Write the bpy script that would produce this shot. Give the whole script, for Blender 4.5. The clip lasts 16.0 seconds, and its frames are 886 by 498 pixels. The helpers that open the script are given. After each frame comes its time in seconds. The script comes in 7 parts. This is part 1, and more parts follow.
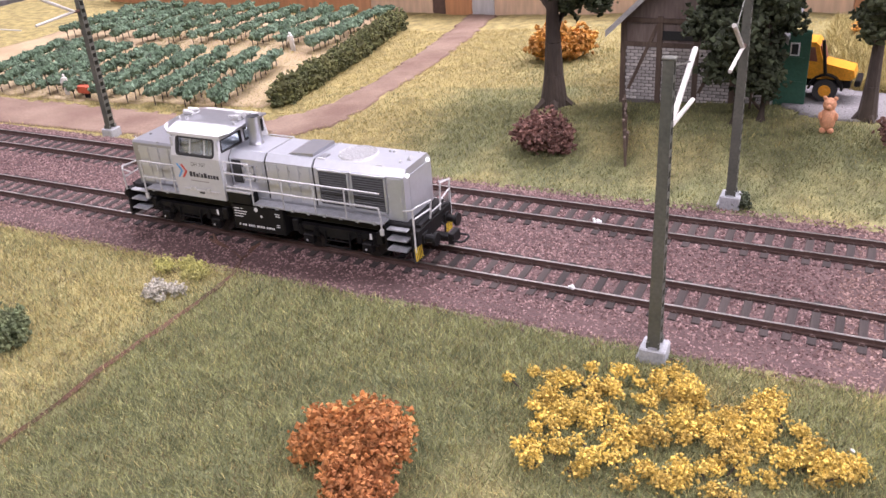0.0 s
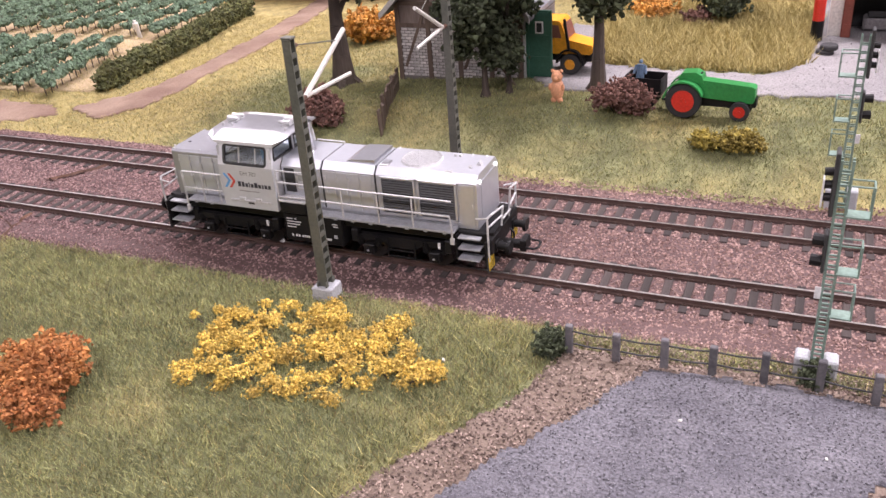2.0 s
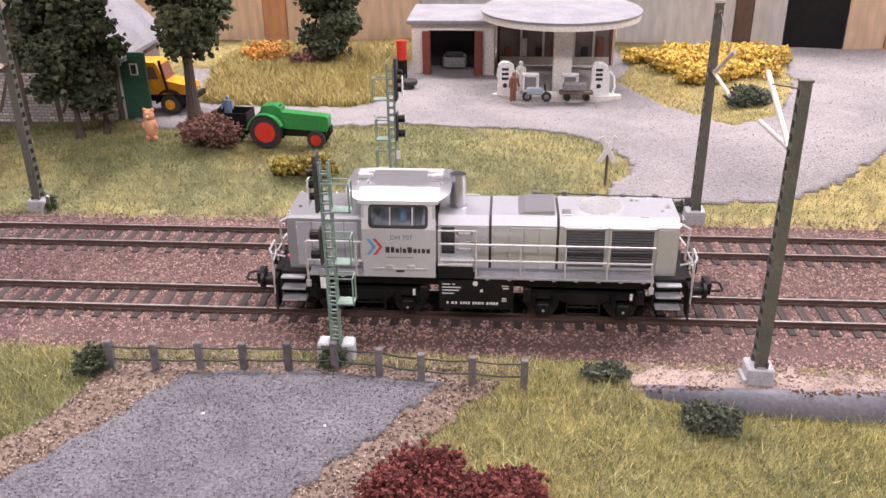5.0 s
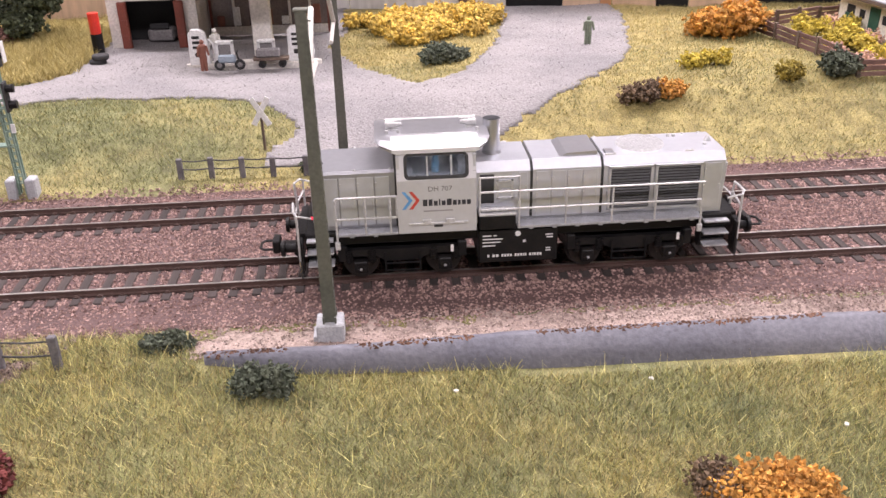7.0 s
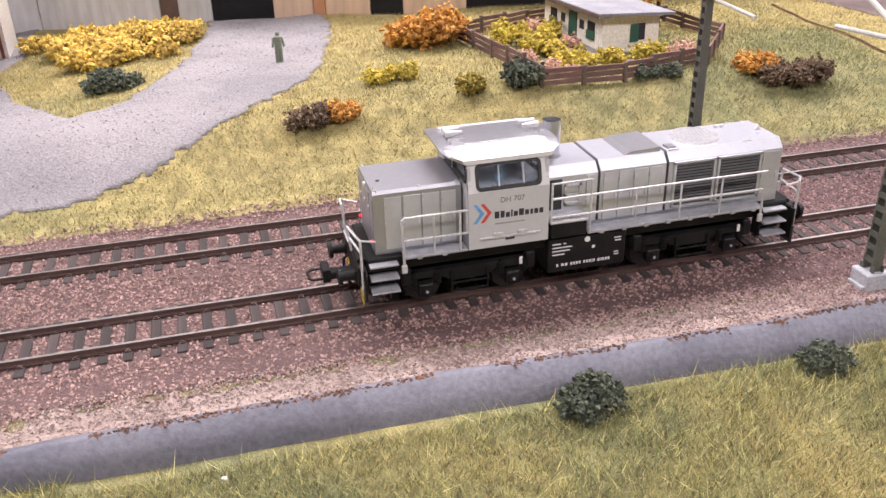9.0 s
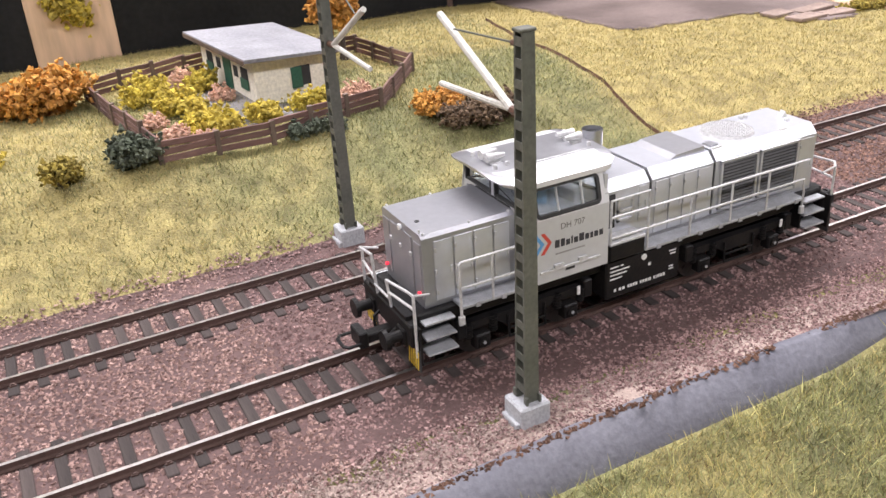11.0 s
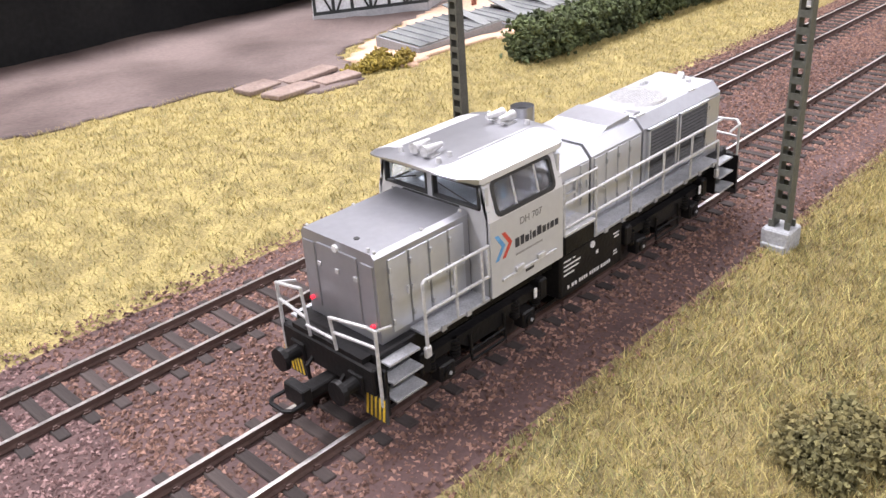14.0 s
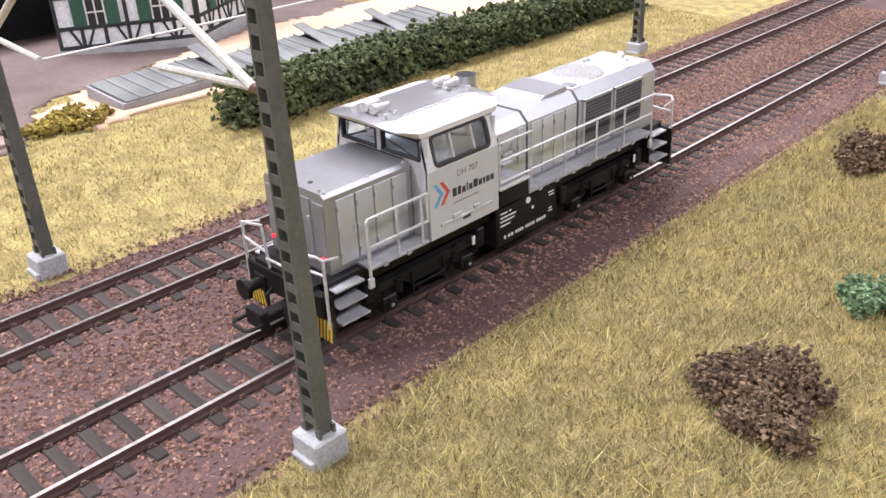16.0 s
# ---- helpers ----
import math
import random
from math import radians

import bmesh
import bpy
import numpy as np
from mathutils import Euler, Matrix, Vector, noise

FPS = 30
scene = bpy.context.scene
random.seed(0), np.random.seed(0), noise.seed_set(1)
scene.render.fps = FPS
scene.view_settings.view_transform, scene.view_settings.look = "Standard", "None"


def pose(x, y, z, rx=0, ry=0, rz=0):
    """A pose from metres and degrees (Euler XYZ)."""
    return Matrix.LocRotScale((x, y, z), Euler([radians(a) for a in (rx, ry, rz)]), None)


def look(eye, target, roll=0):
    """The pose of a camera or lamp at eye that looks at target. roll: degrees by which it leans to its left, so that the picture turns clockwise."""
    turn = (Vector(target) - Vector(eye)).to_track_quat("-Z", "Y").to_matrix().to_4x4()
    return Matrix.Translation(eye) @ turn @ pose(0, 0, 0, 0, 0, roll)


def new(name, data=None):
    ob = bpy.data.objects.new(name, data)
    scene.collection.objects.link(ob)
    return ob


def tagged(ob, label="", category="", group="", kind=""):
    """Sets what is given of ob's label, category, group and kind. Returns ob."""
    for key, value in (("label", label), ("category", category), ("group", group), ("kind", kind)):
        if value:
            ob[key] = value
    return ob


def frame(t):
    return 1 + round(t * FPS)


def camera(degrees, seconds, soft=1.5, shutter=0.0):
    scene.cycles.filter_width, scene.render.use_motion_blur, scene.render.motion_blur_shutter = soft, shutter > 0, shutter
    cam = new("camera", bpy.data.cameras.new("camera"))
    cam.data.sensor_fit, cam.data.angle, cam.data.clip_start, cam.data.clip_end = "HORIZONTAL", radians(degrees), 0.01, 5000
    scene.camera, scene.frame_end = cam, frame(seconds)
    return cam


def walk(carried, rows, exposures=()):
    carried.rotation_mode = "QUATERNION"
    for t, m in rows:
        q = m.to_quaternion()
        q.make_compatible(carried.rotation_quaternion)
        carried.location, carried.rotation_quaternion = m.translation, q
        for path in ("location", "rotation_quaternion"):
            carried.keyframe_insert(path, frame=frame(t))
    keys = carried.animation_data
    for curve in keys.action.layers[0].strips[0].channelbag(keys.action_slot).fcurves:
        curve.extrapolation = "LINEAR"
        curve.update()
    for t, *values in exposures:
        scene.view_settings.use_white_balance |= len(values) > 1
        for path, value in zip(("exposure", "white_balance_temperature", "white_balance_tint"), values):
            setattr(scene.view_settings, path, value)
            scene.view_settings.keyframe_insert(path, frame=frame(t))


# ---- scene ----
# A model railway in H0 (1:87) at its true small size; lengths in the builders are in millimetres.
cam = camera(53.98, 16.0, soft=1.5)
PATH = [
    (0, (0.05981, -0.28654, 0.16837), (-0.06468, -0.05020, 0.03183), -4.30),
    (0.5, (0.08896, -0.29074, 0.17495), (-0.02569, -0.05040, 0.03678), -4.81),
    (1, (0.11770, -0.28910, 0.17371), (0.00519, -0.04757, 0.03587), -4.86),
    (1.5, (0.15383, -0.28582, 0.16770), (0.04201, -0.04493, 0.02819), -4.72),
    (2, (0.17441, -0.28835, 0.17303), (0.06324, -0.04879, 0.03071), -4.67),
    (2.5, (0.18055, -0.29621, 0.17324), (0.08371, -0.05005, 0.03170), -4.23),
    (3, (0.20015, -0.29674, 0.17322), (0.14615, -0.03608, 0.03486), -2.44),
    (3.5, (0.20316, -0.29025, 0.16909), (0.16167, -0.02595, 0.03336), -2.10),
    (3.7, (0.20430, -0.29043, 0.16907), (0.16898, -0.02554, 0.03273), -1.84),
    (5.8, (0.28727, -0.30191, 0.15413), (0.27483, -0.02976, 0.02853), -0.21),
    (6, (0.29936, -0.30076, 0.14983), (0.29213, -0.02922, 0.02249), -0.01),
    (6.5, (0.32584, -0.29115, 0.14876), (0.33386, -0.02101, 0.01852), 0.11),
    (7, (0.35138, -0.28445, 0.14521), (0.36958, -0.01617, 0.01218), -1.32),
    (7.5, (0.38136, -0.27931, 0.14229), (0.41382, -0.01314, 0.00775), -1.36),
    (8, (0.40197, -0.27648, 0.14281), (0.44090, -0.01131, 0.00800), -1.74),
    (8.5, (0.42359, -0.26931, 0.14520), (0.47153, -0.00577, 0.01012), -2.31),
    (8.7, (0.43202, -0.26327, 0.14423), (0.48788, -0.00104, 0.00963), -2.02),
    (10.8, (0.52795, -0.19300, 0.13773), (0.64244, 0.04675, -0.00160), -2.16),
    (11, (0.54930, -0.19238, 0.13679), (0.66836, 0.04770, 0.00194), -3.51),
    (11.5, (0.59135, -0.18355, 0.13525), (0.73749, 0.04301, 0.00368), -2.72),
    (12, (0.62222, -0.17985, 0.13249), (0.77737, 0.03984, -0.00042), -3.04),
    (12.5, (0.65720, -0.16165, 0.13235), (0.82258, 0.05101, 0.00035), -3.64),
    (13, (0.69117, -0.14702, 0.12791), (0.86437, 0.05916, -0.00436), -3.79),
    (13.5, (0.73258, -0.13587, 0.11984), (0.91528, 0.06141, -0.01321), -3.81),
    (14, (0.77837, -0.13365, 0.12000), (0.96527, 0.05818, -0.01517), -3.92),
    (14.5, (0.82723, -0.13233, 0.12008), (1.01669, 0.05516, -0.01758), -4.20),
    (15, (0.87653, -0.13078, 0.11338), (1.06714, 0.05418, -0.02611), -4.16),
    (15.5, (0.91632, -0.14674, 0.11825), (1.10422, 0.04037, -0.02204), -4.58),
    (16, (0.93129, -0.16440, 0.12135), (1.11791, 0.02617, -0.01596), -2.60),
]
walk(cam, [(t, look(eye, target, roll)) for t, eye, target, roll in PATH], [(0, 0, 6200, 24), (3.7, 0, 6700, 22), (8.7, 0, 6550, 20), (10.8, -0.03, 6450, 13), (16, -0.03, 6250, 15)])

# how far the engine has come along the near track: seconds, metres
RUN = [
    (0, -0.18729),
    (0.5, -0.14569),
    (1, -0.10544),
    (1.5, -0.06375),
    (2, -0.02519),
    (2.5, 0.01418),
    (3, 0.05421),
    (3.5, 0.09475),
    (3.7, 0.11110),
    (5.8, 0.28396),
    (6, 0.30027),
    (6.5, 0.34264),
    (7, 0.38069),
    (7.5, 0.42220),
    (8, 0.45991),
    (8.5, 0.49839),
    (8.7, 0.51420),
    (10.8, 0.67176),
    (11, 0.68716),
    (11.5, 0.72667),
    (12, 0.76629),
    (12.5, 0.80836),
    (13, 0.84730),
    (13.5, 0.88983),
    (14, 0.93175),
    (14.5, 0.97292),
    (15, 1.01395),
    (15.5, 1.05317),
    (16, 1.09669),
]

# ---- light: an exhibition hall with ceiling panels ----
world = bpy.data.worlds.new("hall_air")
scene.world = world
world.use_nodes = True
world.node_tree.nodes["Background"].inputs[0].default_value = (0.95, 0.97, 1.0, 1)
world.node_tree.nodes["Background"].inputs[1].default_value = 0.015
LAMPS = [(-0.7, -1.35), (0.9, -1.35), (2.4, -1.35), (-0.7, 0.7), (0.9, 0.7), (2.4, 0.7)]
LAMP_Z = 1.55
for lx, ly in LAMPS:
    lamp = bpy.data.lights.new("ceiling_panel_light", "AREA")
    lamp.shape, lamp.size, lamp.size_y, lamp.energy, lamp.color = "RECTANGLE", 1.2, 0.3, 23.0 if ly < 0 else 47.0, (1.0, 0.965, 0.985)
    new("ceiling_panel_light", lamp).matrix_world = pose(lx, ly, LAMP_Z - 0.02)

M = 0.001


# ---- materials ----
def surface(name, c1, c2=None, rough=0.7, metal=0.0, scale=60.0, fine=900.0, bump=0.25, island=0.0, rand=0.0, stretch=(1, 1, 1), emit=None, glow=0.0, shade=0.2, mixed=False):
    """Two colours mixed by a broad noise, darkened and lightened by a fine one, with a fine relief."""
    m = bpy.data.materials.new(name)
    m.use_nodes = True
    nt = m.node_tree
    n, l = nt.nodes, nt.links
    bsdf = n["Principled BSDF"]
    c2 = c2 or tuple(v * 0.8 for v in c1)
    coord = n.new("ShaderNodeTexCoord")
    mp = n.new("ShaderNodeMapping")
    mp.inputs["Scale"].default_value = stretch
    l.new(coord.outputs["Object"], mp.inputs["Vector"])
    broad = n.new("ShaderNodeTexNoise")
    broad.inputs["Scale"].default_value, broad.inputs["Detail"].default_value = scale, 4
    grain = n.new("ShaderNodeTexNoise")
    grain.inputs["Scale"].default_value, grain.inputs["Detail"].default_value = fine, 3
    l.new(mp.outputs[0], broad.inputs["Vector"])
    l.new(mp.outputs[0], grain.inputs["Vector"])
    ramp = n.new("ShaderNodeMapRange")
    ramp.inputs[1].default_value, ramp.inputs[2].default_value = 0.35, 0.65
    l.new(broad.outputs["Fac"], ramp.inputs[0])
    mix = n.new("ShaderNodeMix")
    mix.data_type = "RGBA"
    mix.inputs[6].default_value, mix.inputs[7].default_value = (*c1, 1), (*c2, 1)
    if mixed:
        geo = n.new("ShaderNodeNewGeometry")
        both = n.new("ShaderNodeMath")
        both.operation = "MULTIPLY_ADD"
        both.inputs[1].default_value, both.use_clamp = 0.4, True
        l.new(ramp.outputs[0], both.inputs[0])
        side = n.new("ShaderNodeMath")
        side.operation = "MULTIPLY_ADD"
        side.inputs[1].default_value, side.inputs[2].default_value = 0.9, -0.15
        l.new(geo.outputs["Random Per Island"], side.inputs[0])
        l.new(side.outputs[0], both.inputs[2])
        l.new(both.outputs[0], mix.inputs[0])
    else:
        l.new(ramp.outputs[0], mix.inputs[0])
    hsv = n.new("ShaderNodeHueSaturation")
    l.new(mix.outputs[2], hsv.inputs["Color"])
    val = n.new("ShaderNodeMapRange")
    val.inputs[1].default_value, val.inputs[2].default_value = 0.25, 0.75
    val.inputs[3].default_value, val.inputs[4].default_value = 1 - shade, 1 + shade
    l.new(grain.outputs["Fac"], val.inputs[0])
    out = val.outputs[0]
    for amount, kind, socket in ((island, "ShaderNodeNewGeometry", "Random Per Island"), (rand, "ShaderNodeObjectInfo", "Random")):
        if amount:
            src = n.new(kind)
            r = n.new("ShaderNodeMapRange")
            r.inputs[3].default_value, r.inputs[4].default_value = 1 - amount, 1 + amount
            l.new(src.outputs[socket], r.inputs[0])
            mul = n.new("ShaderNodeMath")
            mul.operation = "MULTIPLY"
            l.new(out, mul.inputs[0])
            l.new(r.outputs[0], mul.inputs[1])
            out = mul.outputs[0]
    l.new(out, hsv.inputs["Value"])
    l.new(hsv.outputs[0], bsdf.inputs["Base Color"])
    bsdf.inputs["Roughness"].default_value, bsdf.inputs["Metallic"].default_value = rough, metal
    if bump:
        b = n.new("ShaderNodeBump")
        b.inputs["Strength"].default_value, b.inputs["Distance"].default_value = bump, 0.0006
        l.new(grain.outputs["Fac"], b.inputs["Height"])
        l.new(b.outputs[0], bsdf.inputs["Normal"])
    if emit:
        bsdf.inputs["Emission Color"].default_value, bsdf.inputs["Emission Strength"].default_value = (*emit, 1), glow
    return m


def glass(name, tint, alpha=0.35):
    m = bpy.data.materials.new(name)
    m.use_nodes = True
    b = m.node_tree.nodes["Principled BSDF"]
    b.inputs["Base Color"].default_value, b.inputs["Roughness"].default_value = (*tint, 1), 0.08
    b.inputs["Transmission Weight"].default_value, b.inputs["IOR"].default_value = 1.0, 1.4
    return m


TURF = surface("turf", (0.15, 0.13, 0.06), (0.225, 0.19, 0.085), 0.95, scale=28, fine=1300, bump=0.9, shade=0.42)
turf_paint = TURF.node_tree.nodes.new("ShaderNodeAttribute")
turf_paint.attribute_name = "meadow"
turf_clump = TURF.node_tree.nodes.new("ShaderNodeTexNoise")
turf_clump.inputs["Scale"].default_value, turf_clump.inputs["Detail"].default_value = 130, 3
turf_tone = TURF.node_tree.nodes.new("ShaderNodeMapRange")
turf_tone.inputs[1].default_value, turf_tone.inputs[2].default_value, turf_tone.inputs[3].default_value, turf_tone.inputs[4].default_value = 0.34, 0.66, 0.66, 1.22
turf_mix = TURF.node_tree.nodes.new("ShaderNodeVectorMath")
turf_mix.operation = "SCALE"
for turf_from, turf_to in ((TURF.node_tree.nodes["Mapping"].outputs[0], turf_clump.inputs["Vector"]), (turf_clump.outputs["Fac"], turf_tone.inputs[0]), (turf_paint.outputs["Color"], turf_mix.inputs[0]), (turf_tone.outputs[0], turf_mix.inputs["Scale"]), (turf_mix.outputs[0], TURF.node_tree.nodes["Hue/Saturation/Value"].inputs["Color"])):
    TURF.node_tree.links.new(turf_from, turf_to)
BALLAST = surface("ballast_bed", (0.08, 0.048, 0.046), (0.115, 0.07, 0.066), 0.95, scale=40, fine=900, bump=0.8)
STONES = surface("ballast_stones", (0.125, 0.068, 0.066), (0.30, 0.197, 0.185), 0.9, scale=9, fine=600, bump=0.3, island=0.28, mixed=True)
PALESTONES = surface("pale_ballast_stones", (0.165, 0.095, 0.085), (0.36, 0.242, 0.212), 0.9, scale=9, fine=600, bump=0.3, island=0.22, mixed=True)
DARKSTONES = surface("dark_ballast_stones", (0.10, 0.052, 0.04), (0.30, 0.178, 0.137), 0.9, scale=9, fine=600, bump=0.3, island=0.22, mixed=True)
GRAVEL = surface("grey_gravel", (0.185, 0.175, 0.18), (0.25, 0.235, 0.235), 0.95, scale=22, fine=900, bump=0.9, shade=0.3)
ASPHALT = surface("grey_asphalt", (0.10, 0.096, 0.112), (0.145, 0.14, 0.157), 0.95, scale=45, fine=1100, bump=1.0, shade=0.5)
DIRT = surface("stony_dirt", (0.15, 0.11, 0.085), (0.20, 0.15, 0.12), 0.95, scale=40, fine=900, bump=0.8)
EARTH = surface("brown_earth", (0.17, 0.105, 0.078), (0.25, 0.175, 0.13), 0.95, scale=30, fine=800, bump=0.7)
MUDM = surface("dark_mud", (0.07, 0.046, 0.04), (0.165, 0.122, 0.11), 0.7, scale=14, fine=500, bump=0.5)
SANDM = surface("pale_sand", (0.60, 0.42, 0.30), (0.52, 0.35, 0.25), 0.95, scale=25, fine=900, bump=0.4)
VSOIL = surface("tan_soil", (0.42, 0.33, 0.20), (0.34, 0.25, 0.15), 0.95, scale=30, fine=800, bump=0.6)
SHELF = surface("pinkish_fine_gravel", (0.27, 0.20, 0.175), (0.34, 0.265, 0.23), 0.95, scale=40, fine=1100, bump=0.8)
SLEEPER = surface("brown_sleeper", (0.030, 0.022, 0.021), (0.046, 0.035, 0.032), 0.9, scale=200, fine=1500, bump=0.4, rand=0.35, stretch=(1, 0.15, 1))
RUST = surface("rail_rust", (0.075, 0.042, 0.035), (0.10, 0.06, 0.05), 0.75, scale=80, fine=900)
STEEL = surface("rail_steel", (0.66, 0.63, 0.60), (0.52, 0.49, 0.47), 0.36, 1.0, scale=30, fine=600, bump=0.05)


# ---- mesh helpers, in millimetres ----
def box(bm, x0, x1, y0, y1, z0, z1, bevel=0.0, m=None):
    v = [bm.verts.new(p) for p in ((x0, y0, z0), (x1, y0, z0), (x1, y1, z0), (x0, y1, z0), (x0, y0, z1), (x1, y0, z1), (x1, y1, z1), (x0, y1, z1))]
    f = [bm.faces.new([v[i] for i in q]) for q in ((0, 3, 2, 1), (4, 5, 6, 7), (0, 1, 5, 4), (1, 2, 6, 5), (2, 3, 7, 6), (3, 0, 4, 7))]
    if bevel:
        edges = list({e for q in f for e in q.edges})
        v = list({w for g in bmesh.ops.bevel(bm, geom=edges, offset=bevel, segments=1, affect="EDGES")["faces"] for w in g.verts})
    if m is not None:
        bmesh.ops.transform(bm, matrix=m, verts=v)
    return bm


def prism(bm, outline, a, b, axis="y"):
    """An outline of (u, v) pushed out from a to b: along y it is (x, z), along x it is (y, z), along z it is (x, y)."""
    put = {"y": lambda u, v, w: (u, w, v), "x": lambda u, v, w: (w, u, v), "z": lambda u, v, w: (u, v, w)}[axis]
    lo = [bm.verts.new(put(u, v, a)) for u, v in outline]
    hi = [bm.verts.new(put(u, v, b)) for u, v in outline]
    k = len(outline)
    faces = [bm.faces.new(lo), bm.faces.new(hi[::-1])]
    faces += [bm.faces.new((lo[(i + 1) % k], lo[i], hi[i], hi[(i + 1) % k])) for i in range(k)]
    bmesh.ops.recalc_face_normals(bm, faces=faces)
    return bm


def rod(bm, p, q, r, r2=None, seg=8):
    """A round bar from p to q."""
    p, q = Vector(p), Vector(q)
    turn = (q - p).to_track_quat("Z", "Y").to_matrix().to_4x4()
    bmesh.ops.create_cone(bm, cap_ends=True, segments=seg, radius1=r, radius2=r if r2 is None else r2, depth=(q - p).length, matrix=Matrix.Translation((p + q) / 2) @ turn)
    return bm


def wire(bm, points, r, seg=6):
    for p, q in zip(points, points[1:]):
        rod(bm, p, q, r, seg=seg)
    for p in points[1:-1]:
        bmesh.ops.create_icosphere(bm, subdivisions=1, radius=r * 1.05, matrix=Matrix.Translation(p))
    return bm


def ball(bm, p, r, squash=(1, 1, 1), sub=2):
    bmesh.ops.create_icosphere(bm, subdivisions=sub, radius=r, matrix=Matrix.Translation(p) @ Matrix.Diagonal((*squash, 1)))
    return bm


def mesh_of(bm, name, material):
    data = bpy.data.meshes.new(name)
    bmesh.ops.scale(bm, vec=(M, M, M), verts=bm.verts)
    bm.to_mesh(data)
    bm.free()
    data.materials.append(material)
    return data


def part(name, bm, material, parent=None, label=""):
    ob = new(name, mesh_of(bm, name, material))
    ob.parent = parent
    return tagged(ob, label)


def bm_new():
    return bmesh.new()


def boxed(name, parent, material, *args, bevel=0.0, label=""):
    return part(name, box(bm_new(), *args, bevel=bevel), material, parent, label)


def thing(name, label, category, x=0, y=0, z=0, turn=0, group="", kind=""):
    ob = new(name)
    ob.empty_display_size = 0.005
    ob.matrix_basis = pose(x * M, y * M, z * M, 0, 0, turn)
    return tagged(ob, label, category, group, kind)


def cloud(name, verts, faces, material, smooth=False):
    """A mesh object from arrays in millimetres."""
    data = bpy.data.meshes.new(name)
    data.from_pydata((np.asarray(verts) * M).tolist(), [], np.asarray(faces).tolist())
    data.materials.append(material)
    return data


def lerp(xs, ys, x):
    return float(np.interp(x, xs, ys))


def sstep(a, b, x):
    u = min(1, max(0, (x - a) / (b - a)))
    return u * u * (3 - 2 * u)


XS = (-600, -300, 0, 200, 300, 400, 600, 720, 900, 1150, 1500)


def ground_z(x, y):
    """Height of the landscape above the rail tops."""
    if y > 0:
        low = lerp(XS, (-14, -10, -3, 0, 0, 0, 4, 2, 0, -3, -10), x)
        high = lerp(XS, (-14, -11, 10, 13, 10, 17, 25, 19, 9, 3, -8), x)
        return -4.2 + (low + 4.2) * sstep(72, 98, y) + (high - low) * sstep(95, 150, y)
    near = lerp((-400, 0, 100, 250, 320, 400, 640, 740, 785, 1000, 1300), (-6, -3, -1, 1, -10, -13, -13, -12, -8, -7, -7), x)
    e0 = lerp((285, 310, 755, 785), (30, 42, 42, 30), x)
    e1 = lerp((285, 310, 755, 785), (56, 51, 51, 56), x)
    return -4.4 + (near + 4.4) * sstep(e0, e1, -y) - 6 * sstep(70, 220, -y)


def bumpy_z(x, y):
    away = min(1, max(0, (max(y - 92, -y - (58 if 280 < x < 785 else 40))) / 30))
    return ground_z(x, y) + away * (1.6 * noise.noise((x * 0.02, y * 0.02, 3.1)) + 0.7 * noise.noise((x * 0.07, y * 0.07, 9.4)))


def inside(poly, x, y):
    hit = False
    for (x0, y0), (x1, y1) in zip(poly, poly[1:] + poly[:1]):
        if (y0 > y) != (y1 > y) and x < (x1 - x0) * (y - y0) / (y1 - y0) + x0:
            hit = not hit
    return hit


def sheet(name, poly, lift, step, material, label, category, ragged=2.0, skirt=True):
    """A patch of ground cover that follows the landscape, with an uneven edge."""
    xs, ys = [p[0] for p in poly], [p[1] for p in poly]
    bm = bm_new()
    grid = {}

    def vert(i, j):
        if (i, j) not in grid:
            x, y = min(xs) + i * step, min(ys) + j * step
            grid[i, j] = bm.verts.new((x, y, bumpy_z(x, y) + lift + 0.25 * noise.noise((x * 0.15, y * 0.15, 1.7))))
        return grid[i, j]

    for i in range(int((max(xs) - min(xs)) / step) + 1):
        for j in range(int((max(ys) - min(ys)) / step) + 1):
            x, y = min(xs) + (i + 0.5) * step, min(ys) + (j + 0.5) * step
            x += ragged * noise.noise((x * 0.11, y * 0.11, 5)) * 2
            y += ragged * noise.noise((x * 0.11, y * 0.11, 8)) * 2
            if inside(poly, x, y):
                bm.faces.new((vert(i, j), vert(i + 1, j), vert(i + 1, j + 1), vert(i, j + 1)))
    if skirt:
        rim = [e for e in bm.edges if e.is_boundary]
        low = bmesh.ops.extrude_edge_only(bm, edges=rim)["geom"]
        for v in low:
            if isinstance(v, bmesh.types.BMVert):
                v.co.z -= lift + 1.0
    for f in bm.faces:
        f.smooth = True
    return tagged(part(name, bm, material), label, category, kind="structure")


# ---- the landscape ----
ROAD = [(38, 183), (87, 183), (153, 184), (241, 185), (286, 174), (306, 144), (310, 132), (298, 117), (298, 102), (340, 103), (383, 107), (409, 118), (445, 145), (480, 182), (497, 216), (517, 306), (520, 470), (450, 470), (442, 340), (426, 262), (401, 200), (370, 183), (340, 226), (318, 290), (329, 326), (326, 420), (170, 420), (172, 301), (168, 244), (146, 219), (97, 222), (47, 232), (30, 320), (10, 320), (12, 249), (18, 196)]
DIRT_PATH = [(-304, 144), (-274, 179), (-265, 224), (-268, 299), (-278, 391), (-290, 470), (-262, 470), (-246, 368), (-238, 260), (-237, 192), (-239, 146), (-263, 125)]
PAD = [(137, -57), (160, -54), (186, -55), (225, -58), (214, -73), (205, -88), (189, -108), (165, -150), (140, -200), (50, -200), (80, -150), (100, -115), (113, -96), (126, -72)]
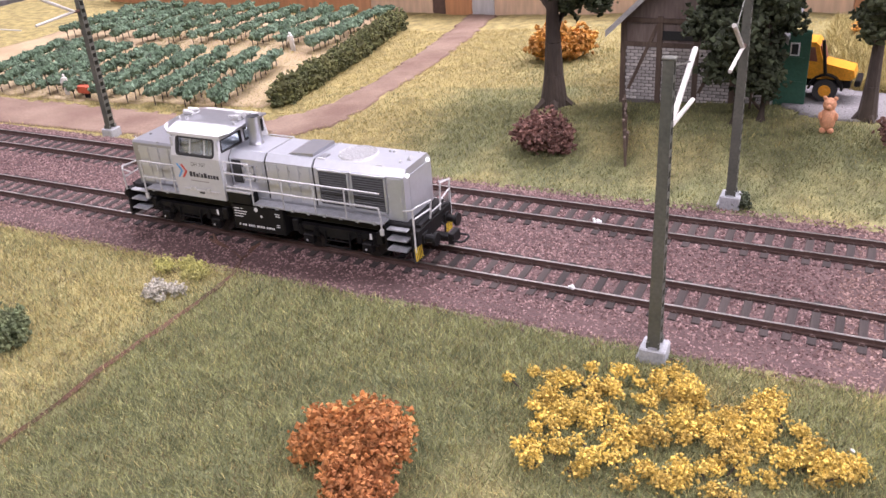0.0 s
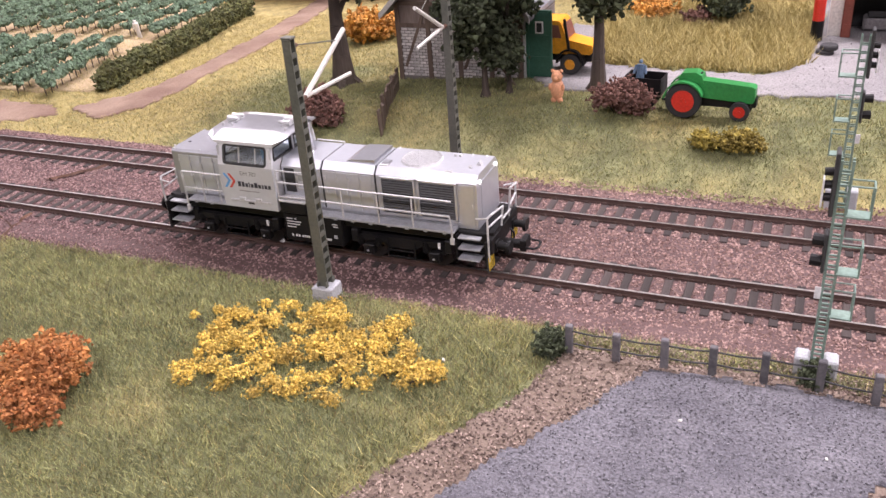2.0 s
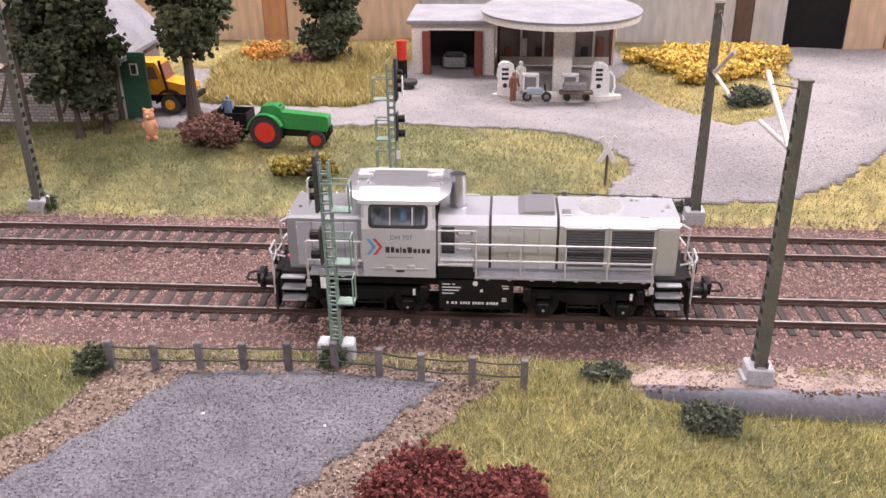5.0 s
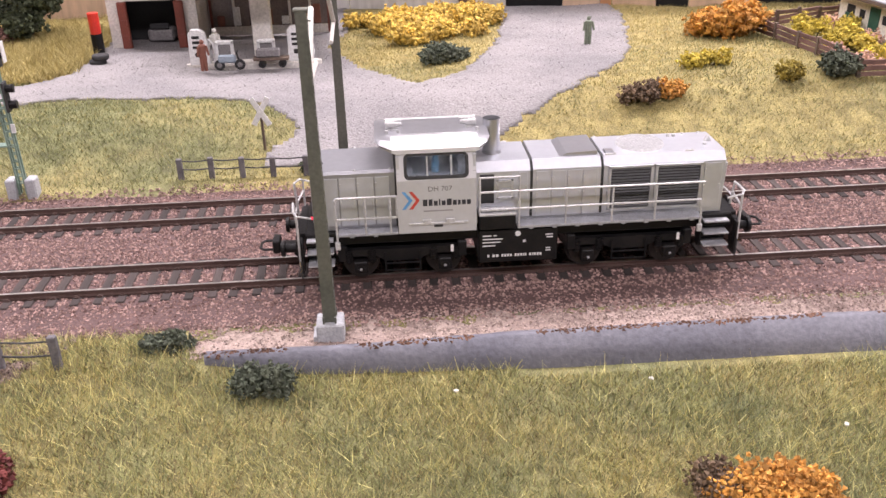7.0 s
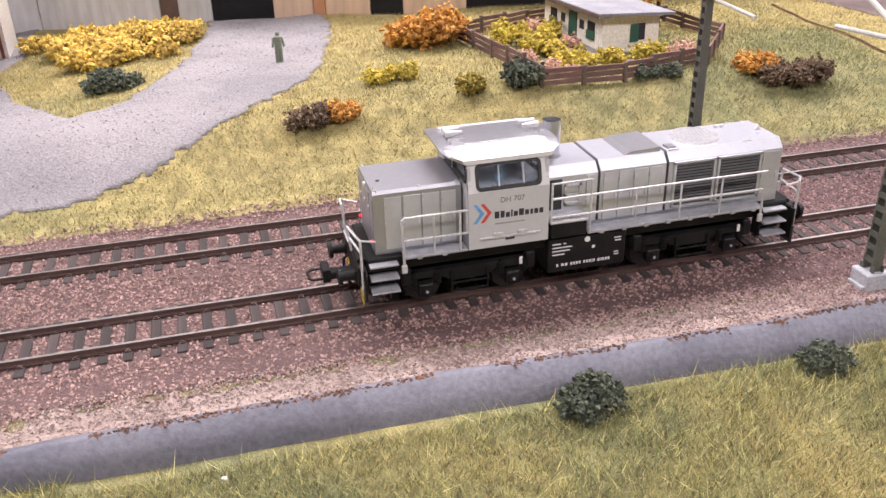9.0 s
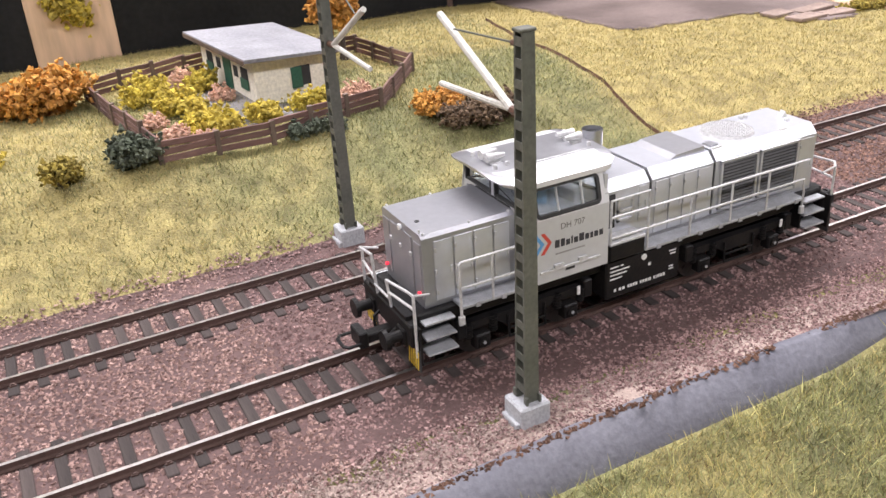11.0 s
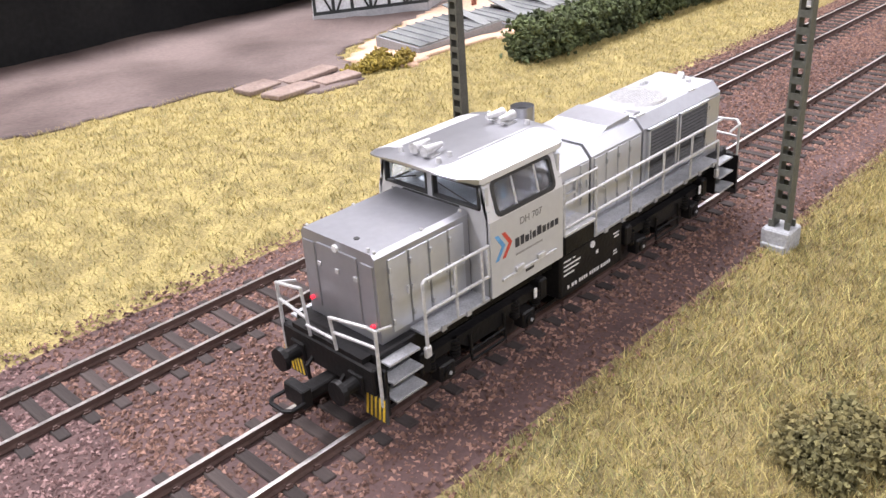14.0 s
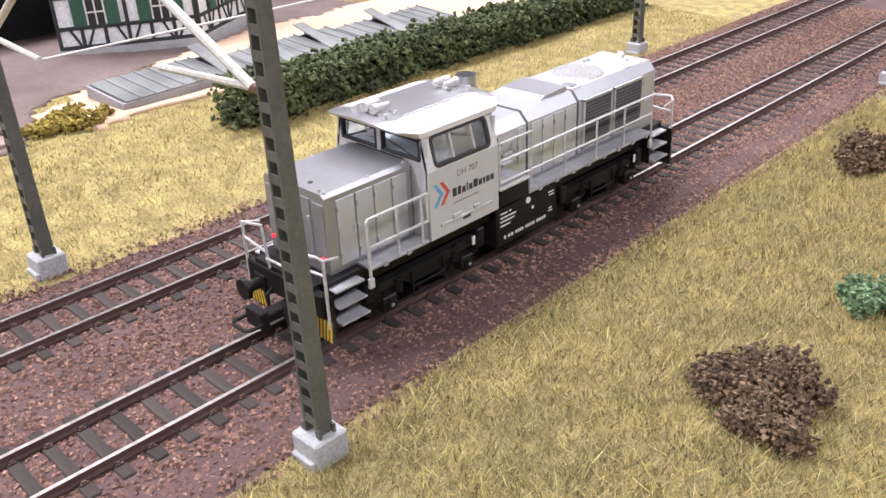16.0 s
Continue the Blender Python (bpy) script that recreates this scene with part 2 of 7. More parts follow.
SHOULDER = [(106, -51), (167, -47), (223, -51), (244, -57), (229, -76), (220, -91), (208, -112), (185, -150), (155, -200), (25, -200), (55, -150), (77, -116), (91, -94), (102, -74)]
MUD = [(879, 470), (879, 367), (885, 285), (893, 233), (934, 233), (977, 229), (1000, 222), (1013, 184), (1044, 186), (1068, 235), (1129, 262), (1155, 267), (1217, 268), (1330, 300), (1330, 470)]
SAND = [(1062, 220), (1067, 182), (1101, 190), (1154, 189), (1191, 200), (1307, 195), (1500, 200), (1500, 330), (1238, 300), (1155, 267), (1110, 250)]
STRIP = [(-700, 100), (-700, 152), (-400, 150), (-335, 146), (-302, 134), (-318, 112), (-400, 104)]
LAWN_EDGE = [STRIP, ROAD, DIRT_PATH, SHOULDER, MUD, SAND]

bm = bm_new()
gx = [-900 + 9 * i for i in range(301)]
gy = [-440 + 9 * j for j in range(104)]
rows = [[bm.verts.new((x, y, bumpy_z(x, y))) for x in gx] for y in gy]
for a, b in zip(rows, rows[1:]):
    for i in range(len(gx) - 1):
        bm.faces.new((a[i], a[i + 1], b[i + 1], b[i])).smooth = True
ground = tagged(part("ground", bm, TURF), "model landscape of dry turf and earth", "ground", kind="structure")

# ballast bed under both tracks
FAR = 58.0
bm = bm_new()
prof = [(-37, -6.5), (-30, -4.6), (-20, -3.2), (-15, -2.75), (15, -2.75), (22, -3.4), (36, -3.4), (43, -2.75), (73, -2.75), (78, -3.5), (87, -5.6)]
xs = [-900 + 12 * i for i in range(226)]
rings = []
for x in xs:
    wob = 2.2 * noise.noise((x * 0.03, 0, 4)), 2.0 * noise.noise((x * 0.03, 5, 4))
    ring = []
    for k, (y, z) in enumerate(prof):
        y += wob[0] if k < 2 else wob[1] if k > 8 else 0
        ring.append(bm.verts.new((x, y, max(z, ground_z(x, y) + (0.5 if 0 < k < 10 else -0.6)))))
    rings.append(ring)
for a, b in zip(rings, rings[1:]):
    for k in range(len(prof) - 1):
        bm.faces.new((a[k], b[k], b[k + 1], a[k + 1])).smooth = True
bmesh.ops.recalc_face_normals(bm, faces=bm.faces)
ballast = tagged(part("ballast_bed", bm, BALLAST), "reddish brown ballast bed under two parallel tracks", "ballast", kind="structure")

sheet("road", ROAD, 1.0, 2.5, GRAVEL, "light grey gravel road and yard", "road")
sheet("dirt_path", DIRT_PATH, 0.8, 2.5, EARTH, "worn brown dirt path through the meadow", "path")
sheet("earth_strip", STRIP, 0.6, 4, EARTH, "trodden brown earth before the vineyard", "soil")
sheet("road_shoulder", SHOULDER, 0.6, 1.6, DIRT, "stony brown shoulder round the asphalt pad", "shoulder")
sheet("asphalt_pad", PAD, 1.3, 1.6, ASPHALT, "grey asphalt pad beside the railway fence", "pavement")
sheet("vineyard_soil", [(-318, 178), (-330, 300), (-345, 440), (-700, 460), (-700, 170), (-500, 158)], 0.5, 6, VSOIL, "pale tan vineyard soil", "soil")
sheet("muddy_yard", MUD, 0.8, 4, MUDM, "dark brown muddy yard with pale wear", "yard")
sheet("sandy_path", SAND, 1.3, 4, SANDM, "pale pink sandy path beside the garden frames", "path")


# ---- the tracks ----
def rail_mesh():
    bm = bm_new()
    prof = [(-1.1, -2.2), (1.1, -2.2), (1.1, -1.9), (0.28, -1.6), (0.28, -0.75), (0.55, -0.6), (0.55, 0), (-0.55, 0), (-0.55, -0.6), (-0.28, -0.75), (-0.28, -1.6), (-1.1, -1.9)]
    prism(bm, prof, -900, 1800, "x")
    data = mesh_of(bm, "rail", RUST)
    data.materials.append(STEEL)
    for f in data.polygons:
        if f.normal.z > 0.9 and f.center.z > -0.0002:
            f.material_index = 1
    return data


def sleeper_mesh():
    return mesh_of(box(bm_new(), -1.55, 1.55, -15, 15, -3.6, -2.2, bevel=0.25), "sleeper", SLEEPER)


def chair_mesh():
    bm = bm_new()
    for s in (-1, 1):
        box(bm, -0.9, 0.9, s * 8.8 - 1.9, s * 8.8 + 1.9, -2.2, -1.75)
        for d in (-1, 1):
            box(bm, -0.5, 0.5, s * 8.8 + d * 1.3 - 0.35, s * 8.8 + d * 1.3 + 0.35, -1.75, -1.35)
    return mesh_of(bm, "rail_chair", RUST)


RAIL, SLEEP, CHAIR = rail_mesh(), sleeper_mesh(), chair_mesh()
PITCH = 7.8
for y, label in ((0, "straight model track with brown sleepers beneath the engine"), (FAR, "straight model track with brown sleepers, parallel and empty")):
    tr = thing("track", label, "railway track", 0, y, 0, kind="structure", group="tracks")
    for s in (-1, 1):
        r = new("rail", RAIL)
        r.parent, r.location = tr, (0, s * 8.8 * M, 0)
    for i in range(298):
        sl = new("sleeper", SLEEP)
        sl.parent = tr
        sl.matrix_basis = pose((-640 + PITCH * i + random.uniform(-0.25, 0.25)) * M, random.uniform(-0.3, 0.3) * M, 0, 0, 0, random.uniform(-0.8, 0.8))
        ch = new("rail_chair", CHAIR)
        ch.parent, ch.location = tr, sl.location


# ---- loose ballast stones ----
def chips(x, y, z, rng, least=0.4, most=0.95):
    """Flat broken stones at the given places."""
    n = len(x)
    size = rng.uniform(least, most, n)
    base = np.array([(1.15, 0, 0), (-0.55, 0.8, 0), (-0.55, -0.8, 0), (0.1, 0, 0.75)])
    ang, tilt = rng.uniform(0, 2 * np.pi, n), rng.uniform(-0.8, 0.8, n)
    c, s, ct, st = np.cos(ang), np.sin(ang), np.cos(tilt), np.sin(tilt)
    b = base[None] * size[:, None, None] * rng.uniform(0.7, 1.3, (n, 4, 3))
    bx, bz = b[..., 0] * ct[:, None] - b[..., 2] * st[:, None], b[..., 0] * st[:, None] + b[..., 2] * ct[:, None]
    v = np.stack([bx * c[:, None] - b[..., 1] * s[:, None] + x[:, None], bx * s[:, None] + b[..., 1] * c[:, None] + y[:, None], bz + z[:, None] + 0.1], -1)
    f = np.array([(0, 1, 3), (1, 2, 3), (2, 0, 3)])
    return v.reshape(-1, 3), (f[None] + 4 * np.arange(n)[:, None, None]).reshape(-1, 3)


def stones(count, low, high, rng):
    x = rng.uniform(low, high, count)
    y = rng.uniform(-38, 88, count)
    keep = (rng.random(count) < np.interp(y, [-38, -31, 80, 88], [0.15, 1, 1, 0.2]))
    for c in (0, FAR):
        rail = (np.abs(np.abs(y - c) - 8.8) < 1.2)
        on_sleeper = (np.abs(y - c) < 15.5) & (np.abs((x + 640 + PITCH / 2) % PITCH - PITCH / 2) < 1.75)
        keep &= ~rail & ~on_sleeper
    x, y = x[keep], y[keep]
    z = np.interp(y, [p[0] for p in prof], [p[1] for p in prof])
    z = np.array([max(b, ground_z(a, c) + 0.4) for a, c, b in zip(x, y, z)])
    return chips(x, y, z, rng)


rng = np.random.default_rng(5)
for low, high, count, mat, label in ((-620, 60, 82000, STONES, "loose reddish purple ballast stones between the rails"), (60, 600, 65000, PALESTONES, "loose pale reddish brown ballast stones between the rails"), (600, 834, 28000, STONES, "loose reddish purple ballast stones between the rails"), (834, 1500, 75000, DARKSTONES, "loose dark brown ballast stones between the rails")):
    ob = new("ballast_stones", cloud("ballast_stones", *stones(count, low, high, rng), mat))
    tagged(ob, label, "ballast", kind="stuff")

# ---- the engine ----
SILVER = surface("silver_paint", (0.56, 0.575, 0.625), (0.585, 0.60, 0.65), 0.33, 0.62, scale=40, fine=500, bump=0.02, shade=0.04)
UPPER = surface("pale_upper_and_lit_slopes", (0.72, 0.72, 0.74), (0.68, 0.68, 0.70), 0.3, 0.1, bump=0, shade=0.03)
SILVER_CAB = surface("pale_grey_paint", (0.54, 0.545, 0.565), (0.56, 0.565, 0.585), 0.34, 0.2, scale=40, fine=500, bump=0.02, shade=0.04)
ROOFP = surface("roof_paint", (0.50, 0.505, 0.54), (0.47, 0.475, 0.505), 0.3, 0.8, scale=40, fine=400, bump=0.03, shade=0.05)
SHORTP = surface("short_hood_grey", (0.38, 0.385, 0.415), (0.41, 0.415, 0.445), 0.36, 0.7, scale=40, fine=500, bump=0.02, shade=0.05)
RAILING = surface("railing_paint", (0.58, 0.58, 0.58), (0.52, 0.52, 0.53), 0.4, 0.2, bump=0)
LOUVRE = surface("louvre_grey", (0.13, 0.13, 0.135), (0.11, 0.11, 0.115), 0.5, 0.3, bump=0)
SEAM = surface("dark_seam", (0.03, 0.03, 0.032), (0.045, 0.045, 0.045), 0.7, bump=0)
BLACK = surface("black_underframe", (0.006, 0.006, 0.007), (0.012, 0.011, 0.011), 0.5, scale=120, fine=900, bump=0.2)
BLACK.node_tree.nodes["Principled BSDF"].inputs["Specular IOR Level"].default_value = 0.25
TREAD = surface("step_tread", (0.50, 0.51, 0.54), (0.40, 0.41, 0.43), 0.5, 0.4, scale=300, fine=2500, bump=0.5)
WHEELM = surface("wheel_steel", (0.035, 0.032, 0.031), (0.06, 0.055, 0.052), 0.4, 0.5, bump=0.1)
WHITE = surface("white_marking", (0.75, 0.75, 0.75), (0.70, 0.70, 0.70), 0.5, bump=0)
INK = surface("dark_lettering", (0.035, 0.035, 0.045), (0.03, 0.03, 0.04), 0.5, bump=0)
NUMBERINK = surface("grey_lettering", (0.13, 0.125, 0.125), (0.15, 0.14, 0.14), 0.5, bump=0)
FAINT = surface("faint_lettering", (0.28, 0.27, 0.27), (0.30, 0.29, 0.29), 0.5, bump=0)
LOGO_BLUE = surface("logo_blue", (0.12, 0.33, 0.62), (0.12, 0.33, 0.62), 0.45, bump=0)
LOGO_RED = surface("logo_red", (0.55, 0.07, 0.05), (0.55, 0.07, 0.05), 0.45, bump=0)
YELLOWP = surface("yellow_stripe", (0.75, 0.52, 0.03), (0.68, 0.46, 0.03), 0.5, bump=0)
PANE = glass("cab_glass", (0.92, 0.96, 0.97))
# interior lifted to pale blue-grey in place of the panes' bright reflections
CABIN = surface("cab_interior", (0.38, 0.41, 0.46), (0.30, 0.33, 0.38), 0.6, bump=0)
DRIVER = surface("blue_overalls", (0.20, 0.42, 0.62), (0.16, 0.35, 0.55), 0.7, bump=0)
TAIL = surface("red_lamp", (0.6, 0.02, 0.03), (0.6, 0.02, 0.03), 0.4, bump=0, emit=(1, 0.04, 0.08), glow=1.2)
HEAD = surface("white_lamp", (0.9, 0.9, 0.85), (0.9, 0.9, 0.85), 0.3, bump=0, emit=(1, 0.97, 0.9), glow=3.0)

loco = thing("diesel_locomotive", "silver grey diesel locomotive with black underframe and white railings", "locomotive")


def hood_outline(half, low, high, cut=3.0):
    return [(-half, low), (half, low), (half, high - cut), (half - cut * 0.9, high), (-half + cut * 0.9, high), (-half, high - cut)]


def doors(parent, x0, x1, z0, z1, seams, half=12.0):
    """Door leaves with raised rims, hinges and grips on both sides of a hood."""
    for s in (-1, 1):
        for a, b in zip(seams, seams[1:]):
            bm = bm_new()
            y = s * half
            box(bm, a + 0.25, b - 0.25, min(y, y + s * 0.35), max(y, y + s * 0.35), z0, z1, bevel=0.12)
            leaf = part("door", bm, SILVER, parent)
            bm = bm_new()
            for z in (z0 + 2.5, (z0 + z1) / 2, z1 - 2.5):
                box(bm, a + 0.25, a + 0.75, min(y, y + s * 0.75), max(y, y + s * 0.75), z - 0.6, z + 0.6)
            box(bm, b - 1.1, b - 0.7, min(y, y + s * 0.8), max(y, y + s * 0.8), (z0 + z1) / 2 - 1.2, (z0 + z1) / 2 + 0.8)
            part("hinge", bm, RAILING, leaf)


# main frame and walkway
part("main_frame", box(bm_new(), -58, 91, -14, 14, 14.5, 19.3, bevel=0.4), BLACK, loco)
for s in (-1, 1):
    for a, b in ((-46.5, -26.2), (14.5, 79)):
        bm = bm_new()
        box(bm, a, b, *sorted((s * 12, s * 17.6)), 19.2, 20.1, bevel=0.15)
        for k in range(int((b - a) / 8)):
            box(bm, a + 4 + k * 8, a + 5.4 + k * 8, *sorted((s * 17.6, s * 18.0)), 19.0, 20.4)
        part("walkway", bm, TREAD, loco, "grey chequer-plate walkway")

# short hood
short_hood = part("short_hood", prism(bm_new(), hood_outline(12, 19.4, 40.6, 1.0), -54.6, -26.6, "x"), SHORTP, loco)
doors(short_hood, -54, -27, 21, 38.4, (-51.5, -45.5, -39.5, -33.5, -28.2))
bm = bm_new()
for y in (-9.5, 9.5):
    box(bm, -54.9, -54.5, y - 1.9, y + 1.9, 22, 38, bevel=0.1)
box(bm, -54.95, -54.5, -6.5, 6.5, 21.5, 38.5, bevel=0.12)
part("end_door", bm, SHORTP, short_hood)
bm = bm_new()
for x in (-53.5, -40, -28):
    for y in (-11, 11):
        ball(bm, (x, y, 40.7), 0.5, sub=1)
for y in (-6, 0, 6):
    box(bm, -55.3, -54.8, y - 0.5, y + 0.5, 33, 34)
rod(bm, (-53.9, -9.8, 40.5), (-53.9, -9.8, 41.6), 0.35)
part("roof_fitting", bm, RAILING, short_hood)
part("sight_hole", rod(bm_new(), (-51.2, -3, 40.55), (-51.2, -3, 40.8), 0.7), SEAM, short_hood)
for y in (-10.2, 10.2):
    part("tail_lamp", rod(bm_new(), (-55.6, y, 23.6), (-54.8, y, 23.6), 0.5, seg=12), TAIL, loco, "small glowing red tail lamp")
part("headlamp", rod(bm_new(), (-55.3, 0, 38.9), (-54.6, 0, 38.9), 0.8, seg=12), WHITE, loco)

# long hood in three lengths with dark joints
spans = ((1.0, 19.4, 41.0), (20.4, 43.8, 41.2), (44.8, 87.2, 41.4))
hoods = []
for x0, x1, top in spans:
    hoods.append(part("long_hood", prism(bm_new(), hood_outline(12, 19.4, top), x0, x1, "x"), SILVER, loco))
for a, b in ((19.3, 20.5), (43.7, 44.9), (-26.7, -25.8), (0.3, 1.2)):
    part("joint", prism(bm_new(), hood_outline(11.6, 19.4, 40.7), a, b, "x"), SEAM, loco, "dark strip in the gap between body parts")
doors(hoods[0], 1, 19, 26.5, 37.6, (15.2, 18.8))
doors(hoods[1], 21, 43, 21, 37.6, (21.2, 26.6, 32, 37.4, 43))
doors(hoods[2], 79, 87, 21, 37.8, (79.6, 86.4))
for s in (-1, 1):
    for a, b in ((46.9, 61.3), (63.1, 78.6)):
        y0, y1 = sorted((s * 12.0, s * 12.25))
        grille = part("grille", box(bm_new(), a, b, y0, y1, 22.6, 37.7), SEAM, hoods[2], "dark louvred radiator grille")
        bm = bm_new()
        y0, y1 = sorted((s * 12.1, s * 12.9))
        for q in ((a - 0.5, a + 0.3), (b - 0.3, b + 0.5)):
            box(bm, *q, y0, y1, 22.2, 38.1)
        box(bm, a - 0.5, b + 0.5, y0, y1, 37.5, 38.2)
        box(bm, a - 0.5, b + 0.5, y0, y1, 22.0, 22.7)
        part("grille_frame", bm, SILVER, grille)
        for k in range(14):
            z = 23.3 + k * 1.04
            bm = bm_new()
            prism(bm, [(s * 12.2, z + 0.45), (s * 12.85, z), (s * 12.85, z + 0.1), (s * 12.2, z + 0.52)], a + 0.3, b - 0.3, "x")
            part("slat", bm, LOUVRE, grille)
    # ladder frame, and a dark plate painted as a hollow's shade, beside the cab
    y0, y1 = sorted((s * 12.0, s * 12.3))
    part("recess_shade", box(bm_new(), 2.2, 7.0, y0, y1, 26.8, 37.2), SEAM, hoods[0])
    bm = bm_new()
    for a, b, z0, z1 in ((7.8, 13.6, 28.2, 35.2),):
        for q in (((a, b), (z0, z0 + 0.7)), ((a, b), (z1 - 0.7, z1)), ((a, a + 0.7), (z0, z1)), ((b - 0.7, b), (z0, z1)), ((a, b), (31.2, 31.9))):
            box(bm, *q[0], *sorted((s * 12.0, s * 12.7)), *q[1])
    part("vent_frame", bm, RAILING, hoods[0])
    part("equipment_box", box(bm_new(), 1.4, 13.8, *sorted((s * 12, s * 18)), 19.4, 24.4, bevel=0.3), BLACK, loco)
    part("box_lid", box(bm_new(), 1.2, 14.0, *sorted((s * 12, s * 18.2)), 24.4, 25.3, bevel=0.2), RAILING, loco)
    part("side_sill", box(bm_new(), 1.0, 79, *sorted((s * 11.6, s * 12.4)), 19.6, 21.0), TREAD, loco)

# hood roof fittings
bm = bm_new()
prism(bm, [(29.4, 41.0), (43.0, 41.0), (43.0, 42.7), (32.4, 42.2)], -8.4, 8.4, "y")
part("roof_hatch", bm, ROOFP, hoods[1])
bm = bm_new()
prism(bm, [(45.6, 41.3), (49.2, 41.3), (48.8, 42.0), (46.0, 42.0)], -8, -4.5, "y")
part("roof_hatch", bm, ROOFP, hoods[2])
bm = bm_new()
bmesh.ops.create_cone(bm, cap_ends=False, segments=32, radius1=8.6, radius2=8.1, depth=0.9, matrix=Matrix.Translation((60.0, 0, 41.8)))
bmesh.ops.create_cone(bm, cap_ends=False, segments=32, radius1=7.6, radius2=8.1, depth=0.6, matrix=Matrix.Translation((60.0, 0, 41.9)))
fan = part("fan_ring", bm, RAILING, hoods[2], "round roof fan with wire mesh")
bm = bm_new()
for k in range(-8, 9):
    w = math.sqrt(max(0, 7.9**2 - (k * 0.95) ** 2))
    box(bm, 60.0 + k * 0.95 - 0.14, 60.0 + k * 0.95 + 0.14, -w, w, 41.75, 42.0)
    box(bm, 60.0 - w, 60.0 + w, k * 0.95 - 0.14, k * 0.95 + 0.14, 41.9, 42.1)
part("fan_mesh", bm, RAILING, fan)
bm = bm_new()
bmesh.ops.create_circle(bm, cap_ends=True, segments=32, radius=8.0, matrix=Matrix.Translation((60.0, 0, 41.5)))
part("fan_well", bm, TREAD, fan)
for x, y in ((49, -8.8), (76, -8.6), (78, 8.6), (46, -9), (46, 9), (84, 8.8)):
    part("lifting_eye", ball(bm_new(), (x, y, 41.3), 0.65, sub=1), RAILING, hoods[2])
for x, y in ((72, 6), (74, 6), (82, -4)):
    part("roof_fitting", box(bm_new(), x - 0.6, x + 0.6, y - 0.6, y + 0.6, 41.3, 42.4, bevel=0.15), RAILING, hoods[2])
part("aerial", prism(bm_new(), [(83, 41.3), (85.4, 41.3), (84.4, 43.4)], -1, 1, "y"), RAILING, hoods[2])
for x in (47.6, 75):
    part("roof_strip", box(bm_new(), x - 1.6, x + 1.6, -9.4, -8.6, 41.2, 41.7), RAILING, hoods[2])
part("headlamp", rod(bm_new(), (87.0, -9.0, 38.4), (87.8, -9.0, 38.4), 0.8, seg=12), HEAD, loco, "small lit white headlamp")
part("headlamp", rod(bm_new(), (87.0, 9.0, 38.4), (87.8, 9.0, 38.4), 0.8, seg=12), HEAD, loco)
bm = bm_new()
box(bm, 87.0, 87.45, -7.5, 7.5, 21.5, 38, bevel=0.12)
part("end_door", bm, SILVER, hoods[2])

# exhaust stack
bm = bm_new()
bmesh.ops.create_cone(bm, cap_ends=False, segments=24, radius1=3.0, radius2=3.0, depth=14.0, matrix=Matrix.Translation((7.6, 0, 46.25)))
bmesh.ops.create_cone(bm, cap_ends=False, segments=24, radius1=2.6, radius2=2.6, depth=13.9, matrix=Matrix.Translation((7.6, 0, 46.3)))
bmesh.ops.create_cone(bm, cap_ends=False, segments=24, radius1=3.6, radius2=3.0, depth=1.4, matrix=Matrix.Translation((7.6, 0, 41.4)))
part("exhaust_pipe", bm, ROOFP, loco, "round silver exhaust stack, dark inside")
# dark disc that closes the stack just below its rim
part("exhaust_dark_disc", rod(bm_new(), (7.6, 0, 51.4), (7.6, 0, 52.0), 2.55, seg=24), SEAM, loco)

# cab: walls with real window openings


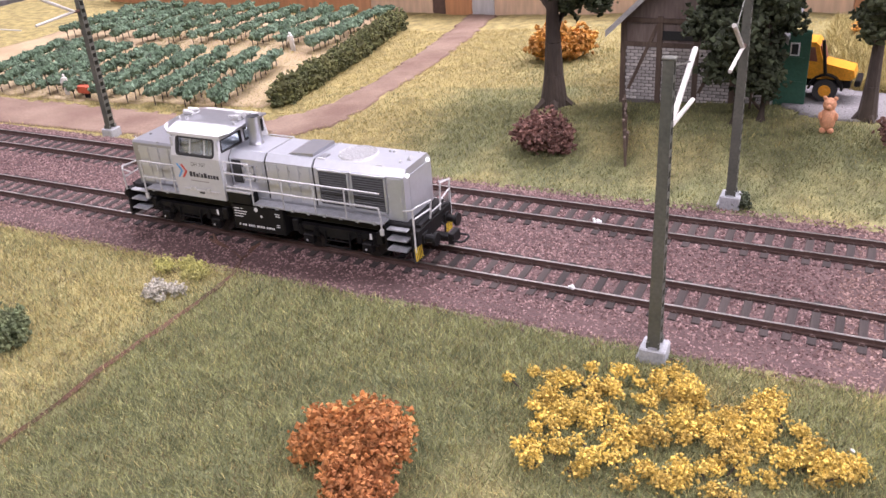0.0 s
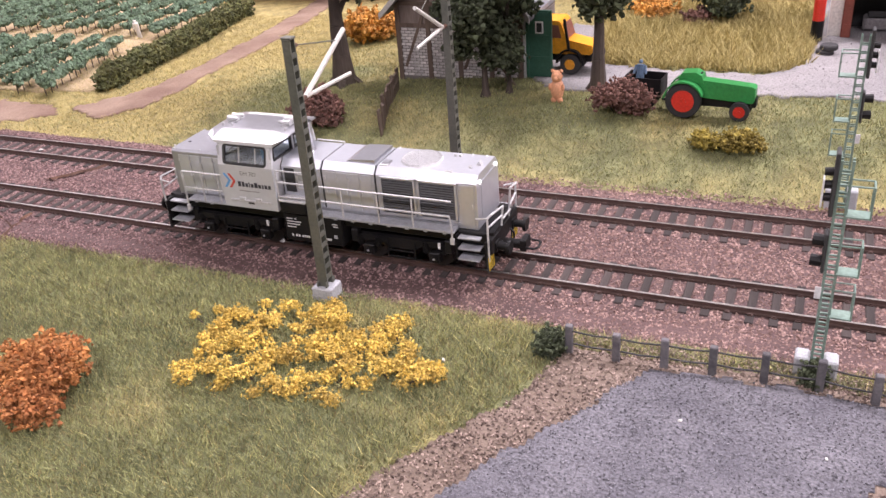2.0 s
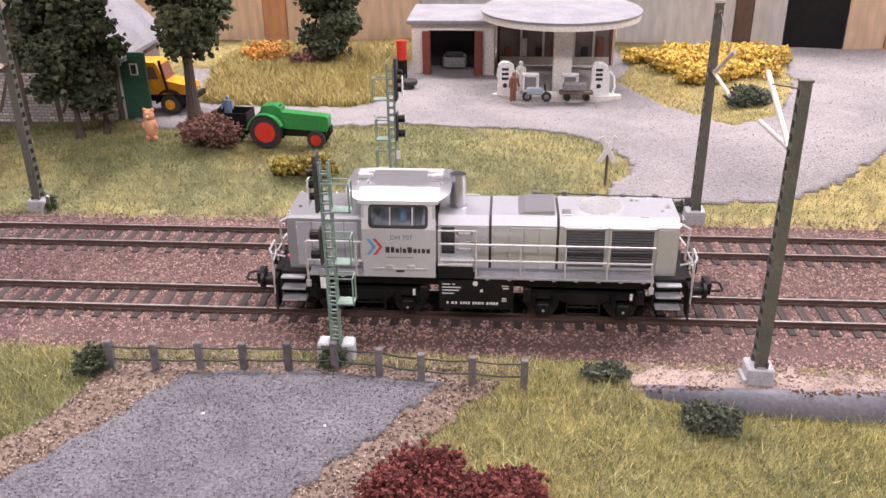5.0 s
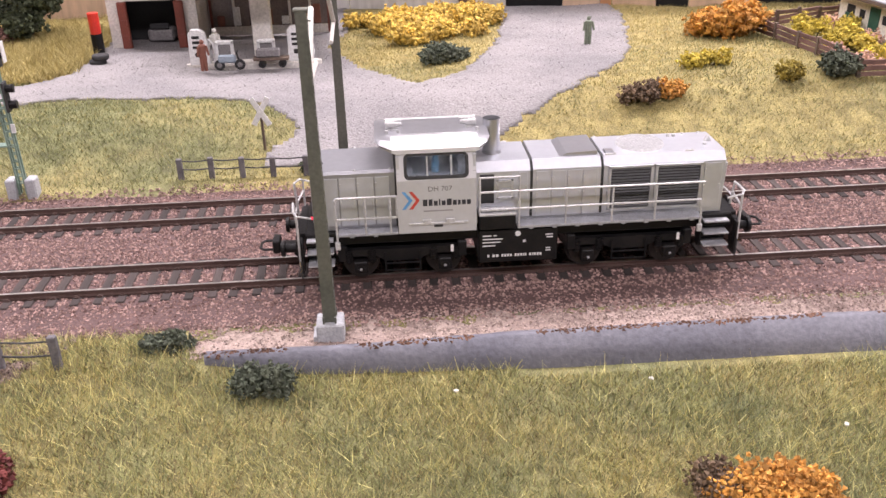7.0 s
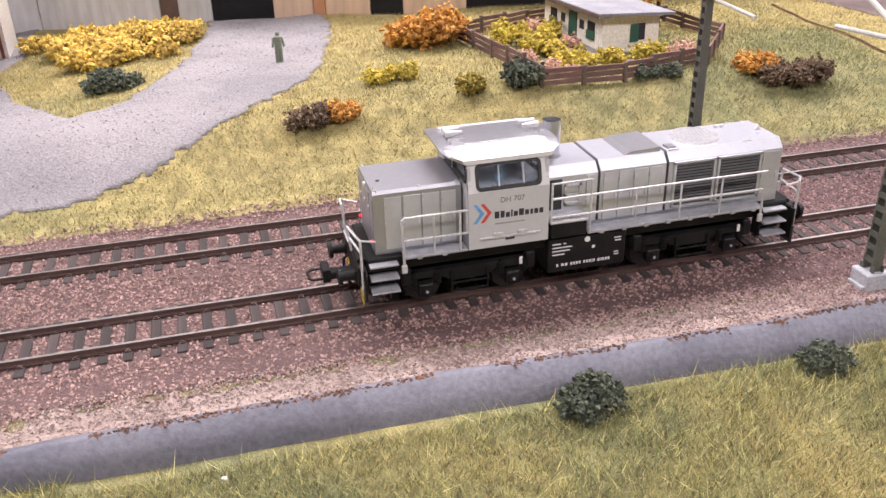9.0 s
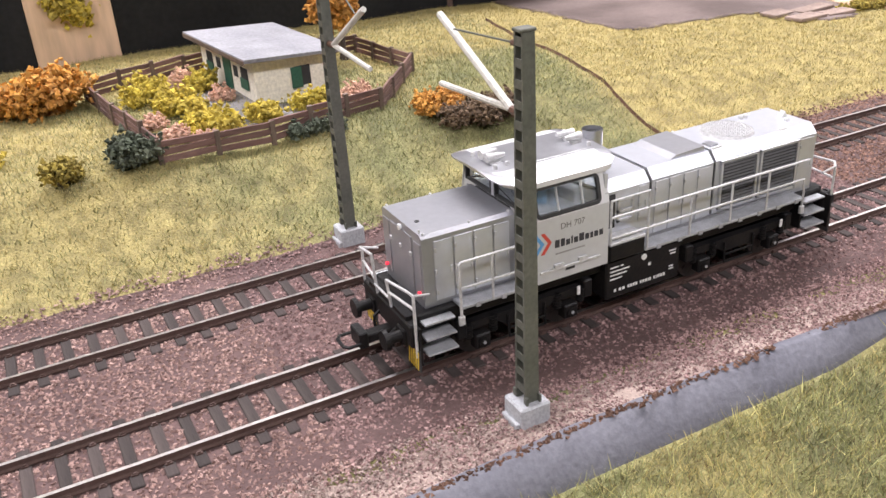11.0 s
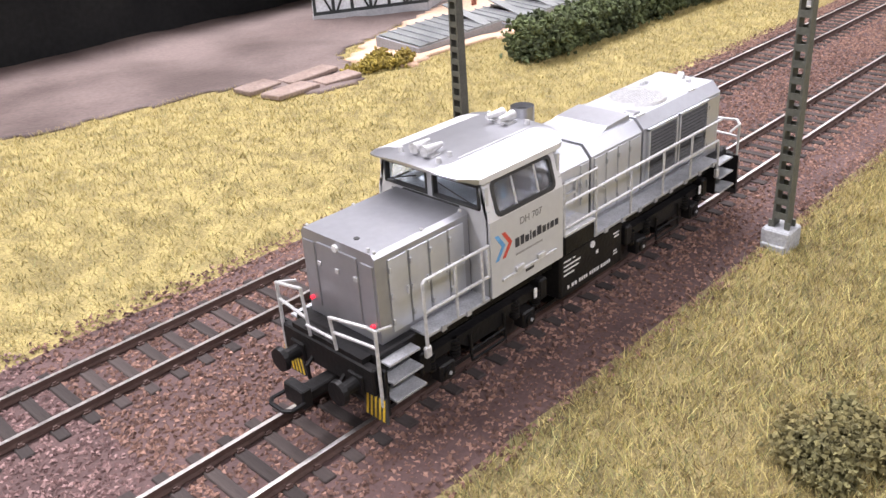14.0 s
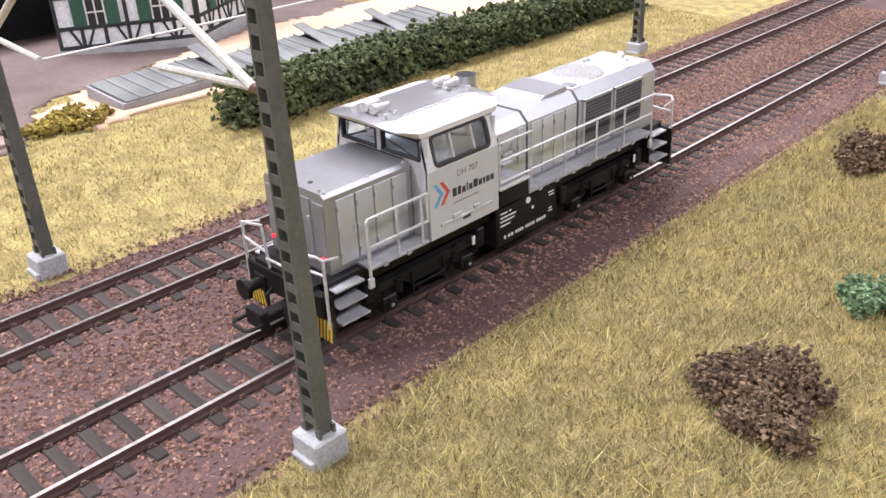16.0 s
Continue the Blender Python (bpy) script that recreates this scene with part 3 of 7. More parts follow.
def cab_side(s):
    """One side of the cab: a lower wall and a leaning upper wall with a wide window."""
    def y_at(z):
        return 18.0 if z < 38.6 else 18.0 - (z - 38.6) / 9.2 * 2.4

    bm = bm_new()

    def slab(x0, x1, z0, z1):
        a, b = s * y_at(z0), s * y_at(z1)
        q = [bm.verts.new(p) for p in ((x0, a, z0), (x1, a, z0), (x1, b, z1), (x0, b, z1), (x0, a - s, z0), (x1, a - s, z0), (x1, b - s, z1), (x0, b - s, z1))]
        for f in ((0, 1, 2, 3), (7, 6, 5, 4), (0, 4, 5, 1), (1, 5, 6, 2), (2, 6, 7, 3), (3, 7, 4, 0)):
            bm.faces.new([q[i] for i in f])

    slab(-26.0, 0.4, 19.6, 38.6)
    bmesh.ops.recalc_face_normals(bm, faces=bm.faces)
    wall = part("cab_side", bm, SILVER_CAB, loco)
    bm = bm_new()
    slab(-26.0, 0.4, 38.6, 39.4)
    slab(-26.0, -23.0, 39.4, 46.6)
    slab(-2.6, 0.4, 39.4, 46.6)
    slab(-26.0, 0.4, 46.6, 47.8)
    bmesh.ops.recalc_face_normals(bm, faces=bm.faces)
    part("window_surround", bm, UPPER, wall, "pale window surround")
    bm = bm_new()

    def loop(x0, x1, z0, z1, r, out):
        ring = []
        for cx, cz, a0 in ((x1 - r, z0 + r, -90), (x1 - r, z1 - r, 0), (x0 + r, z1 - r, 90), (x0 + r, z0 + r, 180)):
            for k in range(5):
                a = math.radians(a0 + 22.5 * k)
                z = cz + r * math.sin(a)
                ring.append(bm.verts.new((cx + r * math.cos(a), s * (y_at(z) + out), z)))
        return ring

    loops = [loop(-22.5, -3.1, 39.9, 46.5, 1.0, -0.6), loop(-22.5, -3.1, 39.9, 46.5, 1.0, 0.22), loop(-23.5, -2.1, 38.95, 47.3, 1.7, 0.22), loop(-23.5, -2.1, 38.95, 47.3, 1.7, -0.6)]
    for p, q in zip(loops, loops[1:] + loops[:1]):
        for k in range(20):
            bm.faces.new((p[k], p[(k + 1) % 20], q[(k + 1) % 20], q[k]))
    bmesh.ops.recalc_face_normals(bm, faces=bm.faces)
    part("window_frame", bm, SEAM, wall, "black rounded window rubber")
    for x in (-15.8, -7.8):
        part("mullion", rod(bm_new(), (x, s * (y_at(39.6) - 0.5), 39.6), (x, s * (y_at(46.8) - 0.5), 46.8), 0.3), RAILING, wall)
    bm = bm_new()
    a, b = s * (y_at(39.4) - 0.45), s * (y_at(46.6) - 0.45)
    bm.faces.new([bm.verts.new(p) for p in ((-23, a, 39.4), (-2.6, a, 39.4), (-2.6, b, 46.6), (-23, b, 46.6))])
    bmesh.ops.solidify(bm, geom=bm.faces[:], thickness=0.2)
    pane = part("window_pane", bm, PANE, wall)
    pane.visible_shadow = False
    # sill step, handle and joint line under the window
    bm = bm_new()
    box(bm, -22.5, -2.5, *sorted((s * 18, s * 18.5)), 22.6, 23.4, bevel=0.12)
    box(bm, -18, -15, *sorted((s * 18, s * 18.7)), 23.4, 24.6, bevel=0.12)
    box(bm, -10, -7, *sorted((s * 18, s * 18.7)), 23.4, 24.6, bevel=0.12)
    part("grab_sill", bm, RAILING, wall)
    part("step_hole", box(bm_new(), -14, -11, *sorted((s * 17.9, s * 18.15)), 21.6, 23.2, bevel=0.05), SEAM, wall)
    return wall


near_wall = cab_side(-1)
far_wall = cab_side(1)


def cab_end(x0, x1):
    """An end wall of the cab with two windows over the hood."""
    bm = bm_new()
    for y0, y1, z0, z1 in ((-17.4, 17.4, 19.6, 41.2), (-17, -15.6, 41.2, 46.6), (15.2, 16.6, 41.2, 46.6), (-0.9, 0.9, 41.2, 46.6), (-16, 16, 46.6, 47.8)):
        box(bm, x0, x1, y0, y1, z0, z1)
    wall = part("cab_end", bm, SILVER_CAB, loco)
    for y0, y1 in ((-15.2, -0.9), (0.9, 15.2)):
        pane = part("window_pane", box(bm_new(), (x0 + x1) / 2 - 0.1, (x0 + x1) / 2 + 0.1, y0, y1, 41.2, 46.6), PANE, wall)
        pane.visible_shadow = False
        bm = bm_new()
        y = (y0 + y1) / 2
        box(bm, x0 - 0.25, x1 + 0.25, y0, y1, 41.0, 41.5)
        box(bm, x0 - 0.25, x1 + 0.25, y0, y1, 46.3, 46.8)
        box(bm, x0 - 0.25, x1 + 0.25, y0, y0 + 0.5, 41.0, 46.8)
        box(bm, x0 - 0.25, x1 + 0.25, y1 - 0.5, y1, 41.0, 46.8)
        part("window_frame", bm, SEAM, wall)
    return wall


cab_end(-26.0, -25.0)
cab_end(-0.6, 0.35)
part("cab_floor", box(bm_new(), -25, -0.6, -17, 17, 36.5, 37.4), CABIN, loco)
bm = bm_new()
box(bm, -24.6, -20.5, -13, 13, 37.4, 41.0, bevel=0.3)
box(bm, -5, -1, -13, 13, 37.4, 41.0, bevel=0.3)
part("control_desk", bm, CABIN, loco)
bm = bm_new()
ball(bm, (-12.5, -9.5, 45.0), 1.15)
rod(bm, (-12.5, -9.5, 38.2), (-12.5, -9.5, 44.2), 1.5, 1.0, seg=10)
part("driver_figure", bm, DRIVER, loco, "small blue toy driver behind the window")

# cab roof: a shallow vault that rounds into the sides, with a visor at both ends
bm = bm_new()
layers = []
for x, wide, base, lip, top in ((-32.6, 0.62, 50.1, 0.3, 50.7), (-31.2, 0.84, 49.4, 0.5, 50.9), (-27.2, 1.0, 47.9, 1.2, 51.1), (-25.8, 1.0, 47.5, 1.5, 51.2), (0.4, 1.0, 47.5, 1.5, 51.2), (1.6, 1.0, 47.9, 1.2, 51.1), (4.4, 0.84, 49.4, 0.5, 50.9), (5.6, 0.62, 50.1, 0.3, 50.7)):
    half = [(16.5 * wide, base), (16.6 * wide, base + lip), (12.2 * wide, base + lip + (top - base - lip) * 0.72), (8.8 * wide, top), (2.5, top + 0.15)]
    layers.append([bm.verts.new((x, y, z)) for y, z in half + [(-y, z) for y, z in half[::-1]]])
bm.faces.new(layers[0])
bm.faces.new(layers[-1][::-1])
slopes = []
for a, b in zip(layers, layers[1:]):
    for i in range(10):
        f = bm.faces.new((a[i], a[(i + 1) % 10], b[(i + 1) % 10], b[i]))
        if i in (0, 1, 2, 6, 7, 8) and -27.3 < a[0].co.x < 1.5:
            slopes.append(f)
bmesh.ops.recalc_face_normals(bm, faces=bm.faces)
# slopes coloured paler for the ceiling light they reflect
for f in slopes:
    f.material_index = 1
cab_roof = part("cab_roof", bm, ROOFP, loco, "flat grey cab roof with broad pale sloping edges")
cab_roof.data.materials.append(UPPER)
for x, k in ((-26.5, 1), (-0.2, -1)):
    bm = bm_new()
    for y in (-2.0, 2.0):
        rod(bm, (x - 2.2 * k, y * 0.8, 52.7), (x + 3.2 * k, y, 53.0), 1.35, 0.6, seg=12)
        rod(bm, (x, y, 51.1), (x, y, 52.5), 0.4)
    box(bm, x - 1.6, x + 1.6, -3.4, 3.4, 51.1, 51.7)
    part("horn", bm, RAILING, cab_roof, "twin silver air horns")
for x, y in ((-28.5, -6), (-24.5, -5.5), (2.0, -6), (-28.5, 6), (2.0, 6)):
    part("roof_lamp", rod(bm_new(), (x, y, 50.6), (x, y, 52.3), 0.75, 0.5, seg=10), RAILING, cab_roof)
part("roof_pipe", rod(bm_new(), (-24, -7.8, 51.15), (0, -7.8, 51.15), 0.2), RAILING, cab_roof)
bm = bm_new()
wire(bm, [(-26.2, -13, 42.2), (-26.8, -6, 44.5), (-26.8, -3.5, 45.2)], 0.16)
wire(bm, [(-26.2, 13, 42.2), (-26.8, 6, 44.5), (-26.8, 3.5, 45.2)], 0.16)
part("wiper", bm, SEAM, loco)


# markings on the cab sides: a two-colour arrow and plain bars in place of the wordmark
def marks(s):
    y0, y1 = sorted((s * 18.0, s * 18.06))
    for k, m in ((0, LOGO_BLUE), (1, LOGO_RED)):
        x = -24.6 + k * 2.4
        d = 1 if s < 0 else -1
        xs = (x, x + 1.2, x + 3.6, x + 1.2, x, x + 2.3)
        zs = (34.8, 34.8, 31.6, 28.4, 28.4, 31.6)
        part("logo_arrow", prism(bm_new(), list(zip(xs, zs)), y0, y1, "y"), m, near_wall if s < 0 else far_wall)
    x = -17.6
    for w, h in ((1.5, 2.3), (1.3, 2.3), (1.3, 1.7), (0.5, 2.3), (1.3, 1.7), (1.6, 2.3), (1.3, 1.7), (0.9, 1.7), (1.3, 1.7), (1.3, 1.7)):
        part("wordmark_bar", box(bm_new(), x, x + w, y0, y1, 29.4, 29.4 + h), INK, near_wall if s < 0 else far_wall)
        x += w + 0.42
    bm = bm_new()
    box(bm, -17.4, -7.6, y0, y1, 27.3, 27.8)
    part("faint_line", bm, FAINT, near_wall if s < 0 else far_wall)
    text = bpy.data.curves.new("running_number", "FONT")
    text.body, text.size, text.extrude, text.align_x = "DH 707", 2.5 * M, 0.02 * M, "CENTER"
    text.materials.append(NUMBERINK)
    ob = new("running_number", text)
    ob.parent = near_wall if s < 0 else far_wall
    ob.matrix_basis = pose(-11.8 * M, s * 18.03 * M, 34.6 * M, 90, 0, 0 if s < 0 else 180)


for s in (-1, 1):
    marks(s)

# tank with white stencilled bars
tank = part("fuel_tank", box(bm_new(), 1.2, 28.8, -16.6, 16.6, 6.0, 18.6, bevel=0.5), BLACK, loco, "black fuel tank with white stencil bars")
for s in (-1, 1):
    y0, y1 = sorted((s * 16.6, s * 16.66))
    bm = bm_new()
    for x, w, z in ((2.6, 3, 16.2), (6.4, 1, 16.2), (2.6, 7, 14.9), (2.6, 6.2, 13.7), (2.6, 4.4, 12.4), (24.4, 2.6, 15.8), (24.8, 2.2, 14.8), (24.6, 1.6, 10.6), (24.6, 1.8, 9.7)):
        box(bm, x, x + w, y0, y1, z, z + 0.42)
    x = 4.2
    for w in (1.0, 0, 1.2, 1.2, 0, 0.9, 0.9, 0.9, 0.9, 0, 0.9, 0.9, 0.9, 0.5, 0.8, 0, 1.0, 0.5, 0.9, 0.9, 0.9):
        if w:
            box(bm, x, x + w * 0.75, y0, y1, 8.2, 9.2)
        x += (w or 0.6) + 0.08
    part("stencil_marking", bm, WHITE, tank)
    bm = bm_new()
    rod(bm, (14.8, s * 16.5, 16.9), (14.8, s * 16.9, 16.9), 0.95, seg=14)
    box(bm, 16.6, 17.6, y0, y1, 13.4, 14.4)
    part("filler_cap", bm, WHITE, tank)

# bogies, wheelsets
wheelsets = []
for cx in (-25.0, 54.5):
    bogie = part("bogie", box(bm_new(), cx - 22, cx + 22, -11.5, 11.5, 7.5, 12.5, bevel=0.6), BLACK, loco)
    for s in (-1, 1):
        bm = bm_new()
        yy = sorted((s * 12.2, s * 14.6))
        prism(bm, [(cx - 21, 10.2), (cx - 9, 10.2), (cx - 6, 8), (cx + 6, 8), (cx + 9, 10.2), (cx + 21, 10.2), (cx + 21, 12.6), (cx - 21, 12.6)], *yy, "y")
        part("side_frame", bm, BLACK, bogie)
        for d in (-14.6, 14.6):
            bm = bm_new()
            box(bm, cx + d - 2.4, cx + d + 2.4, *sorted((s * 12.5, s * 16)), 4.0, 8.6, bevel=0.4)
            rod(bm, (cx + d, s * 15.5, 6.2), (cx + d, s * 16.6, 6.2), 1.5, seg=12)
            part("axle_box", bm, BLACK, bogie)
            part("axle_cap", rod(bm_new(), (cx + d, s * 16.5, 6.2), (cx + d, s * 16.8, 6.2), 0.5, seg=8), TREAD, bogie)
            for e in (-4.0, 4.0):
                bm = bm_new()
                for z in range(5):
                    bmesh.ops.create_cone(bm, cap_ends=True, segments=10, radius1=1.35, radius2=1.35, depth=0.5, matrix=Matrix.Translation((cx + d + e, s * 14.4, 8.4 + z * 0.85)))
                rod(bm, (cx + d + e, s * 14.4, 7.5), (cx + d + e, s * 14.4, 12.6), 0.7)
                part("spring", bm, BLACK, bogie)
            bm = bm_new()
            box(bm, cx + d * 1.42 - 1.5, cx + d * 1.42 + 1.5, *sorted((s * 11.5, s * 15.6)), 8.8, 14.6, bevel=0.4)
            part("sand_box", bm, BLACK, bogie)
        bm = bm_new()
        wire(bm, [(cx - 6, s * 15, 11.5), (cx - 6, s * 15.4, 4.6), (cx + 6, s * 15.4, 4.6), (cx + 6, s * 15, 11.5)], 0.35)
        wire(bm, [(cx - 6, s * 15.4, 7.4), (cx + 6, s * 15.4, 7.4)], 0.35)
        part("brake_rigging", bm, BLACK, bogie)
        part("brake_tag", box(bm_new(), cx + 16.6, cx + 17.6, *sorted((s * 15.7, s * 16.0)), 11.0, 13.6), WHITE, bogie)
    for d in (-14.6, 14.6):
        bm = bm_new()
        for s in (-1, 1):
            rod(bm, (0, s * 7.6, 0), (0, s * 10.2, 0), 5.7, seg=28)
            rod(bm, (0, s * 6.9, 0), (0, s * 7.6, 0), 6.5, seg=28)
            for k in range(6):
                c, q = math.cos(k * math.pi / 3), math.sin(k * math.pi / 3)
                rod(bm, (3.4 * c, s * 10.2, 3.4 * q), (3.4 * c, s * 10.5, 3.4 * q), 0.7)
        rod(bm, (0, -11, 0), (0, 11, 0), 1.2)
        w = part("wheelset", bm, WHEELM, loco, "dark steel wheelset")
        wheelsets.append((w, cx + d))

# ends: buffer beams, buffers, couplers, steps, warning boards
for k, x, tip in ((-1, -58.6, -75.2), (1, 91.2, 107.5)):
    part("buffer_beam", box(bm_new(), *sorted((x, x + k * 2.4)), -15.5, 15.5, 10.8, 17.6, bevel=0.4), BLACK, loco)
    for s in (-1, 1):
        bm = bm_new()
        rod(bm, (x + k * 2, s * 10, 12.6), (x + k * 7.2, s * 10, 12.6), 1.7, 1.5, seg=14)
        rod(bm, (x + k * 7.0, s * 10, 12.6), (x + k * 8.2, s * 10, 12.6), 3.0, 2.8, seg=18)
        box(bm, *sorted((x + k * 2, x + k * 3)), s * 10 - 2.4, s * 10 + 2.4, 10.2, 15.0, bevel=0.3)
        part("buffer", bm, BLACK, loco)
        # stair between frame and headstock
        sx = -57.8 if k < 0 else 79.8
        steps = part("stair", box(bm_new(), sx + 0.0, sx + 9.8, *sorted((s * 12.0, s * 12.6)), 6.5, 18.6), BLACK, loco)
        for z, dy in ((17.2, 0), (12.9, 0.6), (8.6, 1.2)):
            bm = bm_new()
            box(bm, sx + 0.4, sx + 9.4, *sorted((s * 12.6, s * (17.0 + dy))), z, z + 0.6, bevel=0.08)
            part("tread", bm, TREAD, steps, "grey grated step tread")
        part("stair_cheek", box(bm_new(), *sorted((x + k * 0.2, x + k * 0.9)), *sorted((s * 12.4, s * 17.6)), 6.2, 17.4), BLACK, steps)
        if k > 0:
            part("stair_cheek", box(bm_new(), 79.0, 79.6, *sorted((s * 12.4, s * 16.8)), 8.5, 18.6), BLACK, steps)
        board = part("warning_board", box(bm_new(), *sorted((x + k * 0.9, x + k * 1.4)), *sorted((s * 10.6, s * 17.6)), 4.2, 10.8), SEAM, loco, "board with yellow and black stripes")
        for q in range(5):
            y = 10.8 + q * 1.3
            bm = bm_new()
            xx = sorted((x + k * 1.4, x + k * 1.5))
            prism(bm, [(s * y, 4.5), (s * (y + 0.65), 4.5), (s * (y + 1.5), 10.5), (s * (y + 0.85), 10.5)], *xx, "x")
            part("stripe", bm, YELLOWP, board)
    bm = bm_new()
    box(bm, *sorted((x, tip - k * 5)), -1.9, 1.9, 7.6, 10.2, bevel=0.3)
    box(bm, *sorted((tip - k * 7, tip - k * 4.4)), -3.4, 3.4, 7.4, 12.2, bevel=0.3)
    ring = [(tip - k * 4.6, -3.6, 9.4), (tip - k * 1.2, -3.6, 9.4), (tip, -2.2, 9.4), (tip, 2.2, 9.4), (tip - k * 1.2, 3.6, 9.4), (tip - k * 4.6, 3.6, 9.4)]
    wire(bm, ring, 0.5)
    part("coupler", bm, BLACK, loco, "black loop coupler")
    for y in (-5.5, 5.5):
        bm = wire(bm_new(), [(x + k * 2, y, 12.5), (x + k * 4, y, 11), (x + k * 4.2, y * 0.9, 8), (x + k * 3, y * 0.8, 6.4)], 0.5)
        part("brake_hose", bm, BLACK, loco)
    # platform at the end
    part("end_platform", box(bm_new(), *sorted((x + k * 2, -54.6 if k < 0 else 87.3)), -12, 12, 17.6, 18.8), BLACK, loco)
    # end railings: two bars that rise outwards, with posts
    xe = x + k * 1.4
    for s in (-1, 1):
        bm = bm_new()
        wire(bm, [(xe, s * 16.6, 8.6), (xe, s * 16.6, 27.2), (xe + k * 1.0, s * 15.2, 28.2), (xe + k * 2.0, s * 4.5, 30.8 if s > 0 else 27.0), (xe + k * 1.2, s * 4.5, 18.6)], 0.42)
        rail = part("end_railing", bm, RAILING, loco, "white tubular end railing")
        part("railing_bar", wire(bm_new(), [(xe, s * 16.6, 23.2), (xe + k * 1.6, s * 4.5, 23.2)], 0.38), RAILING, rail)
        part("railing_bar", wire(bm_new(), [(xe - k * 0.4, s * 16.6, 27.2), (x - k * 3.4, s * 16.0, 26.0)], 0.36), RAILING, rail)
    part("railing_bar", wire(bm_new(), [(xe + k * 1.8, -4.5, 21.6), (xe + k * 1.8, 4.5, 21.6)], 0.36), RAILING, loco)

# side railings
for s in (-1, 1):
    y = s * 17.5
    bm = bm_new()
    wire(bm, [(-46.8, y, 16.0), (-46.8, y, 32.6), (-46.2, y, 33.2), (-26.4, y, 33.2), (-26.4, y, 25.6), (-46.8, y, 25.6)], 0.42)
    for x in (-37, -28.6):
        rod(bm, (x, y, 20), (x, y, 33.2), 0.38)
    part("side_railing", bm, RAILING, loco)
    bm = bm_new()
    wire(bm, [(1.4, y, 33.0), (78.6, y, 33.0)], 0.42)
    wire(bm, [(1.4, y, 26.6), (77.6, y, 26.6)], 0.42)
    wire(bm, [(1.6, y, 25.2), (1.6, y, 38.2), (15.0, y, 38.2), (15.0, y, 20.0)], 0.36)
    for x in (31, 47, 62):
        rod(bm, (x, y, 20), (x, y, 33), 0.34)
    wire(bm, [(77.6, y, 26.6), (78.2, y, 22), (78.2, y, 15.5)], 0.38)
    part("side_railing", bm, RAILING, loco)
    for x in (-46.8, 78.2):
        part("railing_foot", box(bm_new(), x - 0.9, x + 0.9, y - 0.5, y + 0.5, 14.6, 17.4, bevel=0.2), RAILING, loco)

# ---- line-side things ----
MASTP = surface("mast_green_grey", (0.085, 0.09, 0.075), (0.12, 0.12, 0.10), 0.6, scale=80, fine=900, bump=0.2)
CONCRETE = surface("pale_concrete", (0.42, 0.43, 0.45), (0.36, 0.37, 0.39), 0.9, scale=120, fine=1200, bump=0.4)
INSUL = surface("cream_tube", (0.60, 0.585, 0.54), (0.52, 0.505, 0.47), 0.5, bump=0.05)
BROWNI = surface("brown_insulator", (0.10, 0.05, 0.035), (0.13, 0.07, 0.05), 0.4, bump=0)
SIGNALP = surface("signal_green_grey", (0.16, 0.24, 0.20), (0.20, 0.28, 0.24), 0.6, scale=80, bump=0.1)
POSTW = surface("weathered_post", (0.10, 0.095, 0.105), (0.16, 0.15, 0.155), 0.85, scale=200, fine=1200, bump=0.4, rand=0.2)
PLASTER = surface("grey_wall_plaster", (0.105, 0.105, 0.13), (0.15, 0.15, 0.175), 0.7, scale=25, fine=600, bump=0.5)
SOILCUT = surface("cut_soil", (0.075, 0.04, 0.028), (0.17, 0.09, 0.06), 0.95, scale=60, bump=0.6)


def rest(x, y):
    return bumpy_z(x, y)


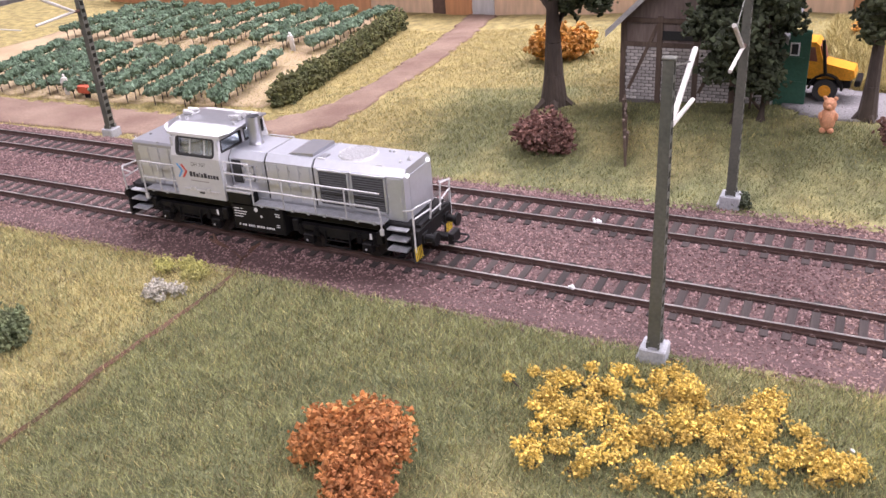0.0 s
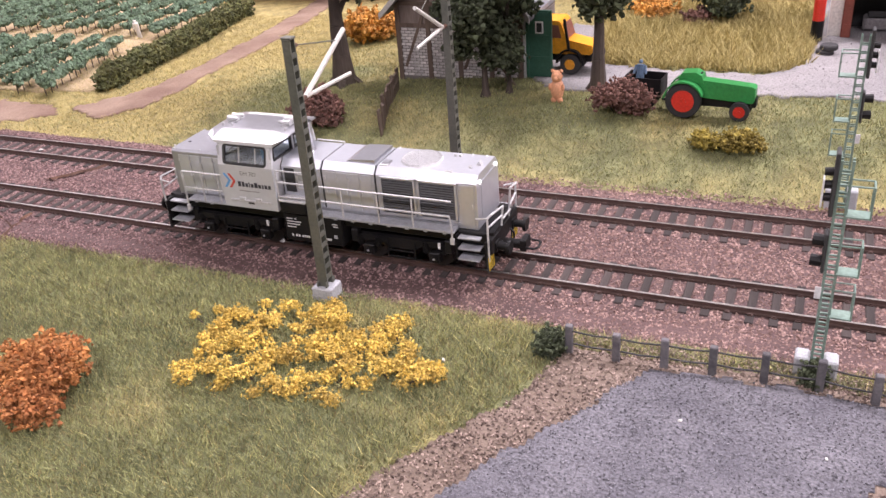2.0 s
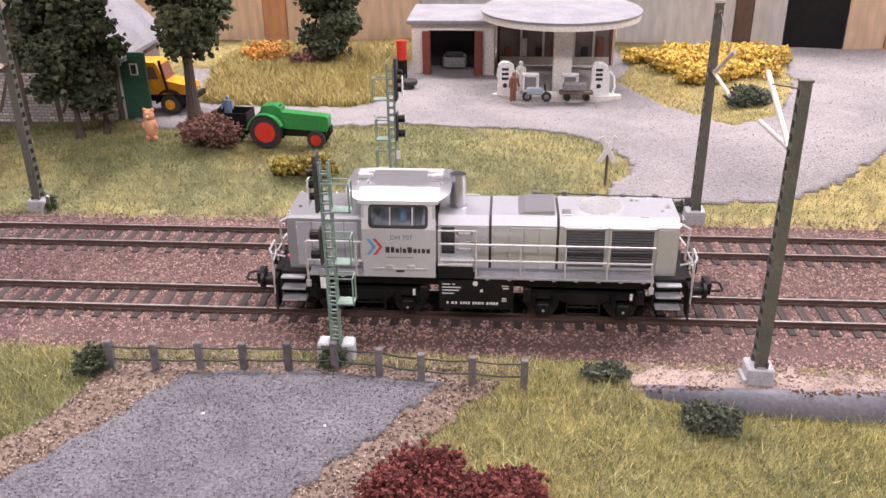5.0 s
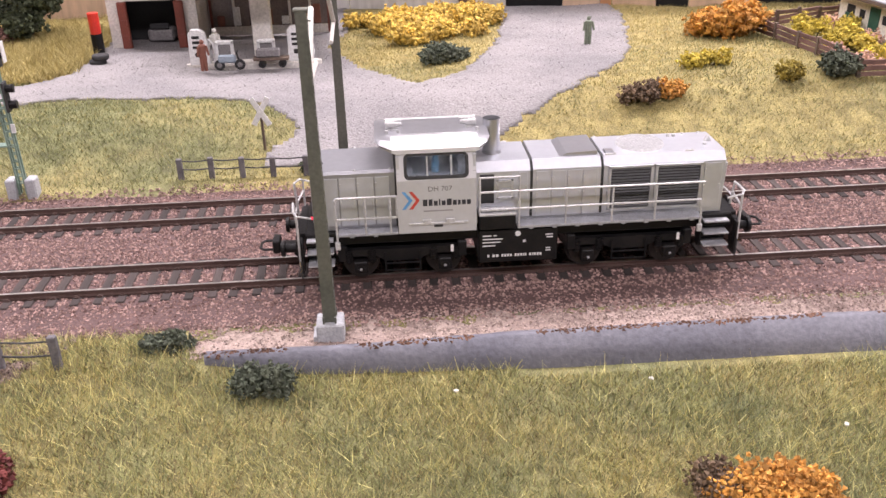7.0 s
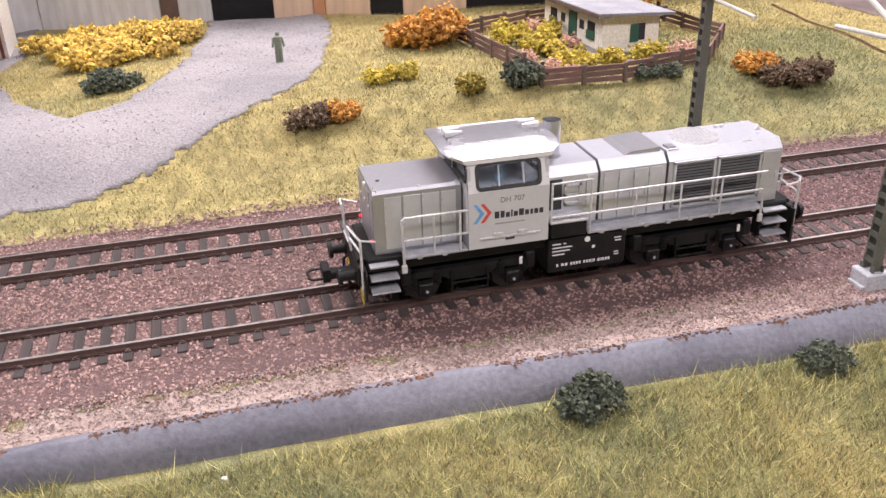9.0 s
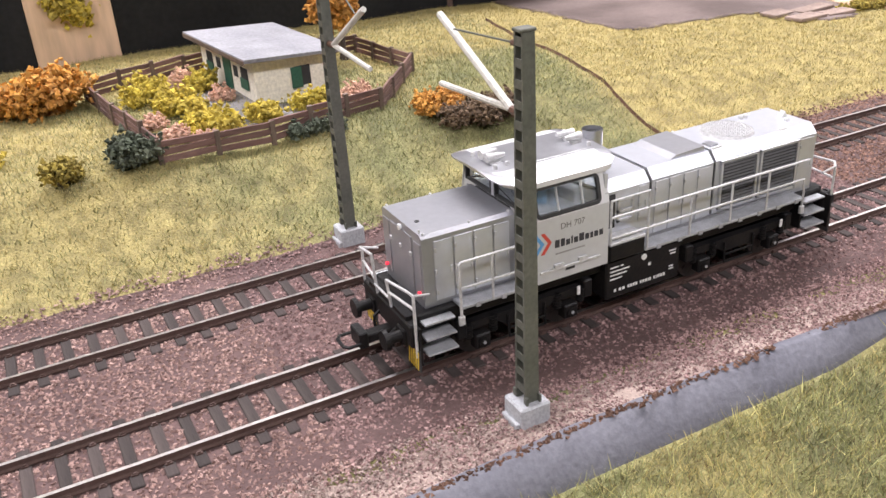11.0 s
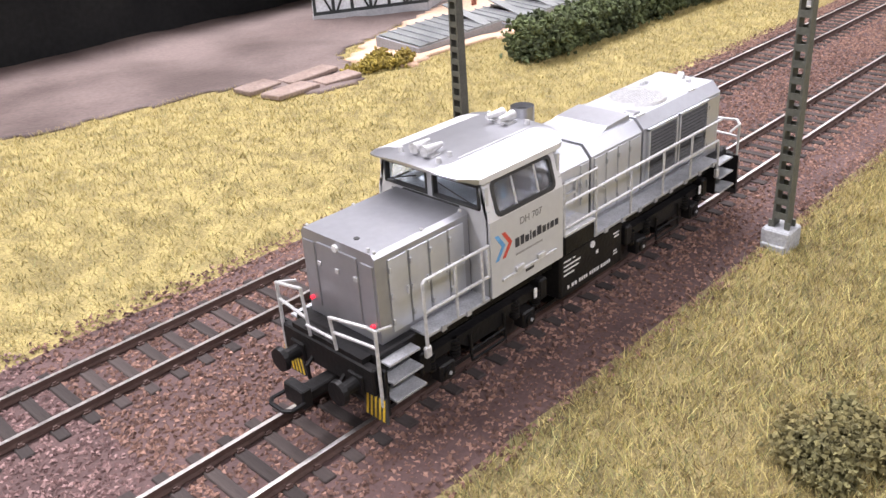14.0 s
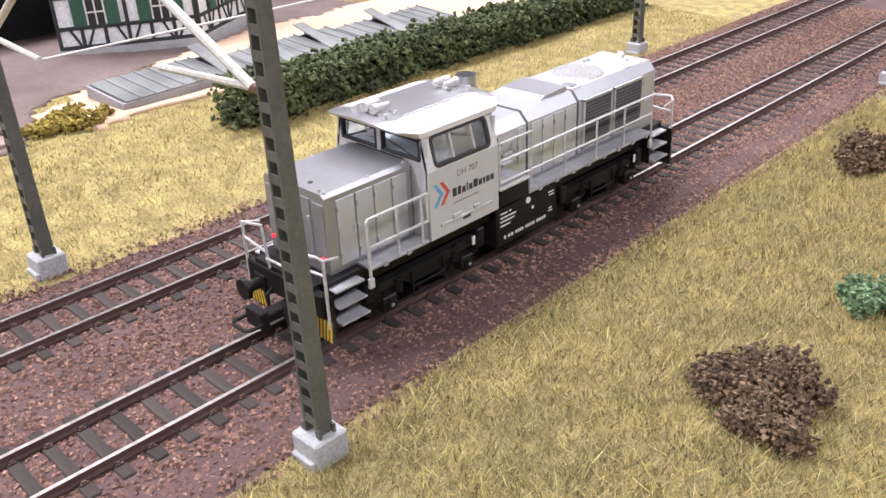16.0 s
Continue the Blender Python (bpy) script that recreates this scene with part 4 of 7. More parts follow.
def mast(x, y, near, lean=0.0, height=99.0, arms=True):
    z0 = max(-4.6, ground_z(x, y)) if near else ground_z(x, y)
    ob = thing("catenary_mast", "dark green-grey lattice mast on a pale concrete foot", "mast", x, y, z0, group="catenary masts")
    part("foot", box(bm_new(), -4.4, 4.4, -4.4, 4.4, -3, 6.0, bevel=0.5), CONCRETE, ob, "pale grey concrete foot")
    part("foot_plate", box(bm_new(), -5.6, -4.4, -3.6, 3.6, -2, 1.6, bevel=0.2), CONCRETE, ob)
    top = height - z0
    for s in (-1, 1):
        bm = bm_new()
        lo = [(-2.1, s * 2.3), (-2.1, s * 1.6), (2.1, s * 1.6), (2.1, s * 2.3)]
        a = [bm.verts.new((u, v, 6.0)) for u, v in lo]
        b = [bm.verts.new((u * 0.74, v * 0.74, top)) for u, v in lo]
        bm.faces.new(a)
        bm.faces.new(b[::-1])
        for i in range(4):
            bm.faces.new((a[i], b[i], b[(i + 1) % 4], a[(i + 1) % 4]))
        bmesh.ops.recalc_face_normals(bm, faces=bm.faces)
        for v in (-1, 1):
            box(bm, v * 1.9 - 0.3, v * 1.9 + 0.3, *sorted((s * 2.0, s * 3.3)), 5.8, 8.2)
        part("upright", bm, MASTP, ob)
    z = 9.0
    while z < top - 2:
        f = 1 - 0.26 * (z - 6) / (top - 6)
        bm = bm_new()
        for v in (-1, 1):
            box(bm, *sorted((v * 1.7 * f, v * 2.05 * f)), -1.8 * f, 1.8 * f, z, z + 2.0)
        part("batten", bm, MASTP, ob)
        z += 4.6
    part("cap", box(bm_new(), -2.1, 2.1, -1.7, 1.7, top, top + 0.8, bevel=0.2), MASTP, ob)
    if arms:
        d, zt = (1, 76.5 - z0) if near else (-1, 70.5 - z0)
        reach = 38 if near else 34
        part("insulator", rod(bm_new(), (0, d * 1.5, zt), (0, d * 6.0, zt + 0.3), 1.1, 0.9), BROWNI, ob)
        part("insulator", rod(bm_new(), (0, d * 1.5, top - 3), (0, d * 4.5, top - 3.2), 0.9, 0.8), BROWNI, ob)
        bm = bm_new()
        rod(bm, (0, d * 5.5, zt + 0.3), (0, d * reach, zt + 16), 0.95)
        part("cantilever_tube", bm, INSUL, ob, "cream cantilever tube")
        bm = bm_new()
        rod(bm, (0, d * 5.5, zt + 0.3), (0, d * (reach + 1), zt - 1.5), 0.8)
        part("steady_arm", bm, INSUL, ob)
        bm = bm_new()
        wire(bm, [(0, d * 4.4, top - 3.2), (0, d * (reach - 7), zt + 13.6)], 0.25)
        part("tie_rod", bm, MASTP, ob)
    ob.matrix_basis = ob.matrix_basis @ pose(0, 0, 0, 0, lean, 0)
    return ob


for x, y, lean in ((7, -39, 0), (331, -41, -0.3), (647, -38.5, 0.3), (1016, -37, -0.5), (1357, -33, 0)):
    mast(x, y, True, lean, 95.0 if x == 647 else 99.0)
for x, y in ((-382, 101), (10, 91), (333, 88), (647, 81), (1011, 90), (1344, 97)):
    mast(x, y, False)

# contact wires of the far track, fixed to the masts
for x0, x1 in ((1011, 1344), (-620, -382)):
    bm = bm_new()
    wire(bm, [(x0, 55.5, 68.8), ((x0 + x1) / 2, 57, 68.4), (x1, 55.5, 68.8)], 0.35, seg=5)
    tagged(part("contact_wire", bm, INSUL), "thin pale overhead contact wire above the far track", "wire")
    bm = bm_new()
    wire(bm, [(x0, 58, 86), ((x0 + x1) / 2, 58, 76), (x1, 58, 86)], 0.3, seg=5)
    tagged(part("catenary_wire", bm, INSUL), "thin pale sagging catenary wire above the far track", "wire")


def signal(x, y, height, side):
    z0 = ground_z(x, y)
    ob = thing("light_signal", "green-grey lattice signal mast with black lamp boards and platforms", "railway signal", x, y, z0, group="light signals")
    for a, b in ((-6.4, -2.0), (2.0, 6.4)):
        part("foot", box(bm_new(), a, b, -3.2, 3.2, -3, 8.4, bevel=0.6), CONCRETE, ob, "pale concrete foot block")
    top = height - z0
    for u in (-1.5, 1.5):
        for v in (-1.2, 1.2):
            part("upright", box(bm_new(), u - 0.35, u + 0.35, v - 0.35, v + 0.35, 1, top), SIGNALP, ob)
    z = 6.0
    while z < top - 1:
        bm = bm_new()
        box(bm, -1.5, 1.5, -1.5, -0.9, z, z + 0.5)
        box(bm, -1.5, 1.5, 0.9, 1.5, z, z + 0.5)
        part("rung", bm, SIGNALP, ob)
        z += 3.4
    for zp, w in ((top - 17, 6.5), (top - 36, 6.0), (top - 51, 6.0)):
        bm = bm_new()
        box(bm, *sorted((side * 1.5, side * (1.5 + w))), -2.6, 2.6, zp, zp + 0.5)
        plat = part("platform", bm, SIGNALP, ob)
        bm = bm_new()
        for v in (-2.5, 2.5):
            wire(bm, [(side * 1.6, v, zp + 10), (side * (1.4 + w), v, zp + 10), (side * (1.4 + w), v, zp)], 0.3)
        wire(bm, [(side * (1.4 + w), -2.5, zp + 10), (side * (1.4 + w), 2.5, zp + 10)], 0.3)
        part("platform_rail", bm, SIGNALP, plat)
    board = part("lamp_board", box(bm_new(), *sorted((-side * 2.0, -side * 3.2)), -3.0, 3.0, top - 17, top + 2.5, bevel=0.3), SEAM, ob, "tall black lamp board")
    for zz in (top - 12, top - 8, top - 4):
        part("lamp_hood", rod(bm_new(), (-side * 3.0, 0, zz), (-side * 5.6, 0, zz - 0.2), 1.3, 1.2, seg=10), BLACK, board)
    part("white_plate", box(bm_new(), *sorted((-side * 5.2, -side * 5.7)), -1.6, 1.6, top - 15, top - 6, bevel=0.1), WHITE, ob)
    small = part("lamp_board", box(bm_new(), *sorted((-side * 2.0, -side * 3.0)), -2.4, 2.4, top - 36, top - 23, bevel=0.3), SEAM, ob)
    for zz in (top - 33, top - 26):
        part("lamp_hood", rod(bm_new(), (-side * 2.6, 0, zz), (-side * 6.0, 0.5, zz), 1.7, 1.9, seg=10), BLACK, small)
    part("number_plate", box(bm_new(), *sorted((-side * 1.8, -side * 3.6)), -1.8, -1.5, top - 45, top - 41), WHITE, ob, "small blank white plate")
    return ob


signal(185.5, -40, 72, 1)
signal(190.5, 87.5, 73, -1)


def fence(name, label, points, post_h, wires, material, z_at):
    ob = thing(name, label, "fence")
    for x, y in points:
        z = z_at(x, y)
        part("post", box(bm_new(), x - 1.25, x + 1.25, y - 1.1, y + 1.1, z - 2, z + post_h + random.uniform(-0.4, 0.4), bevel=0.3), material, ob)
    for (x0, y0), (x1, y1) in zip(points, points[1:]):
        for h in wires:
            mid = ((x0 + x1) / 2, (y0 + y1) / 2, (z_at(x0, y0) + z_at(x1, y1)) / 2 + h - 0.5)
            part("rail", wire(bm_new(), [(x0, y0, z_at(x0, y0) + h), mid, (x1, y1, z_at(x1, y1) + h)], 0.33), SEAM, ob)
    return ob


fence("wire_fence", "low dark post fence with two sagging rails beside the asphalt pad", [(109, -53), (125, -53.5), (140.5, -53), (155.5, -52), (171, -52), (187, -52), (202.5, -54), (217, -57), (234, -58), (251, -59)], 11.5, (9.4, 4.6), POSTW, rest)
fence("wire_fence", "low dark post fence with two rails beside the far track", [(258, 95), (272, 95), (286, 94.5), (300, 94), (315, 93.5), (330, 92)], 9.5, (8.6, 4.6), POSTW, rest)

# retaining wall below the ballast
WALLTOP = [(292, -52, -4), (341, -53, -4), (388, -51, -4), (443, -51, -4), (499, -51, -4), (553, -53, -4), (600, -54, -4), (650, -52, -4.2), (709, -52, -4.6), (748, -52, -5.2), (772, -53, -7)]
WALLBOT = [(292, -54, -11), (340, -57, -16), (389, -57, -17), (446, -58, -18), (520, -60, -18), (596, -62, -18), (680, -62, -17), (735, -61, -15), (772, -56, -9)]
SHELF_EDGE = [(p[0], p[1]) for p in WALLTOP]
bm = bm_new()
prev = None
for k in range(200):
    x = 276 + (800 - 276) * k / 199
    e = lerp([p[0] for p in WALLTOP], [p[1] for p in WALLTOP], x)
    e = e if 292 < x < 772 else -44
    ring = [bm.verts.new((x, y, -4.5 + 0.5 * noise.noise((x * 0.1, y * 0.1, 2)) + 0.35 * noise.noise((x * 0.4, y * 0.4, 6)) - (6 if i == 0 else 0) - 2.6 * sstep(765, 797, x))) for i, y in enumerate((-30.5, -31, -35, -39, -43, -47, min(-47.5, e + 1)))]
    if prev:
        for i in range(len(ring) - 1):
            bm.faces.new((prev[i], ring[i], ring[i + 1], prev[i + 1])).smooth = True
    prev = ring
bmesh.ops.recalc_face_normals(bm, faces=bm.faces)
tagged(part("gravel_shelf", bm, SHELF), "pinkish fine gravel shelf between ballast and wall", "gravel", kind="structure")
bm = bm_new()
n = 160
prev = None
for k in range(n + 1):
    x = 292 + (772 - 292) * k / n
    t = (lerp([p[0] for p in WALLTOP], [p[1] for p in WALLTOP], x), lerp([p[0] for p in WALLTOP], [p[2] for p in WALLTOP], x))
    b = (lerp([p[0] for p in WALLBOT], [p[1] for p in WALLBOT], x), lerp([p[0] for p in WALLBOT], [p[2] for p in WALLBOT], x))
    j = 0.7 * noise.noise((x * 0.06, 0, 2)) + 0.5 * noise.noise((x * 0.25, 3, 2))
    ring = [(x, t[0] + 5, t[1] - 5), (x, t[0] + 3.5 + j, t[1] + 0.9), (x, t[0] + j, t[1] + 1.2 + 0.4 * j), (x, (t[0] + b[0]) / 2 + 0.5 * j, (t[1] + b[1]) / 2), (x, b[0], b[1]), (x, b[0] + 2, b[1] - 6)]
    ring = [bm.verts.new(p) for p in ring]
    if prev:
        for i in range(5):
            bm.faces.new((prev[i], prev[i + 1], ring[i + 1], ring[i])).smooth = True
    prev = ring
bmesh.ops.recalc_face_normals(bm, faces=bm.faces)
tagged(part("retaining_wall", bm, PLASTER), "smooth blue-grey plaster retaining wall along the ballast", "wall", kind="structure")

# loose chips on the shelf and the shoulder, and the broken dark edge above the wall
rng = np.random.default_rng(31)
x, y = rng.uniform(285, 830, 32000), rng.uniform(-52, -30, 32000)
edge = np.interp(x, [p[0] for p in WALLTOP], [p[1] for p in WALLTOP]) + 1
ok = (y > np.where(x < 772, edge, -48)) & (rng.random(32000) < np.interp(x, (290, 480, 600, 800), (0.35, 0.55, 1, 1)))
SHELFCHIP = surface("pale_pink_chips", (0.22, 0.16, 0.142), (0.36, 0.28, 0.248), 0.9, scale=9, fine=600, bump=0.2, island=0.3, mixed=True)
fade = rng.uniform(560, 680, 32000)
for mine, mat, label in ((ok & (x < fade), SHELFCHIP, "fine pale pinkish chips on the gravel shelf"), (ok & (x >= fade), STONES, "loose purple stone chips on the gravel shelf")):
    sx, sy = x[mine], y[mine]
    ob = new("shelf_chips", cloud("shelf_chips", *chips(sx, sy, np.array([max(-4.5 - 2.6 * sstep(765, 797, a), ground_z(a, b) + 0.3) for a, b in zip(sx, sy)]), rng, 0.3, 0.65), mat))
    tagged(ob, label, "gravel", kind="stuff")
x = rng.uniform(292, 774, 2600)
y = np.interp(x, [p[0] for p in WALLTOP], [p[1] for p in WALLTOP]) + 1.6 + 1.5 * rng.standard_normal(2600) * 0.5
ok = np.array([noise.noise((a * 0.035, 2, 8)) > -0.18 for a in x]) & (rng.random(2600) < 0.55)
ob = new("edge_crumbs", cloud("edge_crumbs", *chips(x[ok], y[ok], np.full(ok.sum(), -3.1), rng, 0.4, 1.0), SOILCUT))
tagged(ob, "dark crumbs of soil along the wall's broken edge", "soil", kind="stuff")
x, y = rng.uniform(20, 250, 40000), rng.uniform(-200, -38, 40000)
ok = np.array([(inside(SHOULDER, a, b) or b > -52 and 95 < a < 260) and not inside(PAD, a + 4 * noise.noise((a * 0.15, b * 0.15, 2)), b + 4 * noise.noise((a * 0.15, b * 0.15, 9))) for a, b in zip(x, y)])
x, y = x[ok], y[ok]
SHOULDER_STONES = surface("brown_stones", (0.10, 0.065, 0.052), (0.32, 0.245, 0.205), 0.9, scale=9, fine=600, bump=0.3, island=0.4, mixed=True)
ob = new("shoulder_chips", cloud("shoulder_chips", *chips(x, y, np.array([bumpy_z(a, b) + 0.7 for a, b in zip(x, y)]), rng, 0.35, 0.85), SHOULDER_STONES))
tagged(ob, "loose brown stone chips round the asphalt pad", "gravel", kind="stuff")
x, y = rng.uniform(-20, 540, 16000), rng.uniform(95, 420, 16000)
ok = np.array([inside(ROAD, a, b) for a, b in zip(x, y)])
x, y = x[ok], y[ok]
GREYCHIP = surface("grey_chips", (0.185, 0.175, 0.18), (0.285, 0.27, 0.27), 0.9, scale=9, fine=600, bump=0.2, island=0.35, mixed=True)
ob = new("road_chips", cloud("road_chips", *chips(x, y, np.array([bumpy_z(a, b) + 1.0 for a, b in zip(x, y)]), rng, 0.3, 0.6), GREYCHIP))
tagged(ob, "fine grey gravel strewn over the road and yard", "gravel", kind="stuff")
x, y = rng.uniform(45, 230, 22000), rng.uniform(-200, -52, 22000)
ok = np.array([inside(PAD, a, b) for a, b in zip(x, y)])
x, y = x[ok], y[ok]
PADCHIP = surface("asphalt_grit", (0.085, 0.081, 0.094), (0.20, 0.195, 0.215), 0.9, scale=9, fine=600, bump=0.2, island=0.35, mixed=True)
ob = new("asphalt_grit", cloud("asphalt_grit", *chips(x, y, np.array([bumpy_z(a, b) + 1.3 for a, b in zip(x, y)]), rng, 0.25, 0.5), PADCHIP))
tagged(ob, "blue-grey grit on the asphalt pad", "gravel", kind="stuff")


# joints between the layout's modules: narrow dark gaps with broken soil edges
def joint(points, width, label):
    bm = bm_new()
    prev = None
    pts = []
    for (x0, y0), (x1, y1) in zip(points, points[1:]):
        for k in range(8):
            pts.append((x0 + (x1 - x0) * k / 8, y0 + (y1 - y0) * k / 8))
    pts.append(points[-1])
    for x, y in pts:
        w = width * (1 + 0.5 * noise.noise((y * 0.2, x * 0.1, 7)))
        z = max(bumpy_z(x, y), -3.0 if -20 < y < 80 else -99, -4.6 if -36 < y < 86 else -99) + 0.25
        j = 1.2 * noise.noise((y * 0.13, 0, 1))
        ring = [bm.verts.new(p) for p in ((x - w + j, y, z - 0.1), (x - w * 0.5 + j, y, z + 0.5), (x + j, y, z + 0.1), (x + w * 0.7 + j, y, z + 1.3), (x + w * 1.3 + j, y, z + 0.2))]
        if prev:
            for i in range(4):
                bm.faces.new((prev[i], prev[i + 1], ring[i + 1], ring[i]))
        prev = ring
    bmesh.ops.recalc_face_normals(bm, faces=bm.faces)
    return tagged(part("module_joint", bm, SOILCUT), label, "gap", kind="structure")


joint([(836, -11), (833, -17), (831, -35), (829, -54), (817, -70), (809, -92), (800, -120), (790, -170)], 3.0, "dark broken soil gap between two layout modules")
joint([(-178, -13), (-178, -25), (-173, -39), (-172, -60), (-176, -120), (-180, -200)], 1.3, "dark broken soil gap between two layout modules")
joint([(-203, 24), (-197, 31), (-190, 40), (-184, 49)], 2.6, "broken brown crack across the ballast")
joint([(-206, -12), (-200, -17), (-186, -22), (-178, -26)], 2.2, "broken brown crack across the ballast")
joint([(804, 90), (807, 131), (819, 190), (827, 245), (840, 310)], 0.45, "dark soil seam across the meadow")

# ---- plants ----
def crumbs(centers, per, size, rng, flat=1.0, shell=0.55):
    """Small irregular foliage crumbs spread through lumps of (x, y, z, radius)."""
    allv, allf, n0 = [], [], 0
    base = np.array([(1, 0, 0), (-0.4, 0.9, 0.1), (-0.5, -0.8, -0.1), (0.1, 0.1, 0.9), (0, -0.1, -0.8)])
    tri = np.array([(0, 1, 3), (1, 2, 3), (2, 0, 3), (1, 0, 4), (2, 1, 4), (0, 2, 4)])
    for x, y, z, r in centers:
        n = max(6, int(per * r * r))
        d = rng.normal(size=(n, 3))
        d /= np.linalg.norm(d, axis=1)[:, None]
        rad = r * (shell + (1.15 - shell) * rng.random(n) ** 0.7) * (1 + 0.35 * np.sin(d[:, 0] * 5 + x) * np.cos(d[:, 1] * 6 + y) + 0.2 * np.sin(d[:, 2] * 9 + x * 3))
        p = d * rad[:, None] * (1, 1, flat) + (x, y, z)
        b = base[None] * (size * rng.uniform(0.55, 1.35, (n, 1, 1))) * rng.uniform(0.6, 1.3, (n, 5, 3))
        a = rng.uniform(0, 6.28, n)
        c, s = np.cos(a)[:, None], np.sin(a)[:, None]
        t = rng.uniform(-1.5, 1.5, n)
        ct, st = np.cos(t)[:, None], np.sin(t)[:, None]
        bx, bz = b[..., 0] * ct - b[..., 2] * st, b[..., 0] * st + b[..., 2] * ct
        v = np.stack([bx * c - b[..., 1] * s, bx * s + b[..., 1] * c, bz], -1) + p[:, None]
        allv.append(v.reshape(-1, 3))
        allf.append((tri[None] + n0 + 5 * np.arange(n)[:, None, None]).reshape(-1, 3))
        n0 += 5 * n
    return np.concatenate(allv), np.concatenate(allf)


def foliage(name, c1, c2, island=0.45):
    return surface(name, c1, c2, 0.9, scale=70, fine=900, bump=0.2, island=island)


F_YELLOW = foliage("yellow_flowers", (0.66, 0.47, 0.10), (0.44, 0.30, 0.07), 0.45)
F_RUST = foliage("rust_foliage", (0.44, 0.185, 0.055), (0.34, 0.13, 0.045), 0.4)
F_ORANGE = foliage("orange_foliage", (0.55, 0.27, 0.05), (0.42, 0.20, 0.05), 0.4)
F_OLIVE = foliage("olive_foliage", (0.28, 0.22, 0.04), (0.20, 0.15, 0.03), 0.45)
F_DARK = foliage("dark_green_foliage", (0.055, 0.07, 0.035), (0.04, 0.05, 0.025), 0.5)
F_HEDGE = foliage("hedge_foliage", (0.075, 0.085, 0.03), (0.11, 0.11, 0.04), 0.5)
F_MAROON = foliage("maroon_foliage", (0.15, 0.035, 0.03), (0.11, 0.025, 0.025), 0.45)
F_BROWN = foliage("red_brown_foliage", (0.19, 0.095, 0.075), (0.14, 0.07, 0.055), 0.45)
F_TWIG = foliage("dry_brown_foliage", (0.15, 0.10, 0.06), (0.10, 0.065, 0.04), 0.5)
F_VINE = foliage("vine_foliage", (0.13, 0.19, 0.125), (0.065, 0.105, 0.06), 0.5)
F_PINK = foliage("pale_pink_foliage", (0.60, 0.38, 0.28), (0.52, 0.32, 0.24), 0.25)
F_MOSS = foliage("dark_tuft", (0.06, 0.075, 0.05), (0.08, 0.09, 0.06), 0.4)
F_GOLD = foliage("golden_shrub", (0.48, 0.38, 0.05), (0.38, 0.29, 0.05), 0.4)
BARK = surface("dark_bark", (0.055, 0.042, 0.035), (0.085, 0.065, 0.052), 0.95, scale=120, fine=700, bump=1.0, stretch=(1, 1, 0.25))
prng = np.random.default_rng(11)


def bush(name, label, x, y, lumps, mat, per=7.0, size=1.0, flat=0.85, stem=None, shell=0.5, category="bush"):
    """A bush of foliage lumps (dx, dy, dz, r) on a few twigs."""
    ob = thing(name, label, category, x, y, bumpy_z(x, y))
    far = y > 100
    v, f = crumbs(lumps, per * (0.5 if far else 0.8), size * (1.3 if far else 1.05), prng, flat, shell)
    v[:, 2] = np.maximum(v[:, 2], -0.5)
    cr = new("foliage", cloud("foliage", v, f, mat))
    cr.parent = ob
    bm = bm_new()
    for dx, dy, dz, r in lumps[:5]:
        rod(bm, (dx * 0.3, dy * 0.3, -1.5), (dx, dy, dz), 0.5, 0.2, seg=5)
    part("stem", bm, stem or BARK, ob)
    return ob


def lumps(n, rx, ry, h, r, seed):
    q = random.Random(seed)
    out = []
    for k in range(n):
        a, d = q.uniform(0, 6.28), q.random() ** 0.5
        rr = r * q.uniform(0.7, 1.25)
        out.append((rx * d * math.cos(a), ry * d * math.sin(a), rr * 0.6 + (h - rr) * q.random() * (1 - 0.6 * d), rr))
    return out


# near side
bush("bush", "rust-orange bushy shrub in the near grass", -60, -122, [(-13, 4, 7, 7.5), (2, 6, 10, 9), (-16, -2, 4, 5), (8, 2, 11, 8), (4, -10, 6, 8), (10, -12, 5, 7), (-4, -3, 4, 6)], F_RUST, 16, 1.0)
for k, (x, y, n, rx, ry) in enumerate(((-22, -74, 10, 10, 10), (-4, -62, 11, 11, 8), (14, -56, 11, 12, 7), (34, -57, 11, 12, 8), (-6, -84, 12, 12, 9), (14, -76, 13, 12, 9), (34, -76, 13, 12, 9), (53, -68, 10, 10, 9), (58, -84, 9, 10, 8), (36, -94, 11, 12, 8), (12, -96, 11, 12, 8), (-8, -102, 7, 9, 6), (66, -78, 6, 7, 6))):
    spread = [(dx, dy, 1.2 + 4.2 * random.random(), r) for dx, dy, dz, r in lumps(n, rx * 1.2, ry * 1.2, 7, 3.1, 40 + k)]
    bush("flowering_bush", "low bush covered in bright yellow flowers", x, y, spread, F_YELLOW, 13, 0.62, 0.6, shell=0.3)
bush("bush", "small dark green bush at the end of the fence", 103, -54, lumps(6, 3, 3, 9, 3.6, 3), F_DARK, 18, 0.8)
bush("bush", "small dark green tuft at the signal foot", 184, -47, lumps(5, 3, 2.5, 7, 3.2, 4), F_DARK, 18, 0.8)
bush("bush", "dark maroon shrub beside the asphalt pad", 222, -112, lumps(14, 17, 9, 10, 5, 5), F_MAROON, 16, 0.9)
bush("bush", "dark maroon shrub beside the asphalt pad", 246, -114, lumps(7, 7, 7, 8, 4.4, 6), F_MAROON, 16, 0.9)
bush("bush", "spiky dark green tuft at the ballast edge", 280, -44, lumps(7, 8, 3, 5, 3, 7), F_MOSS, 16, 0.9)
bush("bush", "spiky dark green tuft before the wall", 310, -65, lumps(9, 9, 4, 8, 4, 8), F_MOSS, 16, 0.9)
